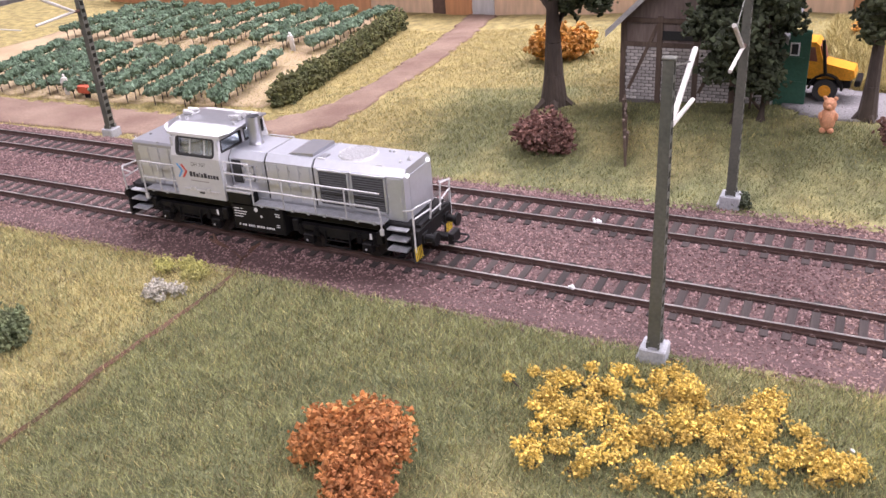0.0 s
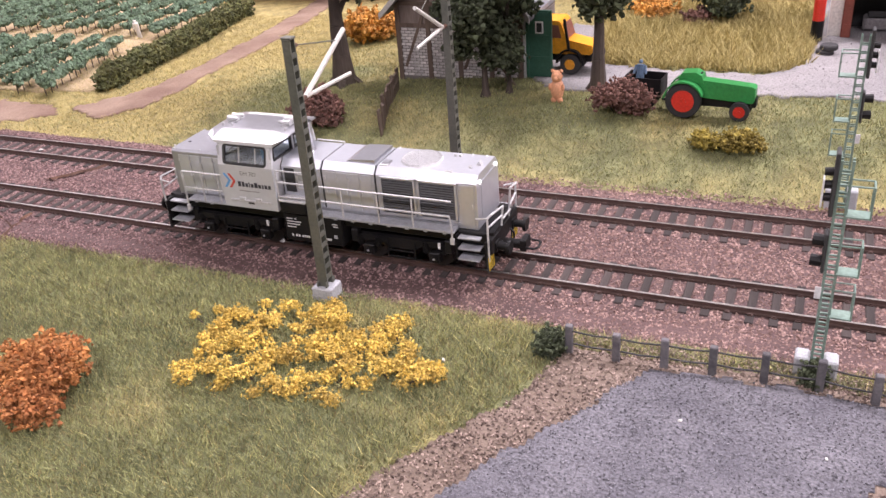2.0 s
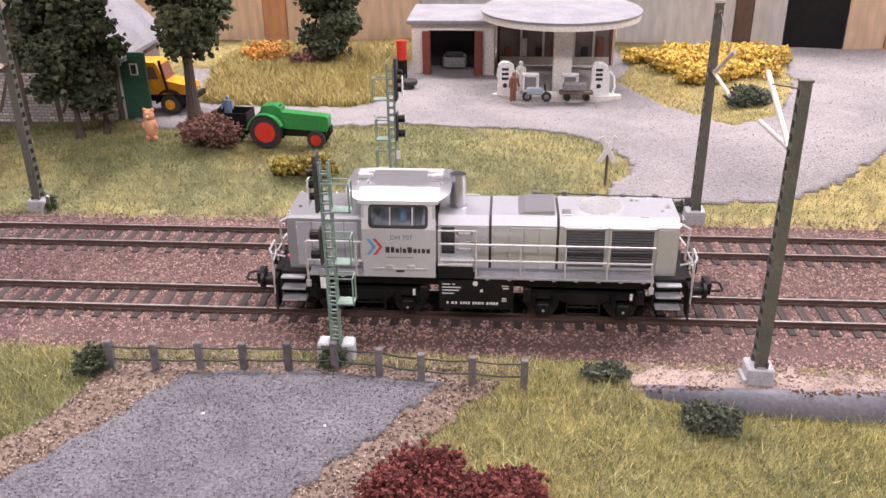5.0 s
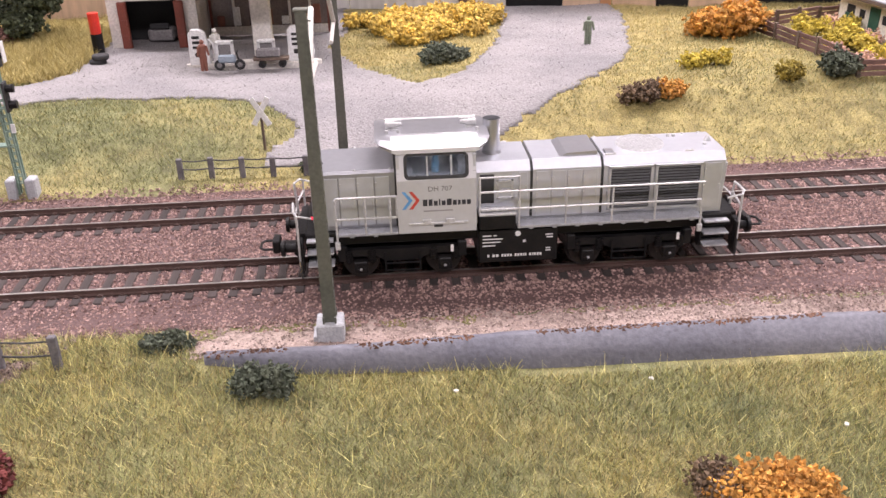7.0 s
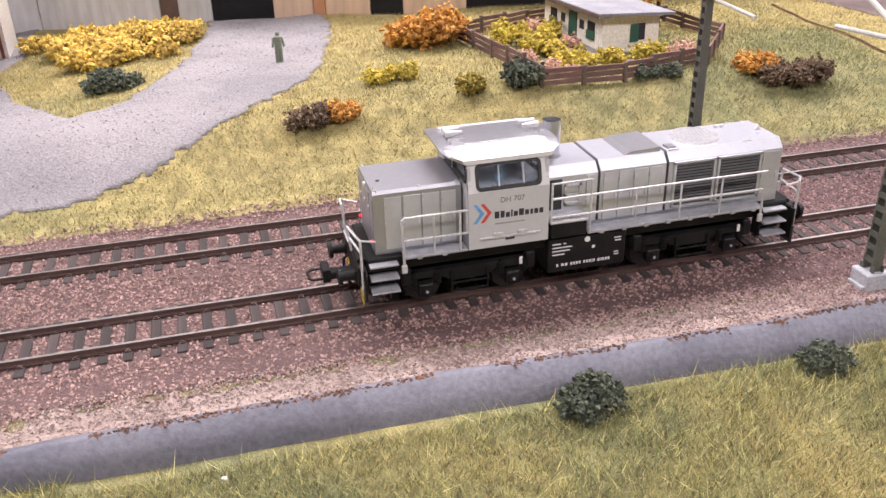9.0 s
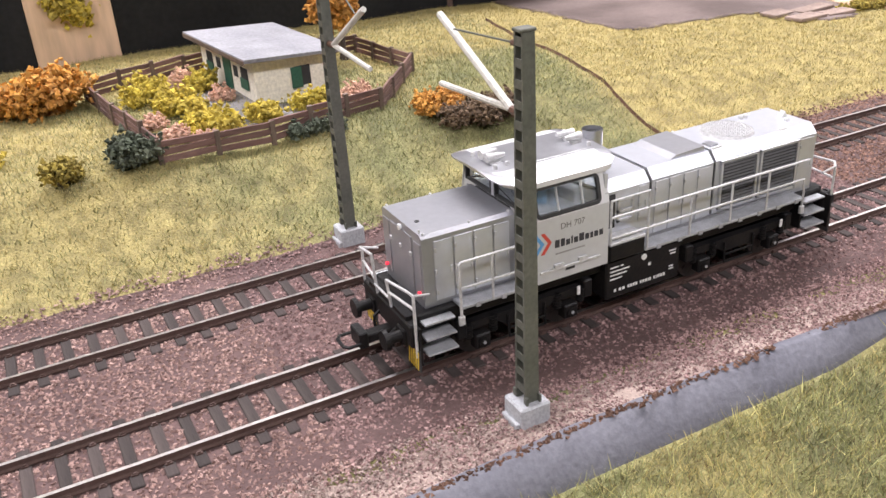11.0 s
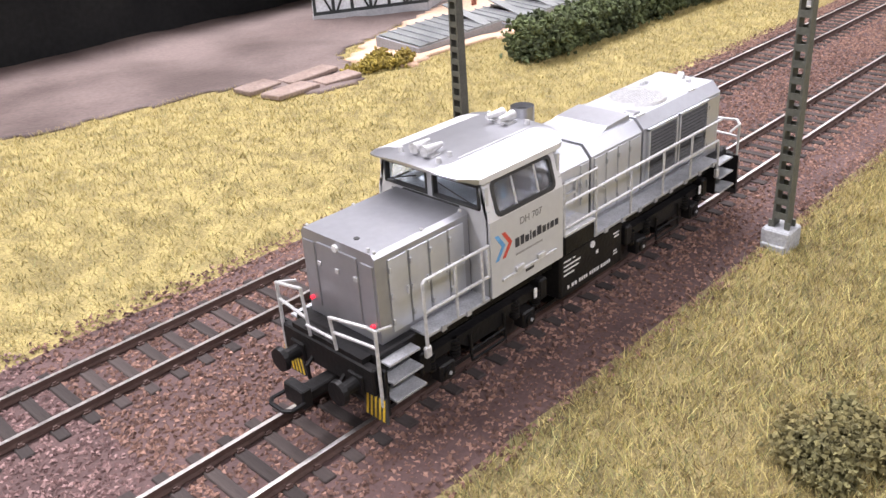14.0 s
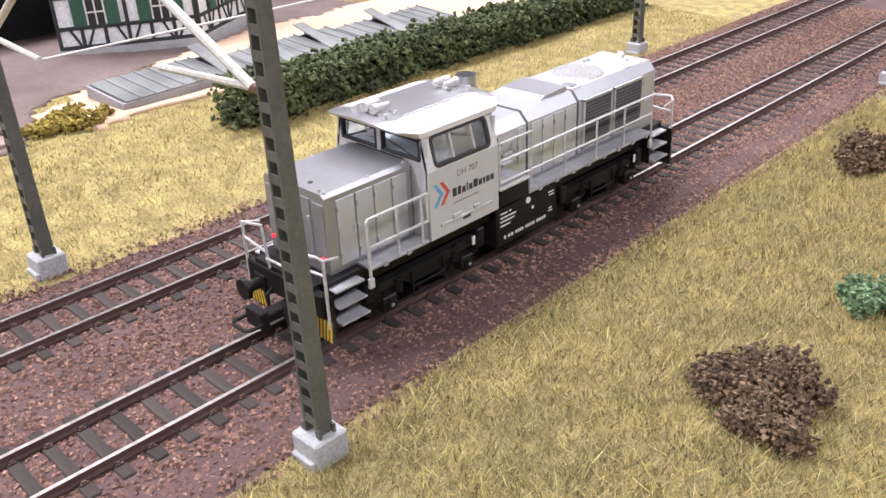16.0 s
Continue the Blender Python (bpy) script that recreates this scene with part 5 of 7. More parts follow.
bush("bush", "dark green tuft before the retaining wall", 533, -66, lumps(9, 8, 4, 12, 4.2, 9), F_MOSS, 16, 0.9)
bush("bush", "dark green tuft before the retaining wall", 610, -66, lumps(7, 6, 4, 8, 3.6, 10), F_MOSS, 16, 0.9)
bush("bush", "yellow and brown autumn shrub in the near grass", 445, -122, lumps(9, 13, 8, 13, 5.5, 12), F_ORANGE, 14, 0.9)
bush("bush", "brown withered shrub in the near grass", 432, -119, lumps(5, 6, 6, 10, 4.4, 13), F_TWIG, 14, 0.8)
bush("bush", "dark brown tangled dry shrub in straw grass", 1098, -101, lumps(26, 15, 17, 9, 4.2, 14), F_TWIG, 14, 0.8, shell=0.3)
bush("bush", "dark brown dry shrub near the ballast", 1254, -58, lumps(12, 10, 9, 13, 5, 15), F_TWIG, 14, 0.9, shell=0.3)
bush("bush", "bluish green grass tuft among straw", 1158, -104, lumps(8, 9, 8, 6, 4, 16), foliage("blue_green_tuft", (0.14, 0.22, 0.11), (0.10, 0.16, 0.08)), 14, 0.9)
bush("bush", "dark olive tuft in straw grass", 936, -88, lumps(20, 12, 11, 8, 4.2, 17), foliage("tuft_olive", (0.13, 0.12, 0.05), (0.18, 0.15, 0.06)), 14, 0.8)
bush("bush", "dark green tuft in the near meadow", -232, -118, lumps(12, 18, 14, 9, 6, 18), foliage("tuft_green", (0.10, 0.13, 0.06), (0.15, 0.17, 0.08)), 12, 1.0)

bush("fibre_tuft", "pale torn tuft of fibre on the near meadow", -190, -62, lumps(9, 9, 5, 6, 3.0, 19), foliage("pale_fibre", (0.46, 0.43, 0.36), (0.30, 0.28, 0.22), 0.35), 12, 0.7, 0.7, shell=0.3, category="tuft")
bush("bush", "bright yellow-green moss tuft at the ballast edge", -196, -44, lumps(12, 17, 6, 5, 3.4, 20), foliage("lime_moss", (0.40, 0.38, 0.12), (0.28, 0.26, 0.09), 0.35), 14, 0.6, 0.6, shell=0.3)

# far side
bush("bush", "red-brown dry shrub under the big tree", -94, 128, lumps(14, 15, 9, 20, 6.5, 21), F_BROWN, 10, 1.1)
bush("bush", "red-brown shrub beside the farm cart", 82, 148, lumps(14, 12, 7, 21, 5.6, 22), F_BROWN, 11, 1.0)
bush("bush", "low olive-yellow shrub on the meadow", 138, 124, lumps(12, 14, 5, 9, 4.6, 23), F_OLIVE, 12, 0.9)
bush("bush", "orange autumn bush beside the shed", -138, 300, lumps(10, 16, 10, 26, 9, 24), F_ORANGE, 6, 1.6)
bush("bush", "orange autumn bush on the dry slope", 62, 345, lumps(8, 13, 8, 14, 7, 25), F_ORANGE, 7, 1.4)
bush("bush", "brown shrub on the dry slope", 92, 330, lumps(6, 10, 6, 10, 5, 26), F_BROWN, 8, 1.2)
for k, (x, y, rx, ry) in enumerate(((372, 312, 24, 16), (400, 296, 22, 16), (352, 336, 20, 14), (418, 318, 16, 12), (388, 342, 22, 12), (380, 284, 16, 10))):
    bush("flowering_bush", "mound covered in bright yellow flowers behind the station", x, y, lumps(9, rx, ry, 12, 7, 60 + k), F_YELLOW, 8, 1.2, 0.6, shell=0.75)
bush("bush", "dark grey-green shrub at the road bend", 388, 226, lumps(9, 13, 6, 9, 4.6, 27), F_MOSS, 12, 1.1)
bush("bush", "brown and orange shrub on the yellow meadow", 482, 131, lumps(9, 9, 5, 12, 4.6, 28), F_TWIG, 13, 0.9)
bush("bush", "orange shrub on the yellow meadow", 497, 134, lumps(6, 6, 5, 9, 4, 29), F_ORANGE, 13, 0.9)
bush("bush", "small olive-gold shrub on the meadow", 528, 173, lumps(8, 13, 5, 8, 3.8, 30), F_GOLD, 13, 0.9)
bush("bush", "small olive-green shrub on the meadow", 560, 138, lumps(6, 6, 5, 11, 4, 31), F_OLIVE, 14, 0.9)
bush("bush", "orange autumn bush by the garden fence", 560, 232, lumps(12, 17, 10, 22, 8, 32), F_ORANGE, 8, 1.3)
bush("bush", "dark grey-green shrub at the fence corner", 588, 141, lumps(7, 7, 5, 13, 4.6, 33), F_MOSS, 13, 1.0)
bush("bush", "flat dark green shrub along the fence", 660, 139, lumps(8, 14, 3, 5, 3, 34), F_MOSS, 13, 0.9)
bush("bush", "yellow-brown autumn shrub on the meadow", 733, 131, lumps(14, 19, 8, 10, 5, 35), F_TWIG, 12, 0.9)
bush("bush", "golden autumn shrub on the meadow", 718, 138, lumps(9, 11, 6, 11, 4.6, 36), F_ORANGE, 12, 0.9)
bush("bush", "dark green tuft beside the far fence", 318, 97, lumps(7, 10, 3, 4, 2.6, 37), F_DARK, 14, 0.8)
bush("bush", "dark tuft at a mast foot", 16, 92, lumps(5, 4, 3, 8, 3, 38), F_DARK, 14, 0.8)
bush("bush", "olive-green shrub bed beside the sandy path", 1068, 200, lumps(14, 20, 11, 6, 4.4, 39), F_OLIVE, 11, 0.9, 0.6)


def tree(x, y, label, height, trunk_r, crown, mat, per=3.4, size=2.0):
    ob = thing("tree", label, "tree", x, y, bumpy_z(x, y))
    bm = bm_new()
    q = random.Random(int(x * 7 + y))
    pts = [(0, 0, -2)]
    for k in range(1, 6):
        pts.append((q.uniform(-1, 1) * k * 0.4, q.uniform(-1, 1) * k * 0.4, height * k / 5))
    for k in range(5):
        f0, f1 = 1 - 0.17 * k, 1 - 0.17 * (k + 1)
        rod(bm, pts[k], pts[k + 1], trunk_r * f0 * (1.25 if k == 0 else 1), trunk_r * f1, seg=10)
    for s in range(4):
        a = s * 1.6 + q.random()
        rod(bm, (math.cos(a) * trunk_r * 0.3, math.sin(a) * trunk_r * 0.3, 6), (math.cos(a) * trunk_r * 1.8, math.sin(a) * trunk_r * 1.8, -2), trunk_r * 0.5, trunk_r * 0.3, seg=6)
    part("trunk", bm, BARK, ob)
    for cx, cy, cz, r in crown[:9]:
        z0 = min(height * 0.9, max(height * 0.35, cz - r))
        part("limb", rod(bm_new(), (0, 0, z0 * 0.85), (cx, cy, cz), trunk_r * 0.35, trunk_r * 0.12, seg=6), BARK, ob)
    cr = new("crown", cloud("crown", *crumbs(crown, per, size, prng, 0.9, 0.35), mat))
    cr.parent = ob
    return ob


def crown(seed, n, spread, z0, z1, r):
    q = random.Random(seed)
    out = []
    for k in range(n):
        a, d = q.uniform(0, 6.28), spread * q.random() ** 0.6
        z = q.uniform(z0, z1)
        w = 1 - 0.5 * abs((z - (z0 + z1) / 2) / (z1 - z0 + 1) * 1.6)
        out.append((d * w * math.cos(a), d * w * math.sin(a), z, r * q.uniform(0.6, 1.2)))
    return out


tree(-110, 193, "tall old tree with a thick dark trunk and dark green crown", 95, 7.0, crown(1, 34, 42, 56, 130, 11), F_DARK)
tree(-1, 166, "slender dark green tree before the brick shed", 70, 2.0, crown(2, 34, 22, 22, 110, 9), F_DARK)
tree(10, 176, "thin dark green tree before the brick shed", 50, 1.4, crown(3, 18, 16, 26, 85, 8), F_DARK)
tree(60, 186, "green tree with a straight brown trunk beside the yard", 90, 4.2, crown(4, 34, 30, 48, 120, 10), foliage("tree_green", (0.075, 0.09, 0.045), (0.055, 0.065, 0.03), 0.5))
tree(112, 340, "bushy green tree on the dry slope", 60, 2.4, crown(5, 22, 22, 16, 62, 8), F_DARK, 6)
tree(590, 330, "small golden tree behind the garden", 40, 1.4, crown(6, 12, 14, 16, 40, 7), F_GOLD, 6)
tree(716, 250, "golden autumn tree behind the small house", 60, 1.6, crown(7, 16, 15, 22, 66, 8), F_ORANGE, 6)


def hedge(label, pts, width, height, mat, step=6.0, per=10, size=1.2):
    ob = thing("hedge", label, "hedge")
    blobs = []
    q = random.Random(len(pts) + int(width * 10))
    for (x0, y0), (x1, y1) in zip(pts, pts[1:]):
        n = max(2, int(math.hypot(x1 - x0, y1 - y0) / step))
        for k in range(n):
            x, y = x0 + (x1 - x0) * k / n, y0 + (y1 - y0) * k / n
            for s in (-0.5, 0.5):
                for h in (0.3, 0.72):
                    blobs.append((x + q.uniform(-2, 2), y + s * width * 0.5 + q.uniform(-1.5, 1.5), bumpy_z(x, y) + height * h, height * 0.36 * q.uniform(0.85, 1.2)))
    v, f = crumbs(blobs, per, size, prng, 1.0, 0.5)
    cr = new("foliage", cloud("foliage", v, f, mat))
    cr.parent = ob
    bm = bm_new()
    for x, y, z, r in blobs[::4]:
        rod(bm, (x, y, bumpy_z(x, y) - 1), (x, y, z), 0.6, 0.3, seg=5)
    part("stem", bm, BARK, ob)


hedge("dense dark green trimmed hedge beside the meadow path", [(-306, 186), (-312, 250), (-322, 330), (-334, 412)], 11, 15, F_HEDGE, 6.0, 5, 1.6)
hedge("dense dark green hedge along the far railway meadow", [(1120, 146), (1200, 151), (1320, 158), (1450, 166)], 14, 18, foliage("leafy_hedge", (0.10, 0.125, 0.05), (0.05, 0.065, 0.03), 0.5), 7, 4.5, 1.6)


# vineyard rows on stems
def vine_row(x0, y0, x1, y1):
    ob = thing("vine_row", "row of grey-green leafy vines on thin stems", "vines", group="vine rows")
    n = max(3, int(math.hypot(x1 - x0, y1 - y0) / 8))
    blobs = []
    bm = bm_new()
    q = random.Random(int(x0 * 3 + y0))
    for k in range(n + 1):
        x, y = x0 + (x1 - x0) * k / n + q.uniform(-1.5, 1.5), y0 + (y1 - y0) * k / n
        z = bumpy_z(x, y)
        rod(bm, (x, y, z - 1), (x + q.uniform(-1, 1), y, z + q.uniform(13, 16)), 0.45, 0.35, seg=5)
        blobs += [(x + q.uniform(-5, 5), y + q.uniform(-3, 3), z + 10.5 + q.uniform(-1, 1.5), q.uniform(2.6, 4.6)) for _ in range(3)]
    part("stem", bm, BARK, ob)
    v, f = crumbs(blobs, 4.5, 2.2, prng, 0.5, 0.2)
    cr = new("foliage", cloud("foliage", v, f, F_VINE))
    cr.parent = ob


for k in range(10):
    vine_row(-348 - 27 * k, 164, -372 - 27 * k, 272)
    vine_row(-368 - 32 * k, 318, -366 - 32 * k, 436)


# ---- grass ----
def grass(label, count, box4, height, material, want, seed, wide=0.55):
    """Blades of scatter grass, as dense as the field want says."""
    rng = np.random.default_rng(seed)
    x0, x1, y0, y1 = box4
    x, y = rng.uniform(x0, x1, count), rng.uniform(y0, y1, count)
    i, j = ((x - FX0) / CELL).astype(int), ((y - FY0) / CELL).astype(int)
    ok = rng.random(count) < want[i, j]
    x, y = x[ok], y[ok]
    i, j = ((x - FX0) / CELL).astype(int), ((y - FY0) / CELL).astype(int)
    u, t = (x - FX0) / CELL - i, (y - FY0) / CELL - j
    z = HIGH[i, j] * (1 - u) * (1 - t) + HIGH[i + 1, j] * u * (1 - t) + HIGH[i, j + 1] * (1 - u) * t + HIGH[i + 1, j + 1] * u * t
    n = len(x)
    h = height * rng.uniform(0.5, 1.3, n)
    a, lean, la = rng.uniform(0, 6.28, n), rng.uniform(0.2, 1.1, n) * h, rng.uniform(0, 6.28, n)
    w = wide * rng.uniform(0.6, 1.3, n)
    v = np.empty((n, 3, 3))
    v[:, 0] = np.stack([x - w / 2 * np.cos(a), y - w / 2 * np.sin(a), z - 0.4], -1)
    v[:, 1] = np.stack([x + w / 2 * np.cos(a), y + w / 2 * np.sin(a), z - 0.4], -1)
    v[:, 2] = np.stack([x + lean * np.cos(la), y + lean * np.sin(la), z + h * 0.8], -1)
    ob = new("grass", cloud("grass", v.reshape(-1, 3), np.arange(3 * n).reshape(-1, 3), material))
    tagged(ob, label, "grass", kind="stuff")


def clear(x, y):
    if -36 < y < 87 + 2 * noise.noise((x * 0.05, 1, 1)):
        return False
    for poly in LAWN_EDGE:
        if inside(poly, x, y):
            return False
    if 276 < x < 830 and y < 0 and y > (lerp([p[0] for p in WALLBOT], [p[1] for p in WALLBOT], x) - 0.5 if 292 < x < 772 else -46 - 3 * noise.noise((x * 0.1, 1, 1))):
        return False
    return True


def patch(x, y, k, f=0.018):
    return noise.noise((x * f, y * f, k)) * 0.5 + 0.5


def w_green(x, y):
    if y > 0:
        x -= lerp((88, 131, 190, 330), (-40, -36, -26, 0), y) * sstep(600, 760, x)
    g = np.interp(x, (-300, -190, -150, 60, 300, 380, 800, 900, 1000), (0.3, 0.3, 1.5, 1.2, 0.55, 0.8, 0.75, 0.2, 0.15)) if y < 0 else np.interp(x, (-300, -200, -150, 250, 400, 560, 650, 835, 850, 1000), (0.15, 0.15, 1.1, 1.0, 0.25, 0.3, 0.75, 0.85, 0.06, 0.03))
    if y > 230:
        g *= 0.3
    return min(1, g * min(1, patch(x, y, 2) * 1.7) * (0.45 + 1.1 * patch(x, y, 12, 0.055)))


G_GREEN = surface("grass_green", (0.115, 0.13, 0.06), (0.37, 0.375, 0.165), 0.9, scale=90, fine=300, bump=0, island=0.2, mixed=True)
G_FAR = surface("grass_light_green", (0.135, 0.15, 0.062), (0.32, 0.315, 0.14), 0.9, scale=70, fine=300, bump=0, island=0.15, mixed=True)
G_STRAW = surface("grass_straw", (0.30, 0.245, 0.095), (0.58, 0.48, 0.20), 0.9, scale=90, fine=300, bump=0, island=0.18, mixed=True)
G_GOLD = surface("grass_bright_straw", (0.315, 0.258, 0.096), (0.51, 0.425, 0.18), 0.9, scale=35, fine=300, bump=0, island=0.12, mixed=True)
G_BROWN = surface("grass_brown", (0.20, 0.15, 0.07), (0.14, 0.10, 0.05), 0.9, scale=20, fine=300, bump=0, island=0.4)


def meadow_colour(x, y):
    """The flock glued under the grass: green, straw or bare brown by place."""
    g = w_green(x, y)
    dry = ((0.36, 0.32, 0.14) if x < -178 else (0.28, 0.23, 0.085) if x < 830 else (0.265, 0.207, 0.092)) if y < 0 else (0.315, 0.255, 0.10)
    lush = (0.14, 0.15, 0.07) if y < 0 else (0.155, 0.16, 0.072)
    bare = 0.55 * max(0, patch(x, y, 5, 0.03) - 0.55) * (1 if y < 0 else 0.5)
    return [((a * (1 - g) + b * g) * (1 - bare) + c * bare) for a, b, c in zip(dry, lush, (0.15, 0.11, 0.06))] + [1.0]


paint = ground.data.color_attributes.new("meadow", "FLOAT_COLOR", "POINT")
paint.data.foreach_set("color", np.array([meadow_colour(v.co.x / M, v.co.y / M) for v in ground.data.vertices]).ravel())

# the fields that steer the grass, on a grid of small cells
FX0, FY0, CELL = -600, -200, 5.0
cells = [(i, j, FX0 + (i + 0.5) * CELL, FY0 + (j + 0.5) * CELL) for i in range(422) for j in range(126)]
HIGH, CLEAR, GREEN, STRAW, BROWN, GAPSIDE = (np.zeros((422, 126)) for _ in range(6))
for i, j, x, y in cells:
    HIGH[i, j] = bumpy_z(x - CELL / 2, y - CELL / 2)
    if clear(x, y):
        g = w_green(x, y)
        CLEAR[i, j], GREEN[i, j], BROWN[i, j] = 1, g, (0.9 if x < 830 else 1.35) * patch(x, y, 5, 0.06)
        off = x - lerp((-170, -120, -92, -70, -54), (790, 800, 809, 817, 829), y)
        GAPSIDE[i, j] = max(0, 1 - abs(off - 10) / 22) * (0.3 + patch(x, y, 6, 0.06)) if y < 0 else 0
        STRAW[i, j] = max(0.12, 1 - 1.25 * g) * (0.6 + 0.4 * patch(x, y, 8, 0.05))
grass("short green scatter grass beside the tracks", 900000, (-360, 1330, -190, -32), 3.2, G_GREEN, GREEN, 21, 0.3)
grass("dry straw-coloured scatter grass beside the tracks", 900000, (-360, 1330, -190, -32), 3.2, G_STRAW, STRAW, 22, 0.27)
grass("brown withered scatter grass beside the tracks", 240000, (-360, 1330, -190, -32), 2.7, G_BROWN, BROWN, 23, 0.35)
G_LONG = surface("grass_long_strands", (0.24, 0.245, 0.085), (0.64, 0.57, 0.24), 0.9, scale=110, fine=300, bump=0, island=0.25, mixed=True)
WILD = np.array([[max(0.0, patch(FX0 + i * CELL, FY0 + j * CELL, 15, 0.045) * 1.8 - 0.4) * CLEAR[i, j] * (1 if 235 < FX0 + i * CELL < 800 else 0.5) for j in range(126)] for i in range(422)])
grass("long pale wild grass strands beside the wall", 110000, (60, 1100, -190, -40), 5.2, G_LONG, WILD, 28, 0.3)
grass("green scatter grass on the far meadow", 560000, (-420, 1450, 84, 330), 2.4, G_FAR, GREEN, 24, 0.42)
grass("golden dry scatter grass on the far meadow", 700000, (-560, 1450, 84, 400), 2.2, G_GOLD, STRAW, 25, 0.4)
grass("tall brown withered grass beside the module gap", 30000, (780, 900, -150, -50), 4.6, G_BROWN, GAPSIDE, 27, 0.4)
grass("tall straw-coloured grass on the dry slope", 30000, (30, 175, 225, 400), 8.0, G_GOLD, CLEAR, 26, 0.9)

# ---- buildings, vehicles and small things ----
def bricked(name, c1, c2, mortar, width, height):
    """A brick pattern in true model size, standing upright."""
    m = surface(name, c1, c2, 0.9, scale=60, fine=900, bump=0.3)
    n, l = m.node_tree.nodes, m.node_tree.links
    coord = n.new("ShaderNodeTexCoord")
    mp = n.new("ShaderNodeMapping")
    mp.inputs["Rotation"].default_value = (radians(90), 0, 0)
    mp.inputs["Scale"].default_value = (1, 1, 1)
    b = n.new("ShaderNodeTexBrick")
    b.inputs["Color1"].default_value, b.inputs["Color2"].default_value, b.inputs["Mortar"].default_value = (*c1, 1), (*c2, 1), (*mortar, 1)
    b.inputs["Scale"].default_value, b.inputs["Brick Width"].default_value, b.inputs["Row Height"].default_value = 1.0, width * M, height * M
    b.inputs["Mortar Size"].default_value = 0.12 * height * M
    l.new(coord.outputs["Object"], mp.inputs["Vector"])
    l.new(mp.outputs[0], b.inputs["Vector"])
    l.new(b.outputs["Color"], n["Hue/Saturation/Value"].inputs["Color"])
    return m


BRICK = bricked("pale_brick", (0.40, 0.36, 0.34), (0.30, 0.26, 0.25), (0.16, 0.14, 0.13), 3.4, 1.4)
TIMBER = surface("dark_timber", (0.10, 0.07, 0.055), (0.15, 0.11, 0.085), 0.9, scale=100, fine=900, bump=0.6, stretch=(1, 1, 0.2))
BOARDS = surface("grey_boards", (0.17, 0.13, 0.115), (0.22, 0.175, 0.155), 0.9, scale=120, fine=900, bump=0.6, stretch=(1, 1, 0.15))
GREEND = surface("dark_green_door", (0.02, 0.085, 0.055), (0.03, 0.10, 0.065), 0.6, scale=60, bump=0.2)
ROOFT = surface("grey_roof", (0.20, 0.20, 0.22), (0.26, 0.26, 0.28), 0.8, scale=60, fine=700, bump=0.4)
WHITEW = surface("white_render", (0.72, 0.69, 0.65), (0.66, 0.63, 0.59), 0.85, scale=40, fine=700, bump=0.2)
CREAM = surface("cream_render", (0.78, 0.74, 0.64), (0.72, 0.68, 0.58), 0.85, scale=40, fine=700, bump=0.2)
REDBROWN = surface("red_brown_door", (0.22, 0.055, 0.035), (0.17, 0.045, 0.03), 0.6, bump=0.2)
ORANGEP = surface("orange_paint", (0.75, 0.33, 0.02), (0.68, 0.29, 0.02), 0.4, bump=0.05)
GREENP = surface("tractor_green", (0.02, 0.24, 0.06), (0.02, 0.21, 0.05), 0.4, bump=0.05)
REDP = surface("wheel_red", (0.62, 0.035, 0.02), (0.55, 0.03, 0.02), 0.4, bump=0.05)
RUBBER = surface("rubber", (0.022, 0.022, 0.024), (0.035, 0.034, 0.034), 0.8, bump=0.3)
FIG_SKIN = surface("toy_orange", (0.72, 0.36, 0.20), (0.66, 0.31, 0.17), 0.6, bump=0.1)
FIG_BLUE = surface("toy_blue", (0.10, 0.16, 0.24), (0.13, 0.20, 0.30), 0.7, bump=0.1)
FIG_GREEN = surface("toy_green", (0.16, 0.20, 0.14), (0.20, 0.22, 0.17), 0.7, bump=0.1)
FIG_WHITE = surface("toy_white", (0.70, 0.68, 0.64), (0.62, 0.60, 0.57), 0.7, bump=0.1)
FIG_BROWN = surface("toy_brown", (0.20, 0.075, 0.05), (0.25, 0.10, 0.07), 0.7, bump=0.1)
DARKIN = surface("dark_inside", (0.02, 0.02, 0.022), (0.03, 0.03, 0.03), 0.8, bump=0)
SHOPGLASS = surface("shop_glass", (0.16, 0.13, 0.12), (0.24, 0.19, 0.17), 0.15, bump=0)


MORTAR = surface("dark_mortar", (0.13, 0.115, 0.11), (0.17, 0.15, 0.145), 0.95, scale=80, fine=900, bump=0.4)


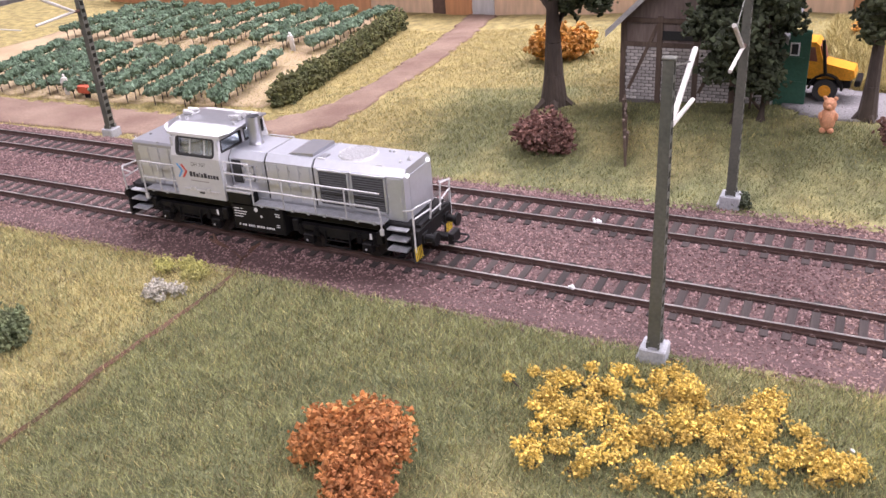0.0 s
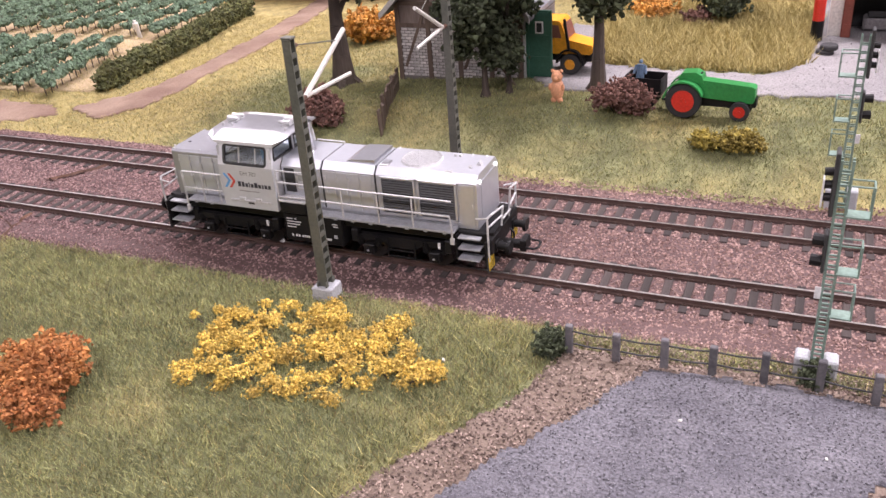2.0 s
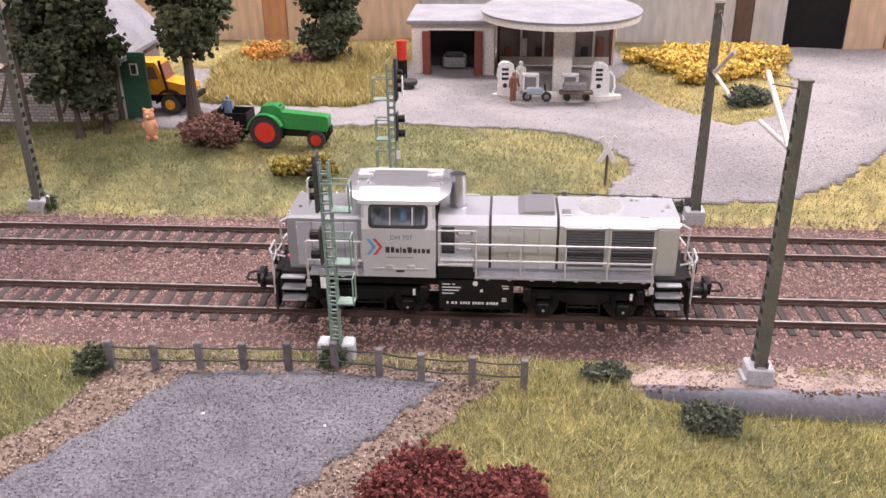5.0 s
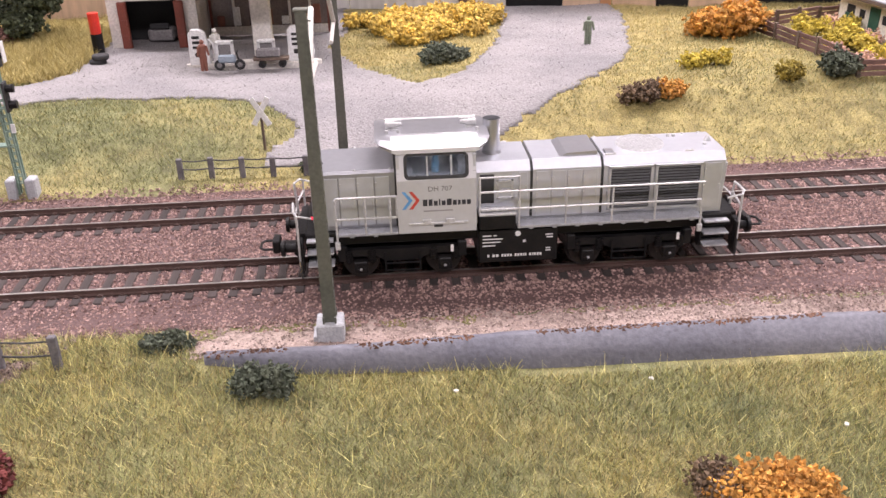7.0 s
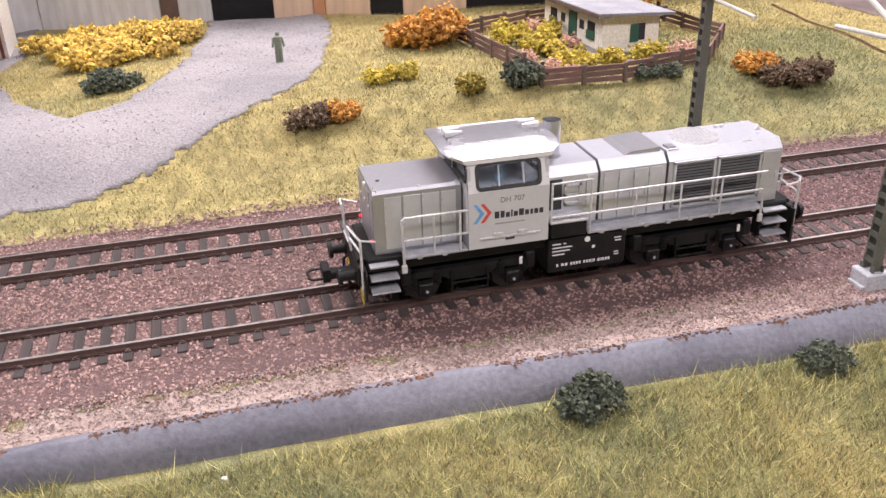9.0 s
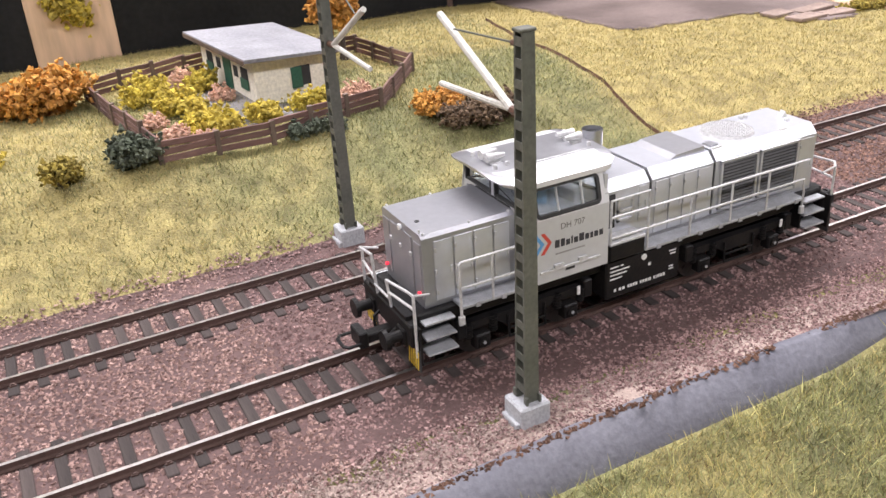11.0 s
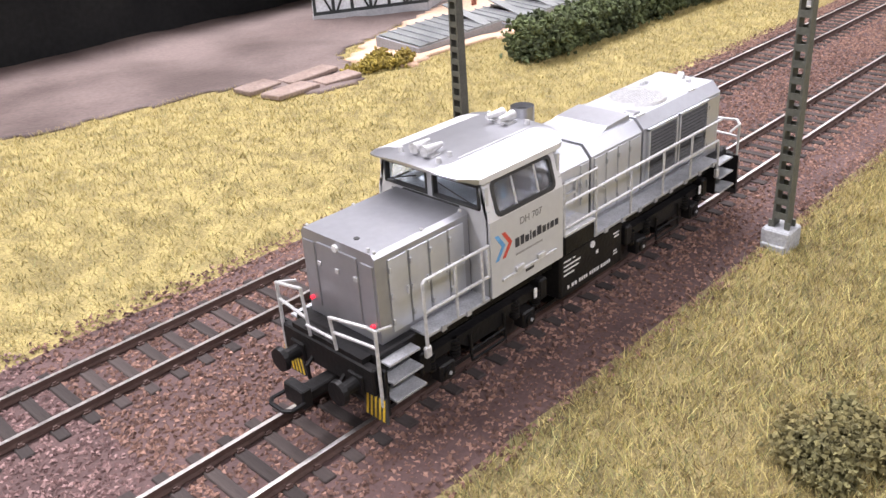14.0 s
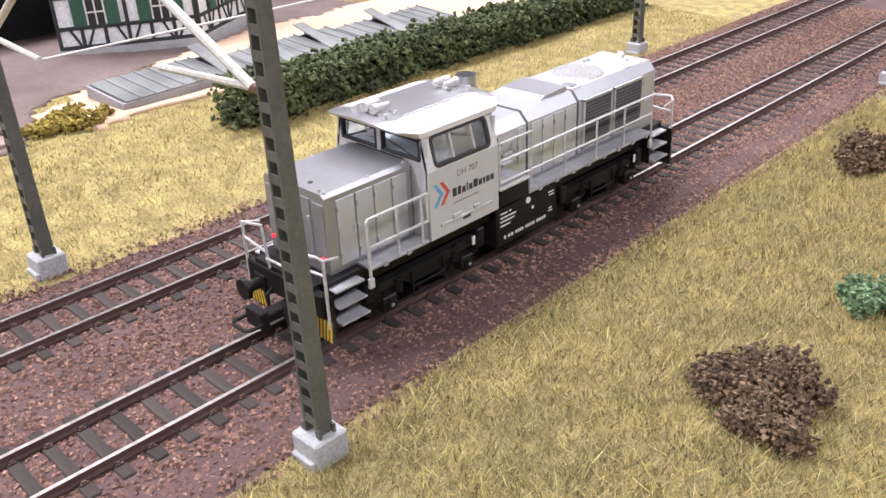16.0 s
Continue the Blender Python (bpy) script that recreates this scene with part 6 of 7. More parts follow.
def shed():
    z = ground_z(-30, 210)
    ob = thing("brick_shed", "old timber-framed shed with a pale brick base and grey roof", "shed", -30, 200, z)
    wall = boxed("wall", ob, MORTAR, -41, 41, 0, 1.5, -4, 32)
    boxed("wall", ob, BRICK, 39.5, 41, 1.6, 68, -4, 32)
    boxed("wall", ob, BRICK, -41, -39.5, 1.6, 68, -4, 32)
    part("gable", prism(bm_new(), [(-41, 32), (41, 32), (41, 46), (0, 84), (-41, 46)], 0.2, 1.4, "y"), BOARDS, ob)
    for x in (39.6, -40.9):
        boxed("side_boarding", ob, BOARDS, x, x + 1.3, 1.6, 68, 32, 46)
    for x in (-41, -20.5, 0, 20.5, 39):
        boxed("timber_post", ob, TIMBER, x - 1, x + 2, -0.9, 0.1, -3, 48)
    for zz in (31, 44.5):
        boxed("timber_rail", ob, TIMBER, -41, 41, -0.8, 0.15, zz, zz + 2.4)
    for x0, x1 in ((-38, -22), (22, 38), (2, 18)):
        part("timber_brace", prism(bm_new(), [(x0, 6), (x0 + 2, 6), (x1 + 2, 44), (x1, 44)], -0.7, 0.1, "y"), TIMBER, ob)
    boxed("window_slot", ob, DARKIN, -20, 3, -0.35, 0.1, 35, 40)
    for s in (-1, 1):
        part("roof_slope", prism(bm_new(), [(s * 48, 38.5), (s * 48, 41), (0, 88), (0, 85.4)], -9, 72, "y"), ROOFT, ob)
        part("verge_board", prism(bm_new(), [(s * 48.4, 37.5), (s * 48.4, 41.4), (0, 88.6), (0, 84.8)], -10, -9.05, "y"), RAILING, ob)
    leaf = boxed("green_door", ob, GREEND, 42.5, 58.5, 1.5, 2.7, 0.5, 43, bevel=0.2, label="dark green door standing open")
    for zz in (1.5, 14, 27, 40):
        boxed("door_rail", leaf, GREEND, 42.8, 58.2, 1.0, 1.5, zz, zz + 1.6)
    for x in (42.6, 56.6):
        boxed("door_rail", leaf, GREEND, x, x + 1.8, 0.95, 1.48, 1, 42.6)
    boxed("door_window_frame", leaf, WHITE, 48.6, 53.4, 0.8, 1.5, 29.5, 36.5)
    boxed("door_window", leaf, DARKIN, 49.4, 52.6, 0.6, 0.9, 30.3, 35.7)
    boxed("door_frame", ob, RAILING, 41.2, 42.4, 0.5, 2.6, -1, 47)
    part("prop", rod(bm_new(), (26, -3, 12), (44, -16, -1.5), 0.8), TIMBER, ob)
    part("prop", rod(bm_new(), (32, -3, 14), (32, -9, -1.5), 0.7), TIMBER, ob)

    return wall


brick_wall = shed()

ob = thing("board_fence", "short weathered dark brown board fence beside the shed", "fence")
for k in range(13):
    x, y = -63 + 17 * k / 12, 176 - 58 * k / 12
    z = bumpy_z(x, y)
    h = 13 + random.uniform(-1.5, 1.5)
    part("board", box(bm_new(), -0.6, 0.6, -2.2, 2.2, -2, h, bevel=0.15, m=Matrix.Translation((x, y, z)) @ pose(0, 0, 0, random.uniform(-4, 4), random.uniform(-5, 5), 14)), TIMBER, ob)
part("fence_rail", rod(bm_new(), (-62, 176, bumpy_z(-62, 176) + 8), (-47, 119, bumpy_z(-47, 119) + 8), 0.7), TIMBER, ob)


def wheel(parent, x, y, r, w, hub, mat=None):
    """A wheel that rests on the ground: tyre, rim."""
    bm = bm_new()
    rod(bm, (x, y - w / 2, r), (x, y + w / 2, r), r, seg=28)
    rod(bm, (x, y - w * 0.4, r), (x, y + w * 0.4, r), r * 1.04, seg=28)
    tyre = part("tyre", bm, RUBBER, parent)
    bm = bm_new()
    rod(bm, (x, y - w / 2 - 0.25, r), (x, y + w / 2 + 0.25, r), r * hub, seg=20)
    rim = part("rim", bm, mat or REDP, tyre)
    part("hub", rod(bm_new(), (x, y - w / 2 - 0.8, r), (x, y - w / 2, r), r * 0.2, seg=10), mat or REDP, tyre)


def tractor():
    ob = thing("tractor", "bright green toy tractor with red wheels on the meadow edge", "tractor", 126, 151, ground_z(126, 149) + 0.6, -4)
    for y in (-5.5, 6.5):
        wheel(ob, -12, y, 8.6, 4.0, 0.66)
        wheel(ob, 15.5, y * 0.85, 4.7, 2.6, 0.62)
    body = part("bonnet", prism(bm_new(), [(-6, 10), (21, 8.5), (22, 10), (22, 16.2), (20.5, 17), (-6, 19)], -3.0, 3.8, "y"), GREENP, ob)
    part("chassis", box(bm_new(), -15, 20, -1.8, 2.6, 5.0, 10.5, bevel=0.6), BLACK, ob)
    part("grille", box(bm_new(), 21.2, 22.8, -2.4, 3.2, 6.6, 11), BLACK, ob)
    for y in (-5.8, 6.6):
        bm = bm_new()
        arc = [(-12 + 10.2 * math.cos(a), 8.6 + 10.2 * math.sin(a)) for a in [math.radians(20 + 14 * k) for k in range(12)]]
        inner = [(-12 + 9.5 * math.cos(a), 8.6 + 9.5 * math.sin(a)) for a in [math.radians(20 + 14 * k) for k in range(12)]][::-1]
        prism(bm, arc + inner, y - 2.4, y + 2.4, "y")
        part("mudguard", bm, GREENP, ob)
    part("seat", box(bm_new(), -14, -8.5, -2, 2.8, 15, 20.5, bevel=0.8), GREENP, ob)
    part("cowl", prism(bm_new(), [(-16, 17), (-3, 17), (-4, 21), (-7, 22.6), (-14, 22)], -3.6, 4.4, "y"), GREENP, ob)
    part("steering_column", rod(bm_new(), (-3.5, 0.4, 16), (-6, 0.4, 20.6), 0.5), BLACK, ob)
    part("steering_wheel", rod(bm_new(), (-6, 0.4, 20.6), (-6.3, 0.4, 21.1), 2.2, seg=14), BLACK, ob)
    part("front_axle", box(bm_new(), 14.5, 16.5, -6, 6.6, 4, 5.4), BLACK, ob)
    part("drawbar", rod(bm_new(), (-14, 0.4, 6), (-25, 4, 5), 0.7), BLACK, ob)


tractor()


def figure(label, x, y, mat, z=None, h=19.0, lean=0, arms=True, turn=0):
    """A toy figure as one plain shape."""
    bm = bm_new()
    for s in (-1, 1):
        rod(bm, (s * 1.1, 0, 0), (s * 0.9, 0, h * 0.48), 1.0, 1.3, seg=8)
        if arms:
            rod(bm, (s * 2.2, 0, h * 0.78), (s * 3.2, -1.4, h * 0.5), 0.85, 0.65, seg=7)
    rod(bm, (0, 0, h * 0.44), (0, 0, h * 0.82), 1.9, 2.2, seg=10)
    ball(bm, (0, 0, h * 0.92), h * 0.075, sub=2)
    ob = part("toy_figure", bm, mat)
    ob.matrix_basis = pose(x * M, y * M, (bumpy_z(x, y) + 0.6 if z is None else z) * M, lean, 0, turn)
    return tagged(ob, label, "figure")


# farm cart with a seated toy figure
cart = thing("farm_cart", "black wooden farm cart behind the tractor", "cart", 92, 163, ground_z(92, 160) + 0.6, -6)
for y in (-5.5, 5.5):
    wheel(cart, 2, y, 4.6, 2.0, 0.5, BLACK)
part("bed", box(bm_new(), -11, 9, -6.5, 6.5, 6.6, 7.8), TIMBER, cart)
for a in ((-11, 9, -6.8, -6.0, 7.8, 16), (-11, 9, 6.0, 6.8, 7.8, 16), (8.4, 9.2, -6, 6, 7.8, 16), (-11, -10.2, -6, 6, 7.8, 16)):
    part("board", box(bm_new(), *a, bevel=0.1), BLACK, cart)
figure("blue-clad toy figure sitting in the farm cart", 88, 163, FIG_BLUE, ground_z(88, 160) + 9.5, 15, -8)

# upright pale orange animal figure on the yard edge
bm = bm_new()
ball(bm, (0, 0, 7), 4.6, (0.85, 0.85, 1.45))
ball(bm, (0, -0.6, 14.4), 3.4, (0.95, 0.95, 1.05))
for s in (-1, 1):
    ball(bm, (s * 2.4, -0.2, 17.4), 1.1)
    ball(bm, (s * 3.6, -1.6, 8.6), 1.3, (0.8, 0.8, 1.7))
    ball(bm, (s * 1.8, -1.2, 1.2), 1.7)
ball(bm, (0, -3.4, 13.8), 1.3)
ob = part("animal_statue", bm, FIG_SKIN)
ob.matrix_basis = pose(43 * M, 162 * M, (bumpy_z(43, 162) + 0.5) * M)
tagged(ob, "upright pale orange toy animal beside the yard", "figurine")


def truck():
    ob = thing("orange_truck", "orange short-bonnet toy truck parked behind the green door", "truck", 30, 217, ground_z(30, 217) + 1.0, -3)
    for y in (-7, 7):
        wheel(ob, 8, y, 6.0, 4.2, 0.52, ORANGEP)
        wheel(ob, -18, y, 6.6, 4.2, 0.52, ORANGEP)
    part("chassis", box(bm_new(), -26, 20, -5, 5, 7, 11, bevel=0.4), BLACK, ob)
    part("cab", prism(bm_new(), [(-14, 12), (6, 12), (6, 20), (2.6, 30), (1, 31.6), (-12, 31.6), (-14, 30)], -8.2, 8.2, "y"), ORANGEP, ob)
    for s in (-1, 1):
        part("side_window", prism(bm_new(), [(-11, 21.5), (2.6, 21.5), (0.8, 29), (-11, 29)], *sorted((s * 8.2, s * 8.5)), "y"), FIG_BROWN, ob)
    part("windscreen", prism(bm_new(), [(5.4, 21.2), (6.2, 21.2), (3.6, 29.6), (3.0, 29.4)], -6.8, 6.8, "y"), FIG_BROWN, ob)
    part("bonnet", prism(bm_new(), [(6, 12), (20, 12), (22, 14), (21, 17.5), (6, 20.5)], -7.4, 7.4, "y"), ORANGEP, ob)
    for s in (-1, 1):
        bm = bm_new()
        arc = [(8 + 8.8 * math.cos(a), 6.6 + 8.8 * math.sin(a)) for a in [math.radians(18 * k) for k in range(11)]]
        inner = [(8 + 7.6 * math.cos(a), 6.6 + 7.6 * math.sin(a)) for a in [math.radians(18 * k) for k in range(11)]][::-1]
        prism(bm, arc + inner, *sorted((s * 5, s * 9.6)), "y")
        part("mudguard", bm, BLACK, ob)
    part("exhaust", rod(bm_new(), (7.5, -8.6, 14), (4.6, -8.8, 33), 0.9), BLACK, ob)
    part("bumper", box(bm_new(), 22, 25, -8, 8, 9, 12.5, bevel=0.5), BLACK, ob)
    part("load_bed", box(bm_new(), -27, -15, -8, 8, 12, 26, bevel=0.5), ORANGEP, ob)


truck()


def station():
    z = 12.4
    ob = thing("filling_station", "white filling station with red-brown garage doors and a rounded canopy", "filling station", 0, 0, z)
    for a in ((177, 188.5, 303, 306, -2, 36), (222, 234, 303, 306, -2, 36), (188.5, 222, 303, 306, 31.5, 36), (177, 180, 306, 360, -2, 36), (231, 234, 306, 360, -2, 36)):
        boxed("garage_wall", ob, WHITEW, *a)
    boxed("garage_roof", ob, ROOFT, 174, 237, 299, 362, 36.2, 39, bevel=0.4)
    # nearly black back wall carries the garage's inner shade in its colour
    boxed("garage_interior", ob, DARKIN, 181, 230, 330, 331, 0, 35)
    car = boxed("parked_car", None, GRAVEL, 197, 214, 316, 329, z + 2, z + 10, bevel=1.2)
    tagged(car, "grey toy car inside the dark garage", "car")
    part("windscreen", box(bm_new(), 199, 212, 315.6, 318, z + 10.2, z + 14, bevel=0.8), DARKIN, car)
    for x0, x1 in ((184.5, 190), (220.5, 226)):
        leaf = boxed("garage_door", ob, REDBROWN, x0, x1, 299.5, 302.6, 0.3, 31.2, bevel=0.2, label="red-brown folding garage door, open")
        for k in range(3):
            boxed("door_panel", leaf, REDBROWN, x0 + 0.7, x1 - 0.7, 299.0, 299.5, 2 + 10 * k, 10 + 10 * k)
    for a in ((236, 318, 336, 338, 0, 6), (236, 318, 336, 338, 30, 42)):
        boxed("kiosk_wall", ob, WHITEW, *a)
    boxed("kiosk_glass", ob, SHOPGLASS, 237, 317, 337, 337.6, 6, 30)
    for x in (236, 252, 268, 290, 304, 316.5):
        boxed("kiosk_frame", ob, REDBROWN if x < 240 or x > 315 else WHITEW, x, x + 1.6, 335.4, 336.9, 0.5, 31)
    boxed("kiosk_side", ob, WHITEW, 317.6, 320, 338, 372, 0, 42)
    boxed("kiosk_side", ob, WHITEW, 235, 237, 338, 372, 0, 42)
    rng2 = random.Random(8)
    for k in range(7):
        x = 241 + k * 11
        boxed("shop_display", ob, (FIG_BROWN, WHITE, DARKIN)[k % 3], x, x + 5, 334.0, 335.2, 7, 12 + rng2.uniform(0, 8), bevel=0.4)
    bm = bm_new()
    ring = [(278 + 52 * math.cos(a), 292 + 52 * math.sin(a) * (0.95 if math.sin(a) < 0 else 1.2)) for a in [math.tau * k / 40 for k in range(40)]]
    prism(bm, ring, 43, 47, "z")
    part("canopy", bm, WHITEW, ob, "broad rounded pale canopy")
    bm = bm_new()
    prism(bm, [(278 + (x - 278) * 1.02, 292 + (y - 292) * 1.02) for x, y in ring], 47.05, 48.2, "z")
    part("canopy_rim", bm, ROOFT, ob)
    boxed("pillar", ob, WHITEW, 273, 285, 268, 276, -1, 43, bevel=0.6)
    bm = bm_new()
    prism(bm, [(275 + 41 * math.cos(a), 250 + 7.5 * math.sin(a)) for a in [math.tau * k / 32 for k in range(32)]], -1.5, 2.2, "z")
    part("pump_island", bm, WHITEW, ob, "pale oval kerb island under the pumps")
    return z


sz = station()


def pump(x, y, tall):
    ob = thing("fuel_pump", "white rounded fuel pump on the island" if tall else "low white framed pump cabinet", "fuel pump", x, y, sz + 2.2, group="fuel pumps")
    if tall:
        part("body", prism(bm_new(), [(-6, 0), (6, 0), (5.6, 12), (4.2, 18.4), (1, 20.6), (-3.5, 20.6), (-5.4, 18.6)], -2.6, 2.6, "y"), WHITE, ob)
        for k in range(3):
            boxed("dial", ob, DARKIN, -3.2, 1.2, -2.9, -2.62, 15.6 - 3 * k, 17.2 - 3 * k)
        part("emblem", rod(bm_new(), (-1, -2.9, 6), (-1, -2.6, 6), 1.5, seg=12), DARKIN, ob)
        part("hose", wire(bm_new(), [(5.4, 0, 15), (8.4, 0, 12), (9.4, 0, 5), (8.2, 0, 0.5)], 0.7), WHITE, ob)
    else:
        for a in ((-5.4, -3.6, -2, 2, 0, 13), (3.6, 5.4, -2, 2, 0, 13), (-5.4, 5.4, -2, 2, 11.2, 13.4), (-5.4, 5.4, -2, 2, 0, 3)):
            part("frame", box(bm_new(), *a, bevel=0.5), WHITE, ob)
        boxed("panel", ob, GRAVEL, -3.6, 3.6, -1, 1, 3, 11.2)


for x, tall in ((302, True), (283, False), (258, False), (243, True)):
    pump(x, 250, tall)
figure("toy figure in a red-brown coat before the pumps", 247, 237, FIG_BROWN, sz + 1.2, 19, 6, turn=20)
figure("toy figure in a white shirt beside the pumps", 252, 256, FIG_WHITE, sz + 2.2, 20)
figure("white-clad toy figure beside the pumps", 240, 256, FIG_WHITE, sz + 2.2, 19)
moto = thing("moped", "grey-blue toy moped parked before the pumps", "moped", 262, 238, sz + 0.8)
for x in (-6, 6):
    wheel(moto, x, 0, 3.0, 1.2, 0.5, GRAVEL)
part("body", box(bm_new(), -6.5, 4, -1.4, 1.4, 4.2, 9, bevel=0.9), surface("moped_blue", (0.30, 0.36, 0.42), (0.24, 0.29, 0.35), 0.5, bump=0.1), moto)
part("handlebar", rod(bm_new(), (5, -2.6, 10.5), (5, 2.6, 10.5), 0.45), BLACK, moto)
part("fork", rod(bm_new(), (6, 0, 3), (4.6, 0, 10.6), 0.5), BLACK, moto)
trol = thing("hand_trolley", "dark flat hand trolley before the pumps", "trolley", 288, 240, sz + 0.8)
for x in (-7, 5):
    wheel(trol, x, 0, 2.2, 3.0, 0.5, BLACK)
part("deck", box(bm_new(), -12, 9, -3, 3, 4.6, 6.4, bevel=0.3), TIMBER, trol)
part("load", box(bm_new(), -10, 4, -2.4, 2.4, 6.4, 11.5, bevel=0.8), GRAVEL, trol)
col = thing("oil_cabinet", "red and black upright oil cabinet beside the garage", "cabinet", 171, 292, 12.4)
part("base", rod(bm_new(), (0, 0, 0), (0, 0, 14), 3.6, seg=16), BLACK, col)
part("top", rod(bm_new(), (0, 0, 14), (0, 0, 27), 3.4, seg=16), REDP, col)
tyres = thing("tyre_stack", "small stack of black tyres beside the garage", "tyres", 177, 266, 12.6)
for k in range(2):
    bm = bm_new()
    bmesh.ops.create_cone(bm, cap_ends=True, segments=20, radius1=5.2, radius2=5.2, depth=3.0, matrix=Matrix.Translation((k * 2.0, 0, 1.7 + 3.1 * k)))
    bmesh.ops.bevel(bm, geom=bm.edges[:], offset=0.6, segments=1, affect="EDGES")
    part("tyre", bm, RUBBER, tyres)

sign = thing("crossing_sign", "white crossing sign on a brown post", "road sign", 294, 118, bumpy_z(294, 118))
part("post", rod(bm_new(), (0, 0, -2), (0, 0, 22), 0.7), TIMBER, sign)
for s in (-1, 1):
    part("board", box(bm_new(), -1.3, 1.3, -0.35 + 0.5 * s, 0.15 + 0.5 * s, -7.6, 7.6, bevel=0.1, m=pose(0, -1.2, 19.5, 0, 30 * s, 0)), WHITE, sign, "white cross board")
figure("small toy figure walking on the grey road", 478, 238, FIG_GREEN, bumpy_z(478, 238) + 1, 17)
figure("white and blue toy figure among the vines", -388, 318, FIG_WHITE, None, 17, 10)
figure("white toy figure at the vineyard edge", -500, 172, FIG_WHITE, None, 16)
ob = thing("red_handcart", "small red handcart at the vineyard edge", "handcart", -474, 168, bumpy_z(-474, 168))
part("tray", prism(bm_new(), [(-6, 5), (5, 5), (7, 10), (-8, 10)], -3, 3, "y"), surface("handcart_red", (0.5, 0.1, 0.05), (0.45, 0.08, 0.04), 0.5), ob)
wheel(ob, 0, 0, 2.6, 1.2, 0.5, BLACK)

# white blobs on the rails
for x, y in ((-33, -8.8), (-40, 50)):
    bm = bm_new()
    for k in range(5):
        ball(bm, (random.uniform(-1.6, 1.6), random.uniform(-0.9, 0.9), random.uniform(-0.4, 0.8)), random.uniform(0.6, 1.0), sub=1)
    ob = part("white_rail_blob", bm, WHITE)
    ob.matrix_basis = pose(x * M, y * M, 0.3 * M)
    tagged(ob, "small white lump on a rail", "filler")


# ---- garden with the small white house ----
def plank_fence(pts, label, h, boards=3):
    ob = thing("garden_fence", label, "fence")
    for (x0, y0), (x1, y1) in zip(pts, pts[1:]):
        n = max(2, int(math.hypot(x1 - x0, y1 - y0) / 17))
        for k in range(n):
            a = (x0 + (x1 - x0) * k / n, y0 + (y1 - y0) * k / n)
            b = (x0 + (x1 - x0) * (k + 1) / n, y0 + (y1 - y0) * (k + 1) / n)
            za, zb = bumpy_z(*a), bumpy_z(*b)
            part("post", box(bm_new(), a[0] - 1, a[0] + 1, a[1] - 1, a[1] + 1, za - 2, za + h + 0.8), TIMBER, ob)
            ang = math.degrees(math.atan2(b[1] - a[1], b[0] - a[0]))
            for q in range(boards):
                ln = math.hypot(b[0] - a[0], b[1] - a[1]) / 2 + 0.5
                m = Matrix.Translation(((a[0] + b[0]) / 2, (a[1] + b[1]) / 2, (za + zb) / 2 + 0.8 + q * h / boards)) @ pose(0, 0, 0, 0, random.uniform(-2, 2), ang)
                part("board", box(bm_new(), -ln, ln, -0.5, 0.5, 0, h / boards - 0.7, bevel=0.1, m=m), FENCEW, ob)


FENCEW = surface("red_brown_fence", (0.12, 0.065, 0.055), (0.17, 0.10, 0.085), 0.9, scale=100, fine=900, bump=0.5, rand=0.3, stretch=(0.2, 1, 1))
plank_fence([(595, 137), (640, 138), (694, 152), (735, 205), (728, 262), (650, 268), (582, 240), (587, 190), (595, 137)], "dark red-brown plank fence round the garden", 9)
sheet("garden_path", [(610, 150), (690, 165), (690, 182), (652, 182), (640, 240), (620, 240), (628, 190)], 0.8, 3, GRAVEL, "grey gravel garden path", "path")


def small_house():
    z = bumpy_z(665, 215)
    ob = thing("garden_house", "small cream-white house with a flat grey sloping roof and green shutters", "house", 648, 184, z, 6)
    boxed("wall", ob, CREAM, 0, 36, 0, 2, -4, 20)
    boxed("wall", ob, CREAM, 0, 2, 2.1, 68, -4, 21)
    boxed("wall", ob, CREAM, 34, 36, 2.1, 68, -4, 19)
    boxed("wall", ob, CREAM, 2.1, 33.9, 66, 68, -4, 20)
    part("roof", prism(bm_new(), [(-6, 22.2), (42, 19.2), (42, 20.6), (-6, 23.8)], -6, 73, "y"), ROOFT, ob)
    win = boxed("window", ob, DARKIN, 19, 27, -0.2, 0.2, 6, 15)
    boxed("shutter", win, GREEND, 17.4, 22.5, -0.8, -0.25, 5.4, 15)
    for y in (8, 52):
        win = boxed("window", ob, DARKIN, -0.25, 0.1, y, y + 8, 8, 16)
        boxed("shutter", win, GREEND, -0.8, -0.3, y - 0.4, y + 8.4, 6.2, 11)
    boxed("door", ob, GREEND, -0.6, 0.1, 28, 37, 0, 18, label="tall dark green door")
    for y in (20, 42):
        boxed("window", ob, DARKIN, -0.25, 0.1, y, y + 5, 10, 15)
    boxed("eaves_board", ob, TIMBER, -6.4, -6.05, -6, 73, 21.2, 23.2)


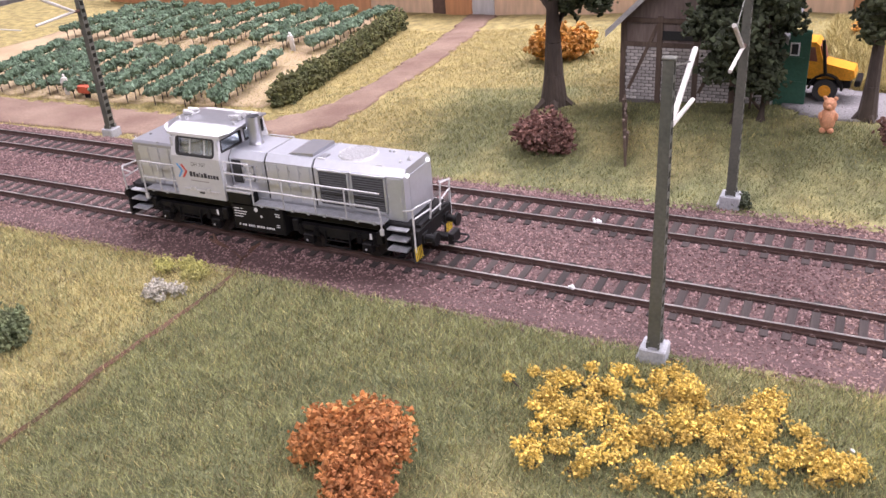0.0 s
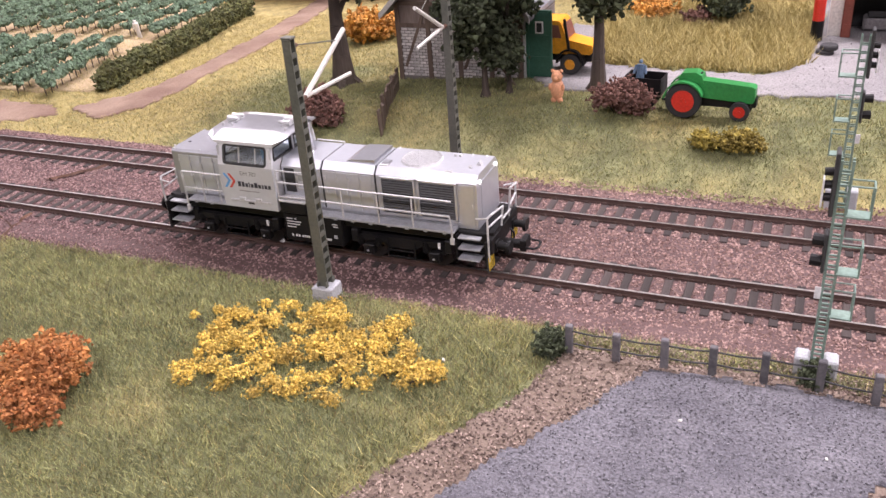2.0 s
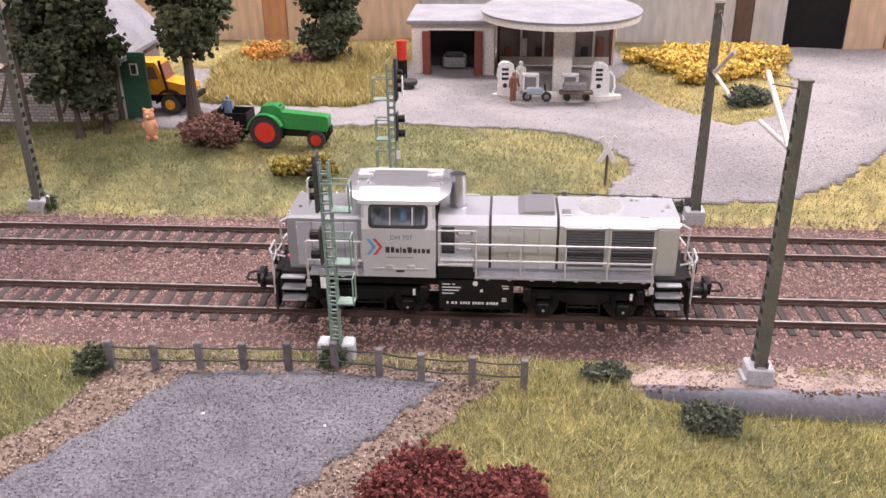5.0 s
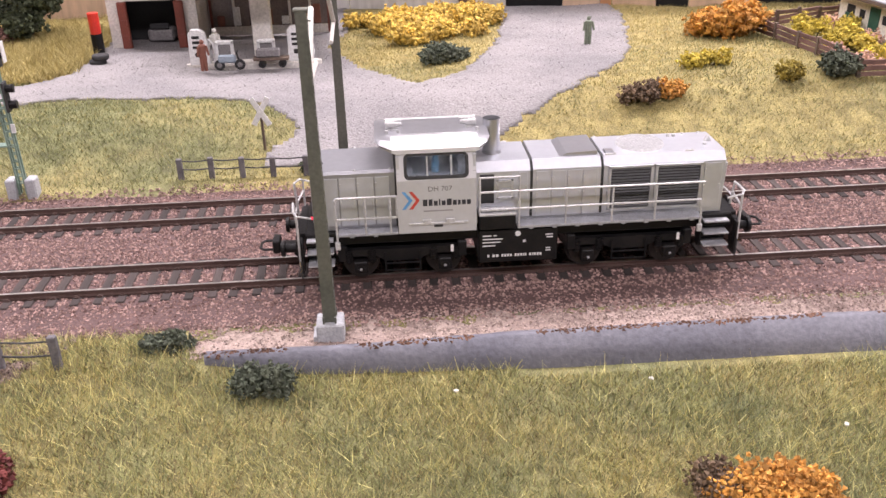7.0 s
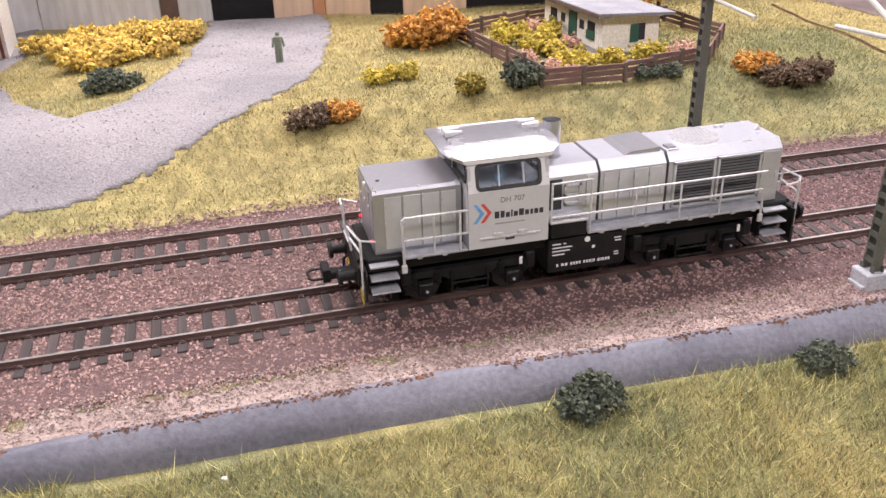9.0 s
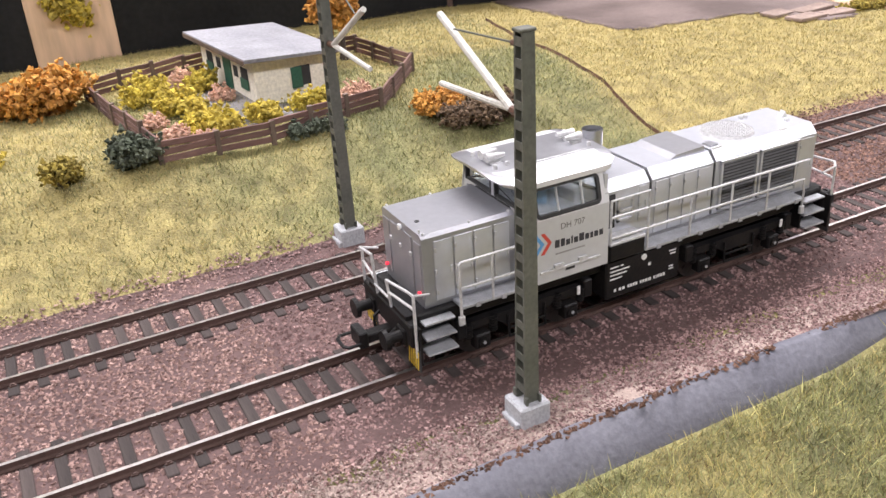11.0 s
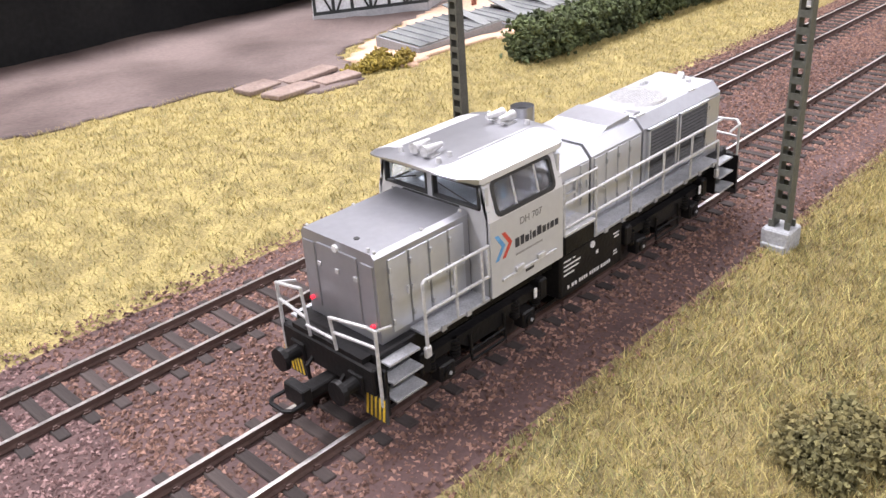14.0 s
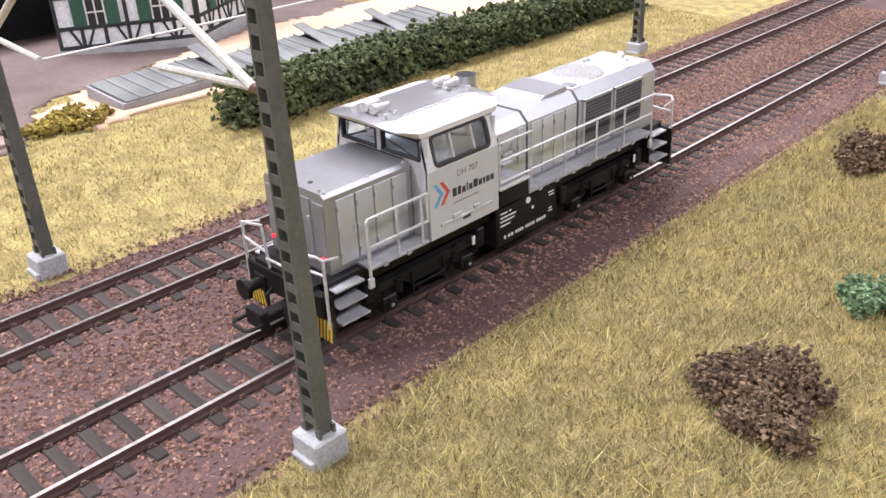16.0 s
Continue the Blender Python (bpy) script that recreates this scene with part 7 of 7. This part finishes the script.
small_house()
for k, (x, y, rx, ry, h, mat, label) in enumerate((
    (612, 185, 10, 12, 13, F_GOLD, "golden garden shrub inside the fence"), (608, 215, 11, 11, 13, F_GOLD, "golden garden shrub inside the fence"),
    (622, 160, 9, 7, 9, F_GOLD, "golden garden shrub inside the fence"), (640, 163, 9, 5, 8, F_GOLD, "golden garden shrub inside the fence"),
    (668, 168, 8, 6, 11, F_GOLD, "golden garden shrub beside the white house"), (634, 222, 7, 6, 10, F_GOLD, "golden garden shrub beside the path"))):
    bush("shrub", label, x, y, lumps(8, rx, ry, h, 4.6, 80 + k), mat, 10, 1.0)
for k, (x, y, r, sx) in enumerate(((604, 151, 4, 1.6), (600, 172, 4, 1.2), (626, 232, 6, 1.2), (690, 170, 5.5, 1.7), (636, 200, 4.5, 1.2), (615, 148, 3.2, 1.8))):
    bush("shrub", "rounded pale pink garden shrub", x, y, [(0, 0, r * 0.6, r), (r * (sx - 1), 0, r * 0.55, r * 0.9), (-r * (sx - 1), 0.5, r * 0.5, r * 0.85)], F_PINK, 16, 0.7, 0.8, shell=0.85)


# ---- half-timbered house, garden frames, slabs ----
HOUSEW = surface("cool_white_render", (0.76, 0.79, 0.83), (0.70, 0.73, 0.77), 0.85, scale=40, fine=700, bump=0.15)


def timber_house():
    z = bumpy_z(1185, 283)
    ob = thing("half_timbered_house", "white half-timbered house with black beams and dark green shutters", "house", 1185, 283, z, 0)
    base = math.degrees(math.atan2(319 - 283, 1119 - 1185))
    for name_turn, length in ((base, 75), (math.degrees(math.atan2(32, 53)), 62)):
        turn = pose(0, 0, 0, 0, 0, name_turn)
        out = -1 if name_turn < 90 else 1

        def piece(name, parent, mat, x0, x1, y0, y1, z0, z1, label=""):
            y0, y1 = sorted((out * y0, out * y1))
            return part(name, box(bm_new(), x0, x1, y0, y1, z0, z1, m=turn), mat, parent, label)

        wall = piece("wall", ob, HOUSEW, 0, length, -1.6, 0, 4, 66)
        piece("plinth", ob, CONCRETE, -1, length + 0.5, -2, 1.2, -5, 6, "grey plinth")
        for zz in (6, 16.5, 33, 37, 55):
            piece("beam", wall, INKWOOD, 0, length, 0, 0.6, zz, zz + 2.0)
        n = int(length / 12)
        for k in range(n + 1):
            x = k * (length - 2) / n
            piece("post", wall, INKWOOD, x, x + 2.0, 0, 0.55, 6, 60)
        for k in range(n):
            x = k * (length - 2) / n + 2
            y0, y1 = sorted((out * 0.0, out * 0.5))
            bm = prism(bm_new(), [(x, 8), (x + 1.5, 8), (x + 5.5, 16.5), (x + 4, 16.5)] if k % 2 else [(x + 8, 8), (x + 9.5, 8), (x + 5.5, 16.5), (x + 4, 16.5)], y0, y1, "y")
            bmesh.ops.transform(bm, matrix=turn, verts=bm.verts)
            part("brace", bm, INKWOOD, wall)
        for k, x in enumerate([14, 48] if length > 70 else [22]):
            for zz in (18.6, 40):
                win = piece("window", wall, DARKIN, x, x + 10, 0.1, 0.65, zz, zz + 13.5)
                for q in (x, x + 4.6, x + 9.3):
                    piece("window_bar", win, WHITE, q, q + 0.8, 0.65, 1.0, zz, zz + 13.5)
                piece("window_bar", win, WHITE, x, x + 10, 0.65, 1.0, zz + 6.4, zz + 7.2)
                for q in (x - 7.2, x + 10.4):
                    piece("shutter", win, GREEND, q, q + 6.8, 0.66, 1.3, zz - 0.6, zz + 14)
    p = [(1185, 283), (1119, 319), (1172, 351), (1238, 315)]
    bm = bm_new()
    prism(bm, [((x - 1178) * 1.1 - 7, (y - 317) * 1.1 + 34) for x, y in p], 66, 72, "z")
    part("eaves", bm, ROOFT, ob)


INKWOOD = surface("black_beam", (0.022, 0.026, 0.028), (0.035, 0.04, 0.04), 0.8, bump=0.2)
timber_house()
figure("small brown toy figure beside the half-timbered house", 1212, 266, FIG_BROWN, bumpy_z(1212, 266) + 1.4, 18)

FRAMEG = surface("zinc_frame", (0.22, 0.225, 0.24), (0.28, 0.285, 0.30), 0.7, scale=60, bump=0.2)
FRAMEP = surface("dusty_pane", (0.13, 0.14, 0.14), (0.21, 0.22, 0.215), 0.35, scale=50, bump=0.1)
for k, x in enumerate((1093, 1168, 1243)):
    z = bumpy_z(x + 36, 215)
    ob = thing("cold_frame", "long low grey cold frame with dusty glass panes", "cold frame", x, 197 + 6 * k * 0.5, z, 3, group="cold frames")
    part("front_board", box(bm_new(), 0, 72, 0, 1.5, -3, 5.5, bevel=0.2), FRAMEG, ob)
    part("back_board", box(bm_new(), 0, 72, 30.5, 32, -3, 8.5, bevel=0.2), FRAMEG, ob)
    for q in (0, 70.5):
        part("end_board", prism(bm_new(), [(1.5, -3), (30.5, -3), (30.5, 8.3), (1.5, 5.4)], q, q + 1.5, "x"), FRAMEG, ob)
    for i in range(9):
        a, b = 1.8 + i * 7.6, 1.8 + i * 7.6 + 7.2
        tilt = 6 if (k, i) in ((0, 7), (1, 2), (1, 6), (2, 3)) else 0
        part("pane", prism(bm_new(), [(0.5, 5.6), (31, 8.6 + tilt), (31, 9.2 + tilt), (0.5, 6.2)], a, b, "x"), FRAMEP, ob)
        part("glazing_bar", prism(bm_new(), [(0.2, 5.8), (31.4, 8.8), (31.4, 9.9), (0.2, 6.9)], b, b + 0.5, "x"), FRAMEG, ob)
SLAB = surface("worn_slab", (0.20, 0.145, 0.12), (0.27, 0.205, 0.175), 0.9, scale=60, fine=800, bump=0.5, rand=0.15)
for k, (x, y, w, d, a) in enumerate(((1008, 196, 26, 13, 6), (1030, 211, 30, 12, 4), (1002, 214, 20, 12, 8), (1036, 196, 22, 11, -3))):
    ob = part("paving_slab", box(bm_new(), -w / 2, w / 2, -d / 2, d / 2, -1.5, 0.8, bevel=0.4), SLAB)
    ob.matrix_basis = pose(x * M, y * M, (bumpy_z(x, y) + 1.3) * M, random.uniform(-2, 2), random.uniform(-2, 2), a)
    tagged(ob, "flat worn pinkish slab at the edge of the yard", "slab", group="paving slabs")

# white scraps lying about
for x, y, z, r in ((935, -7, -2.4, 1.5), (-242, 58, -2.4, 1.7), (479, -93, None, 1.1), (369, -68, None, 1.0), (430, -66, None, 1.0), (851, 70, -2.4, 1.0), (70, -70, None, 0.8), (150, -80, None, 0.7), (190, -85, None, 0.7)):
    z = bumpy_z(x, y) + 1.6 if z is None else z
    bm = ball(bm_new(), (0, 0, 0), r, (1.0, 0.7, 0.5), sub=1)
    for v in bm.verts:
        v.co *= random.uniform(0.7, 1.3)
    ob = part("plaster_crumb", bm, FIG_WHITE)
    ob.matrix_basis = pose(x * M, y * M, z * M, 0, 0, random.uniform(0, 360))
    tagged(ob, "tiny irregular white plaster crumb lying on the layout", "crumb", group="plaster crumbs")

# ---- backdrop panels and the hall round the layout ----
P_BEIGE = surface("beige_panel", (0.66, 0.48, 0.34), (0.60, 0.42, 0.29), 0.7, scale=4, fine=200, bump=0.05, stretch=(1, 1, 0.2))
P_WOOD = surface("orange_wood_panel", (0.48, 0.22, 0.10), (0.56, 0.30, 0.16), 0.6, scale=10, fine=200, bump=0.1, stretch=(1, 1, 0.1))
P_GREY = surface("pale_grey_panel", (0.55, 0.54, 0.54), (0.48, 0.47, 0.47), 0.7, scale=6, fine=200, bump=0.05, stretch=(1, 1, 0.2))
P_BLACK = surface("black_cloth_and_gaps", (0.012, 0.012, 0.013), (0.02, 0.02, 0.02), 0.95, scale=20, fine=300, bump=0.2)
P_BLACK.node_tree.nodes["Principled BSDF"].inputs["Specular IOR Level"].default_value = 0.2
P_BROWN = surface("dark_brown_panel", (0.10, 0.06, 0.05), (0.13, 0.08, 0.06), 0.7, scale=10, fine=200, bump=0.1)
LINE = [(-760, 478), (-330, 470), (0, 425), (330, 415), (425, 372), (520, 346), (577, 316), (700, 334), (822, 358), (1014, 404), (1178, 416), (1640, 432)]
# gaps and openings are solid dark panels, their shade put into the colour
for x0, x1, mat, label in (
    (-760, -400, P_WOOD, "orange-brown wooden panel behind the vineyard"), (-400, -330, P_BEIGE, "pale wooden panel behind the layout"), (-330, -316, P_BROWN, "dark brown board behind the layout"),
    (-316, -286, P_WOOD, "orange-brown wooden panel behind the meadow path"), (-286, -262, P_GREY, "pale grey panel behind the layout"), (-262, -60, P_BEIGE, "beige panel behind the farm"),
    (-60, 40, P_BEIGE, "beige panel behind the farm shed"), (40, 60, P_WOOD, "orange-brown batten behind the slope"), (60, 172, P_BEIGE, "beige panel behind the dry slope"), (172, 330, P_GREY, "pale grey panel behind the station"),
    (330, 412, P_GREY, "pale grey panel behind the yellow flowers"), (412, 424, P_BROWN, "dark panel painted in for the narrow gap between panels"), (424, 446, P_GREY, "pale grey post behind the road"), (446, 486, P_BLACK, "black panel painted in for the dark opening behind the road"),
    (486, 512, P_BEIGE, "beige panel behind the road"), (512, 520, P_WOOD, "orange-brown batten behind the meadow"), (520, 548, P_BEIGE, "beige panel behind the meadow"), (548, 568, P_BLACK, "black panel painted in for the dark gap behind the meadow"), (568, 612, P_BEIGE, "beige panel behind the garden"),
    (612, 840, P_BLACK, "black cloth curtain behind the garden"), (840, 845, P_BROWN, "narrow seam in the black curtain"), (845, 1640, P_BLACK, "black cloth curtain behind the yard")):
    y0, y1 = (float(np.interp(x, [p[0] for p in LINE], [p[1] for p in LINE])) for x in (x0, x1))
    ln, ang = math.hypot(x1 - x0, y1 - y0), math.degrees(math.atan2(y1 - y0, x1 - x0))
    ob = part("backdrop_panel", box(bm_new(), 0.2, ln - 0.2, 0, 8, -40, 130, bevel=0.5), mat)
    ob.matrix_basis = pose(x0 * M, y0 * M, 0, 0, 0, ang)
    tagged(ob, label, "panel", kind="structure")

HALLW = surface("hall_wall", (0.38, 0.36, 0.34), (0.33, 0.31, 0.29), 0.9, scale=2, fine=60, bump=0.05)
HALLC = surface("hall_ceiling", (0.75, 0.75, 0.74), (0.70, 0.70, 0.69), 0.9, scale=2, fine=60, bump=0.05)
HALLF = surface("hall_floor", (0.22, 0.20, 0.18), (0.17, 0.155, 0.14), 0.6, scale=3, fine=80, bump=0.05)
tagged(boxed("floor", None, HALLF, -3500, 5000, -3500, 3500, -1100, -1000), "dark hall floor", "floor", kind="structure")
tagged(boxed("ceiling", None, HALLC, -3500, 5000, -3500, 3500, 1600, 1700), "white hall ceiling", "ceiling", kind="structure")
for name, a in (("wall_south", (-3500, 5000, -3600, -3500, -1000, 1600)), ("wall_north", (-3500, 5000, 3500, 3600, -1000, 1600)), ("wall_west", (-3600, -3500, -3500, 3500, -1000, 1600)), ("wall_east", (5000, 5100, -3500, 3500, -1000, 1600))):
    tagged(boxed(name, None, HALLW, *a), "pale hall wall", "wall", kind="structure")
tagged(boxed("layout_table", None, P_BROWN, -898, 1796, -438, 485, -990, -60), "dark wooden table frame under the model landscape", "table")
TUBE = surface("light_panel", (0.9, 0.9, 0.9), (0.9, 0.9, 0.9), 0.5, bump=0, emit=(1, 0.98, 0.95), glow=2.0)
for lx, ly in LAMPS:
    ob = thing("ceiling_light", "flat white ceiling light panel, lit", "ceiling light", lx / M, ly / M, LAMP_Z / M, group="ceiling lights")
    part("frame", box(bm_new(), -620, 620, -170, 170, 2, 50, bevel=4), HALLC, ob)
    part("diffuser", box(bm_new(), -600, 600, -150, 150, -8, 1.5), TUBE, ob)


# bricks of the shed's front wall, proud of the mortar
PALEBRICK = surface("pale_worn_brick", (0.56, 0.53, 0.51), (0.42, 0.39, 0.375), 0.9, scale=80, fine=900, bump=0.4, rand=0.25)
brick_mesh = mesh_of(box(bm_new(), -2.0, 2.0, -0.45, 0.0, -0.78, 0.78, bevel=0.12), "brick", PALEBRICK)
brick_rng = random.Random(77)
for row in range(16):
    for k in range(19):
        bx = -38.5 + 4.45 * (k - (0.5 if row % 2 else 0))
        if abs(bx) > 38.9:
            continue
        br = new("brick", brick_mesh)
        br.parent = brick_wall
        br.matrix_basis = pose(bx * M, brick_rng.uniform(-0.08, 0.08) * M, (1.0 + 1.92 * row) * M, 0, 0, brick_rng.uniform(-1, 1))


def motions():
    walk(loco, [(t, pose(s, 0, 0)) for t, s in RUN])
    times = [k / 15 for k in range(241)]
    gone = np.interp(times, [t for t, _ in RUN], [s for _, s in RUN])
    for w, x in wheelsets:
        walk(w, [(t, pose(x * M, 0, 5.7 * M, 0, math.degrees((d - gone[0]) / (5.7 * M)), 0)) for t, d in zip(times, gone)])


motions()
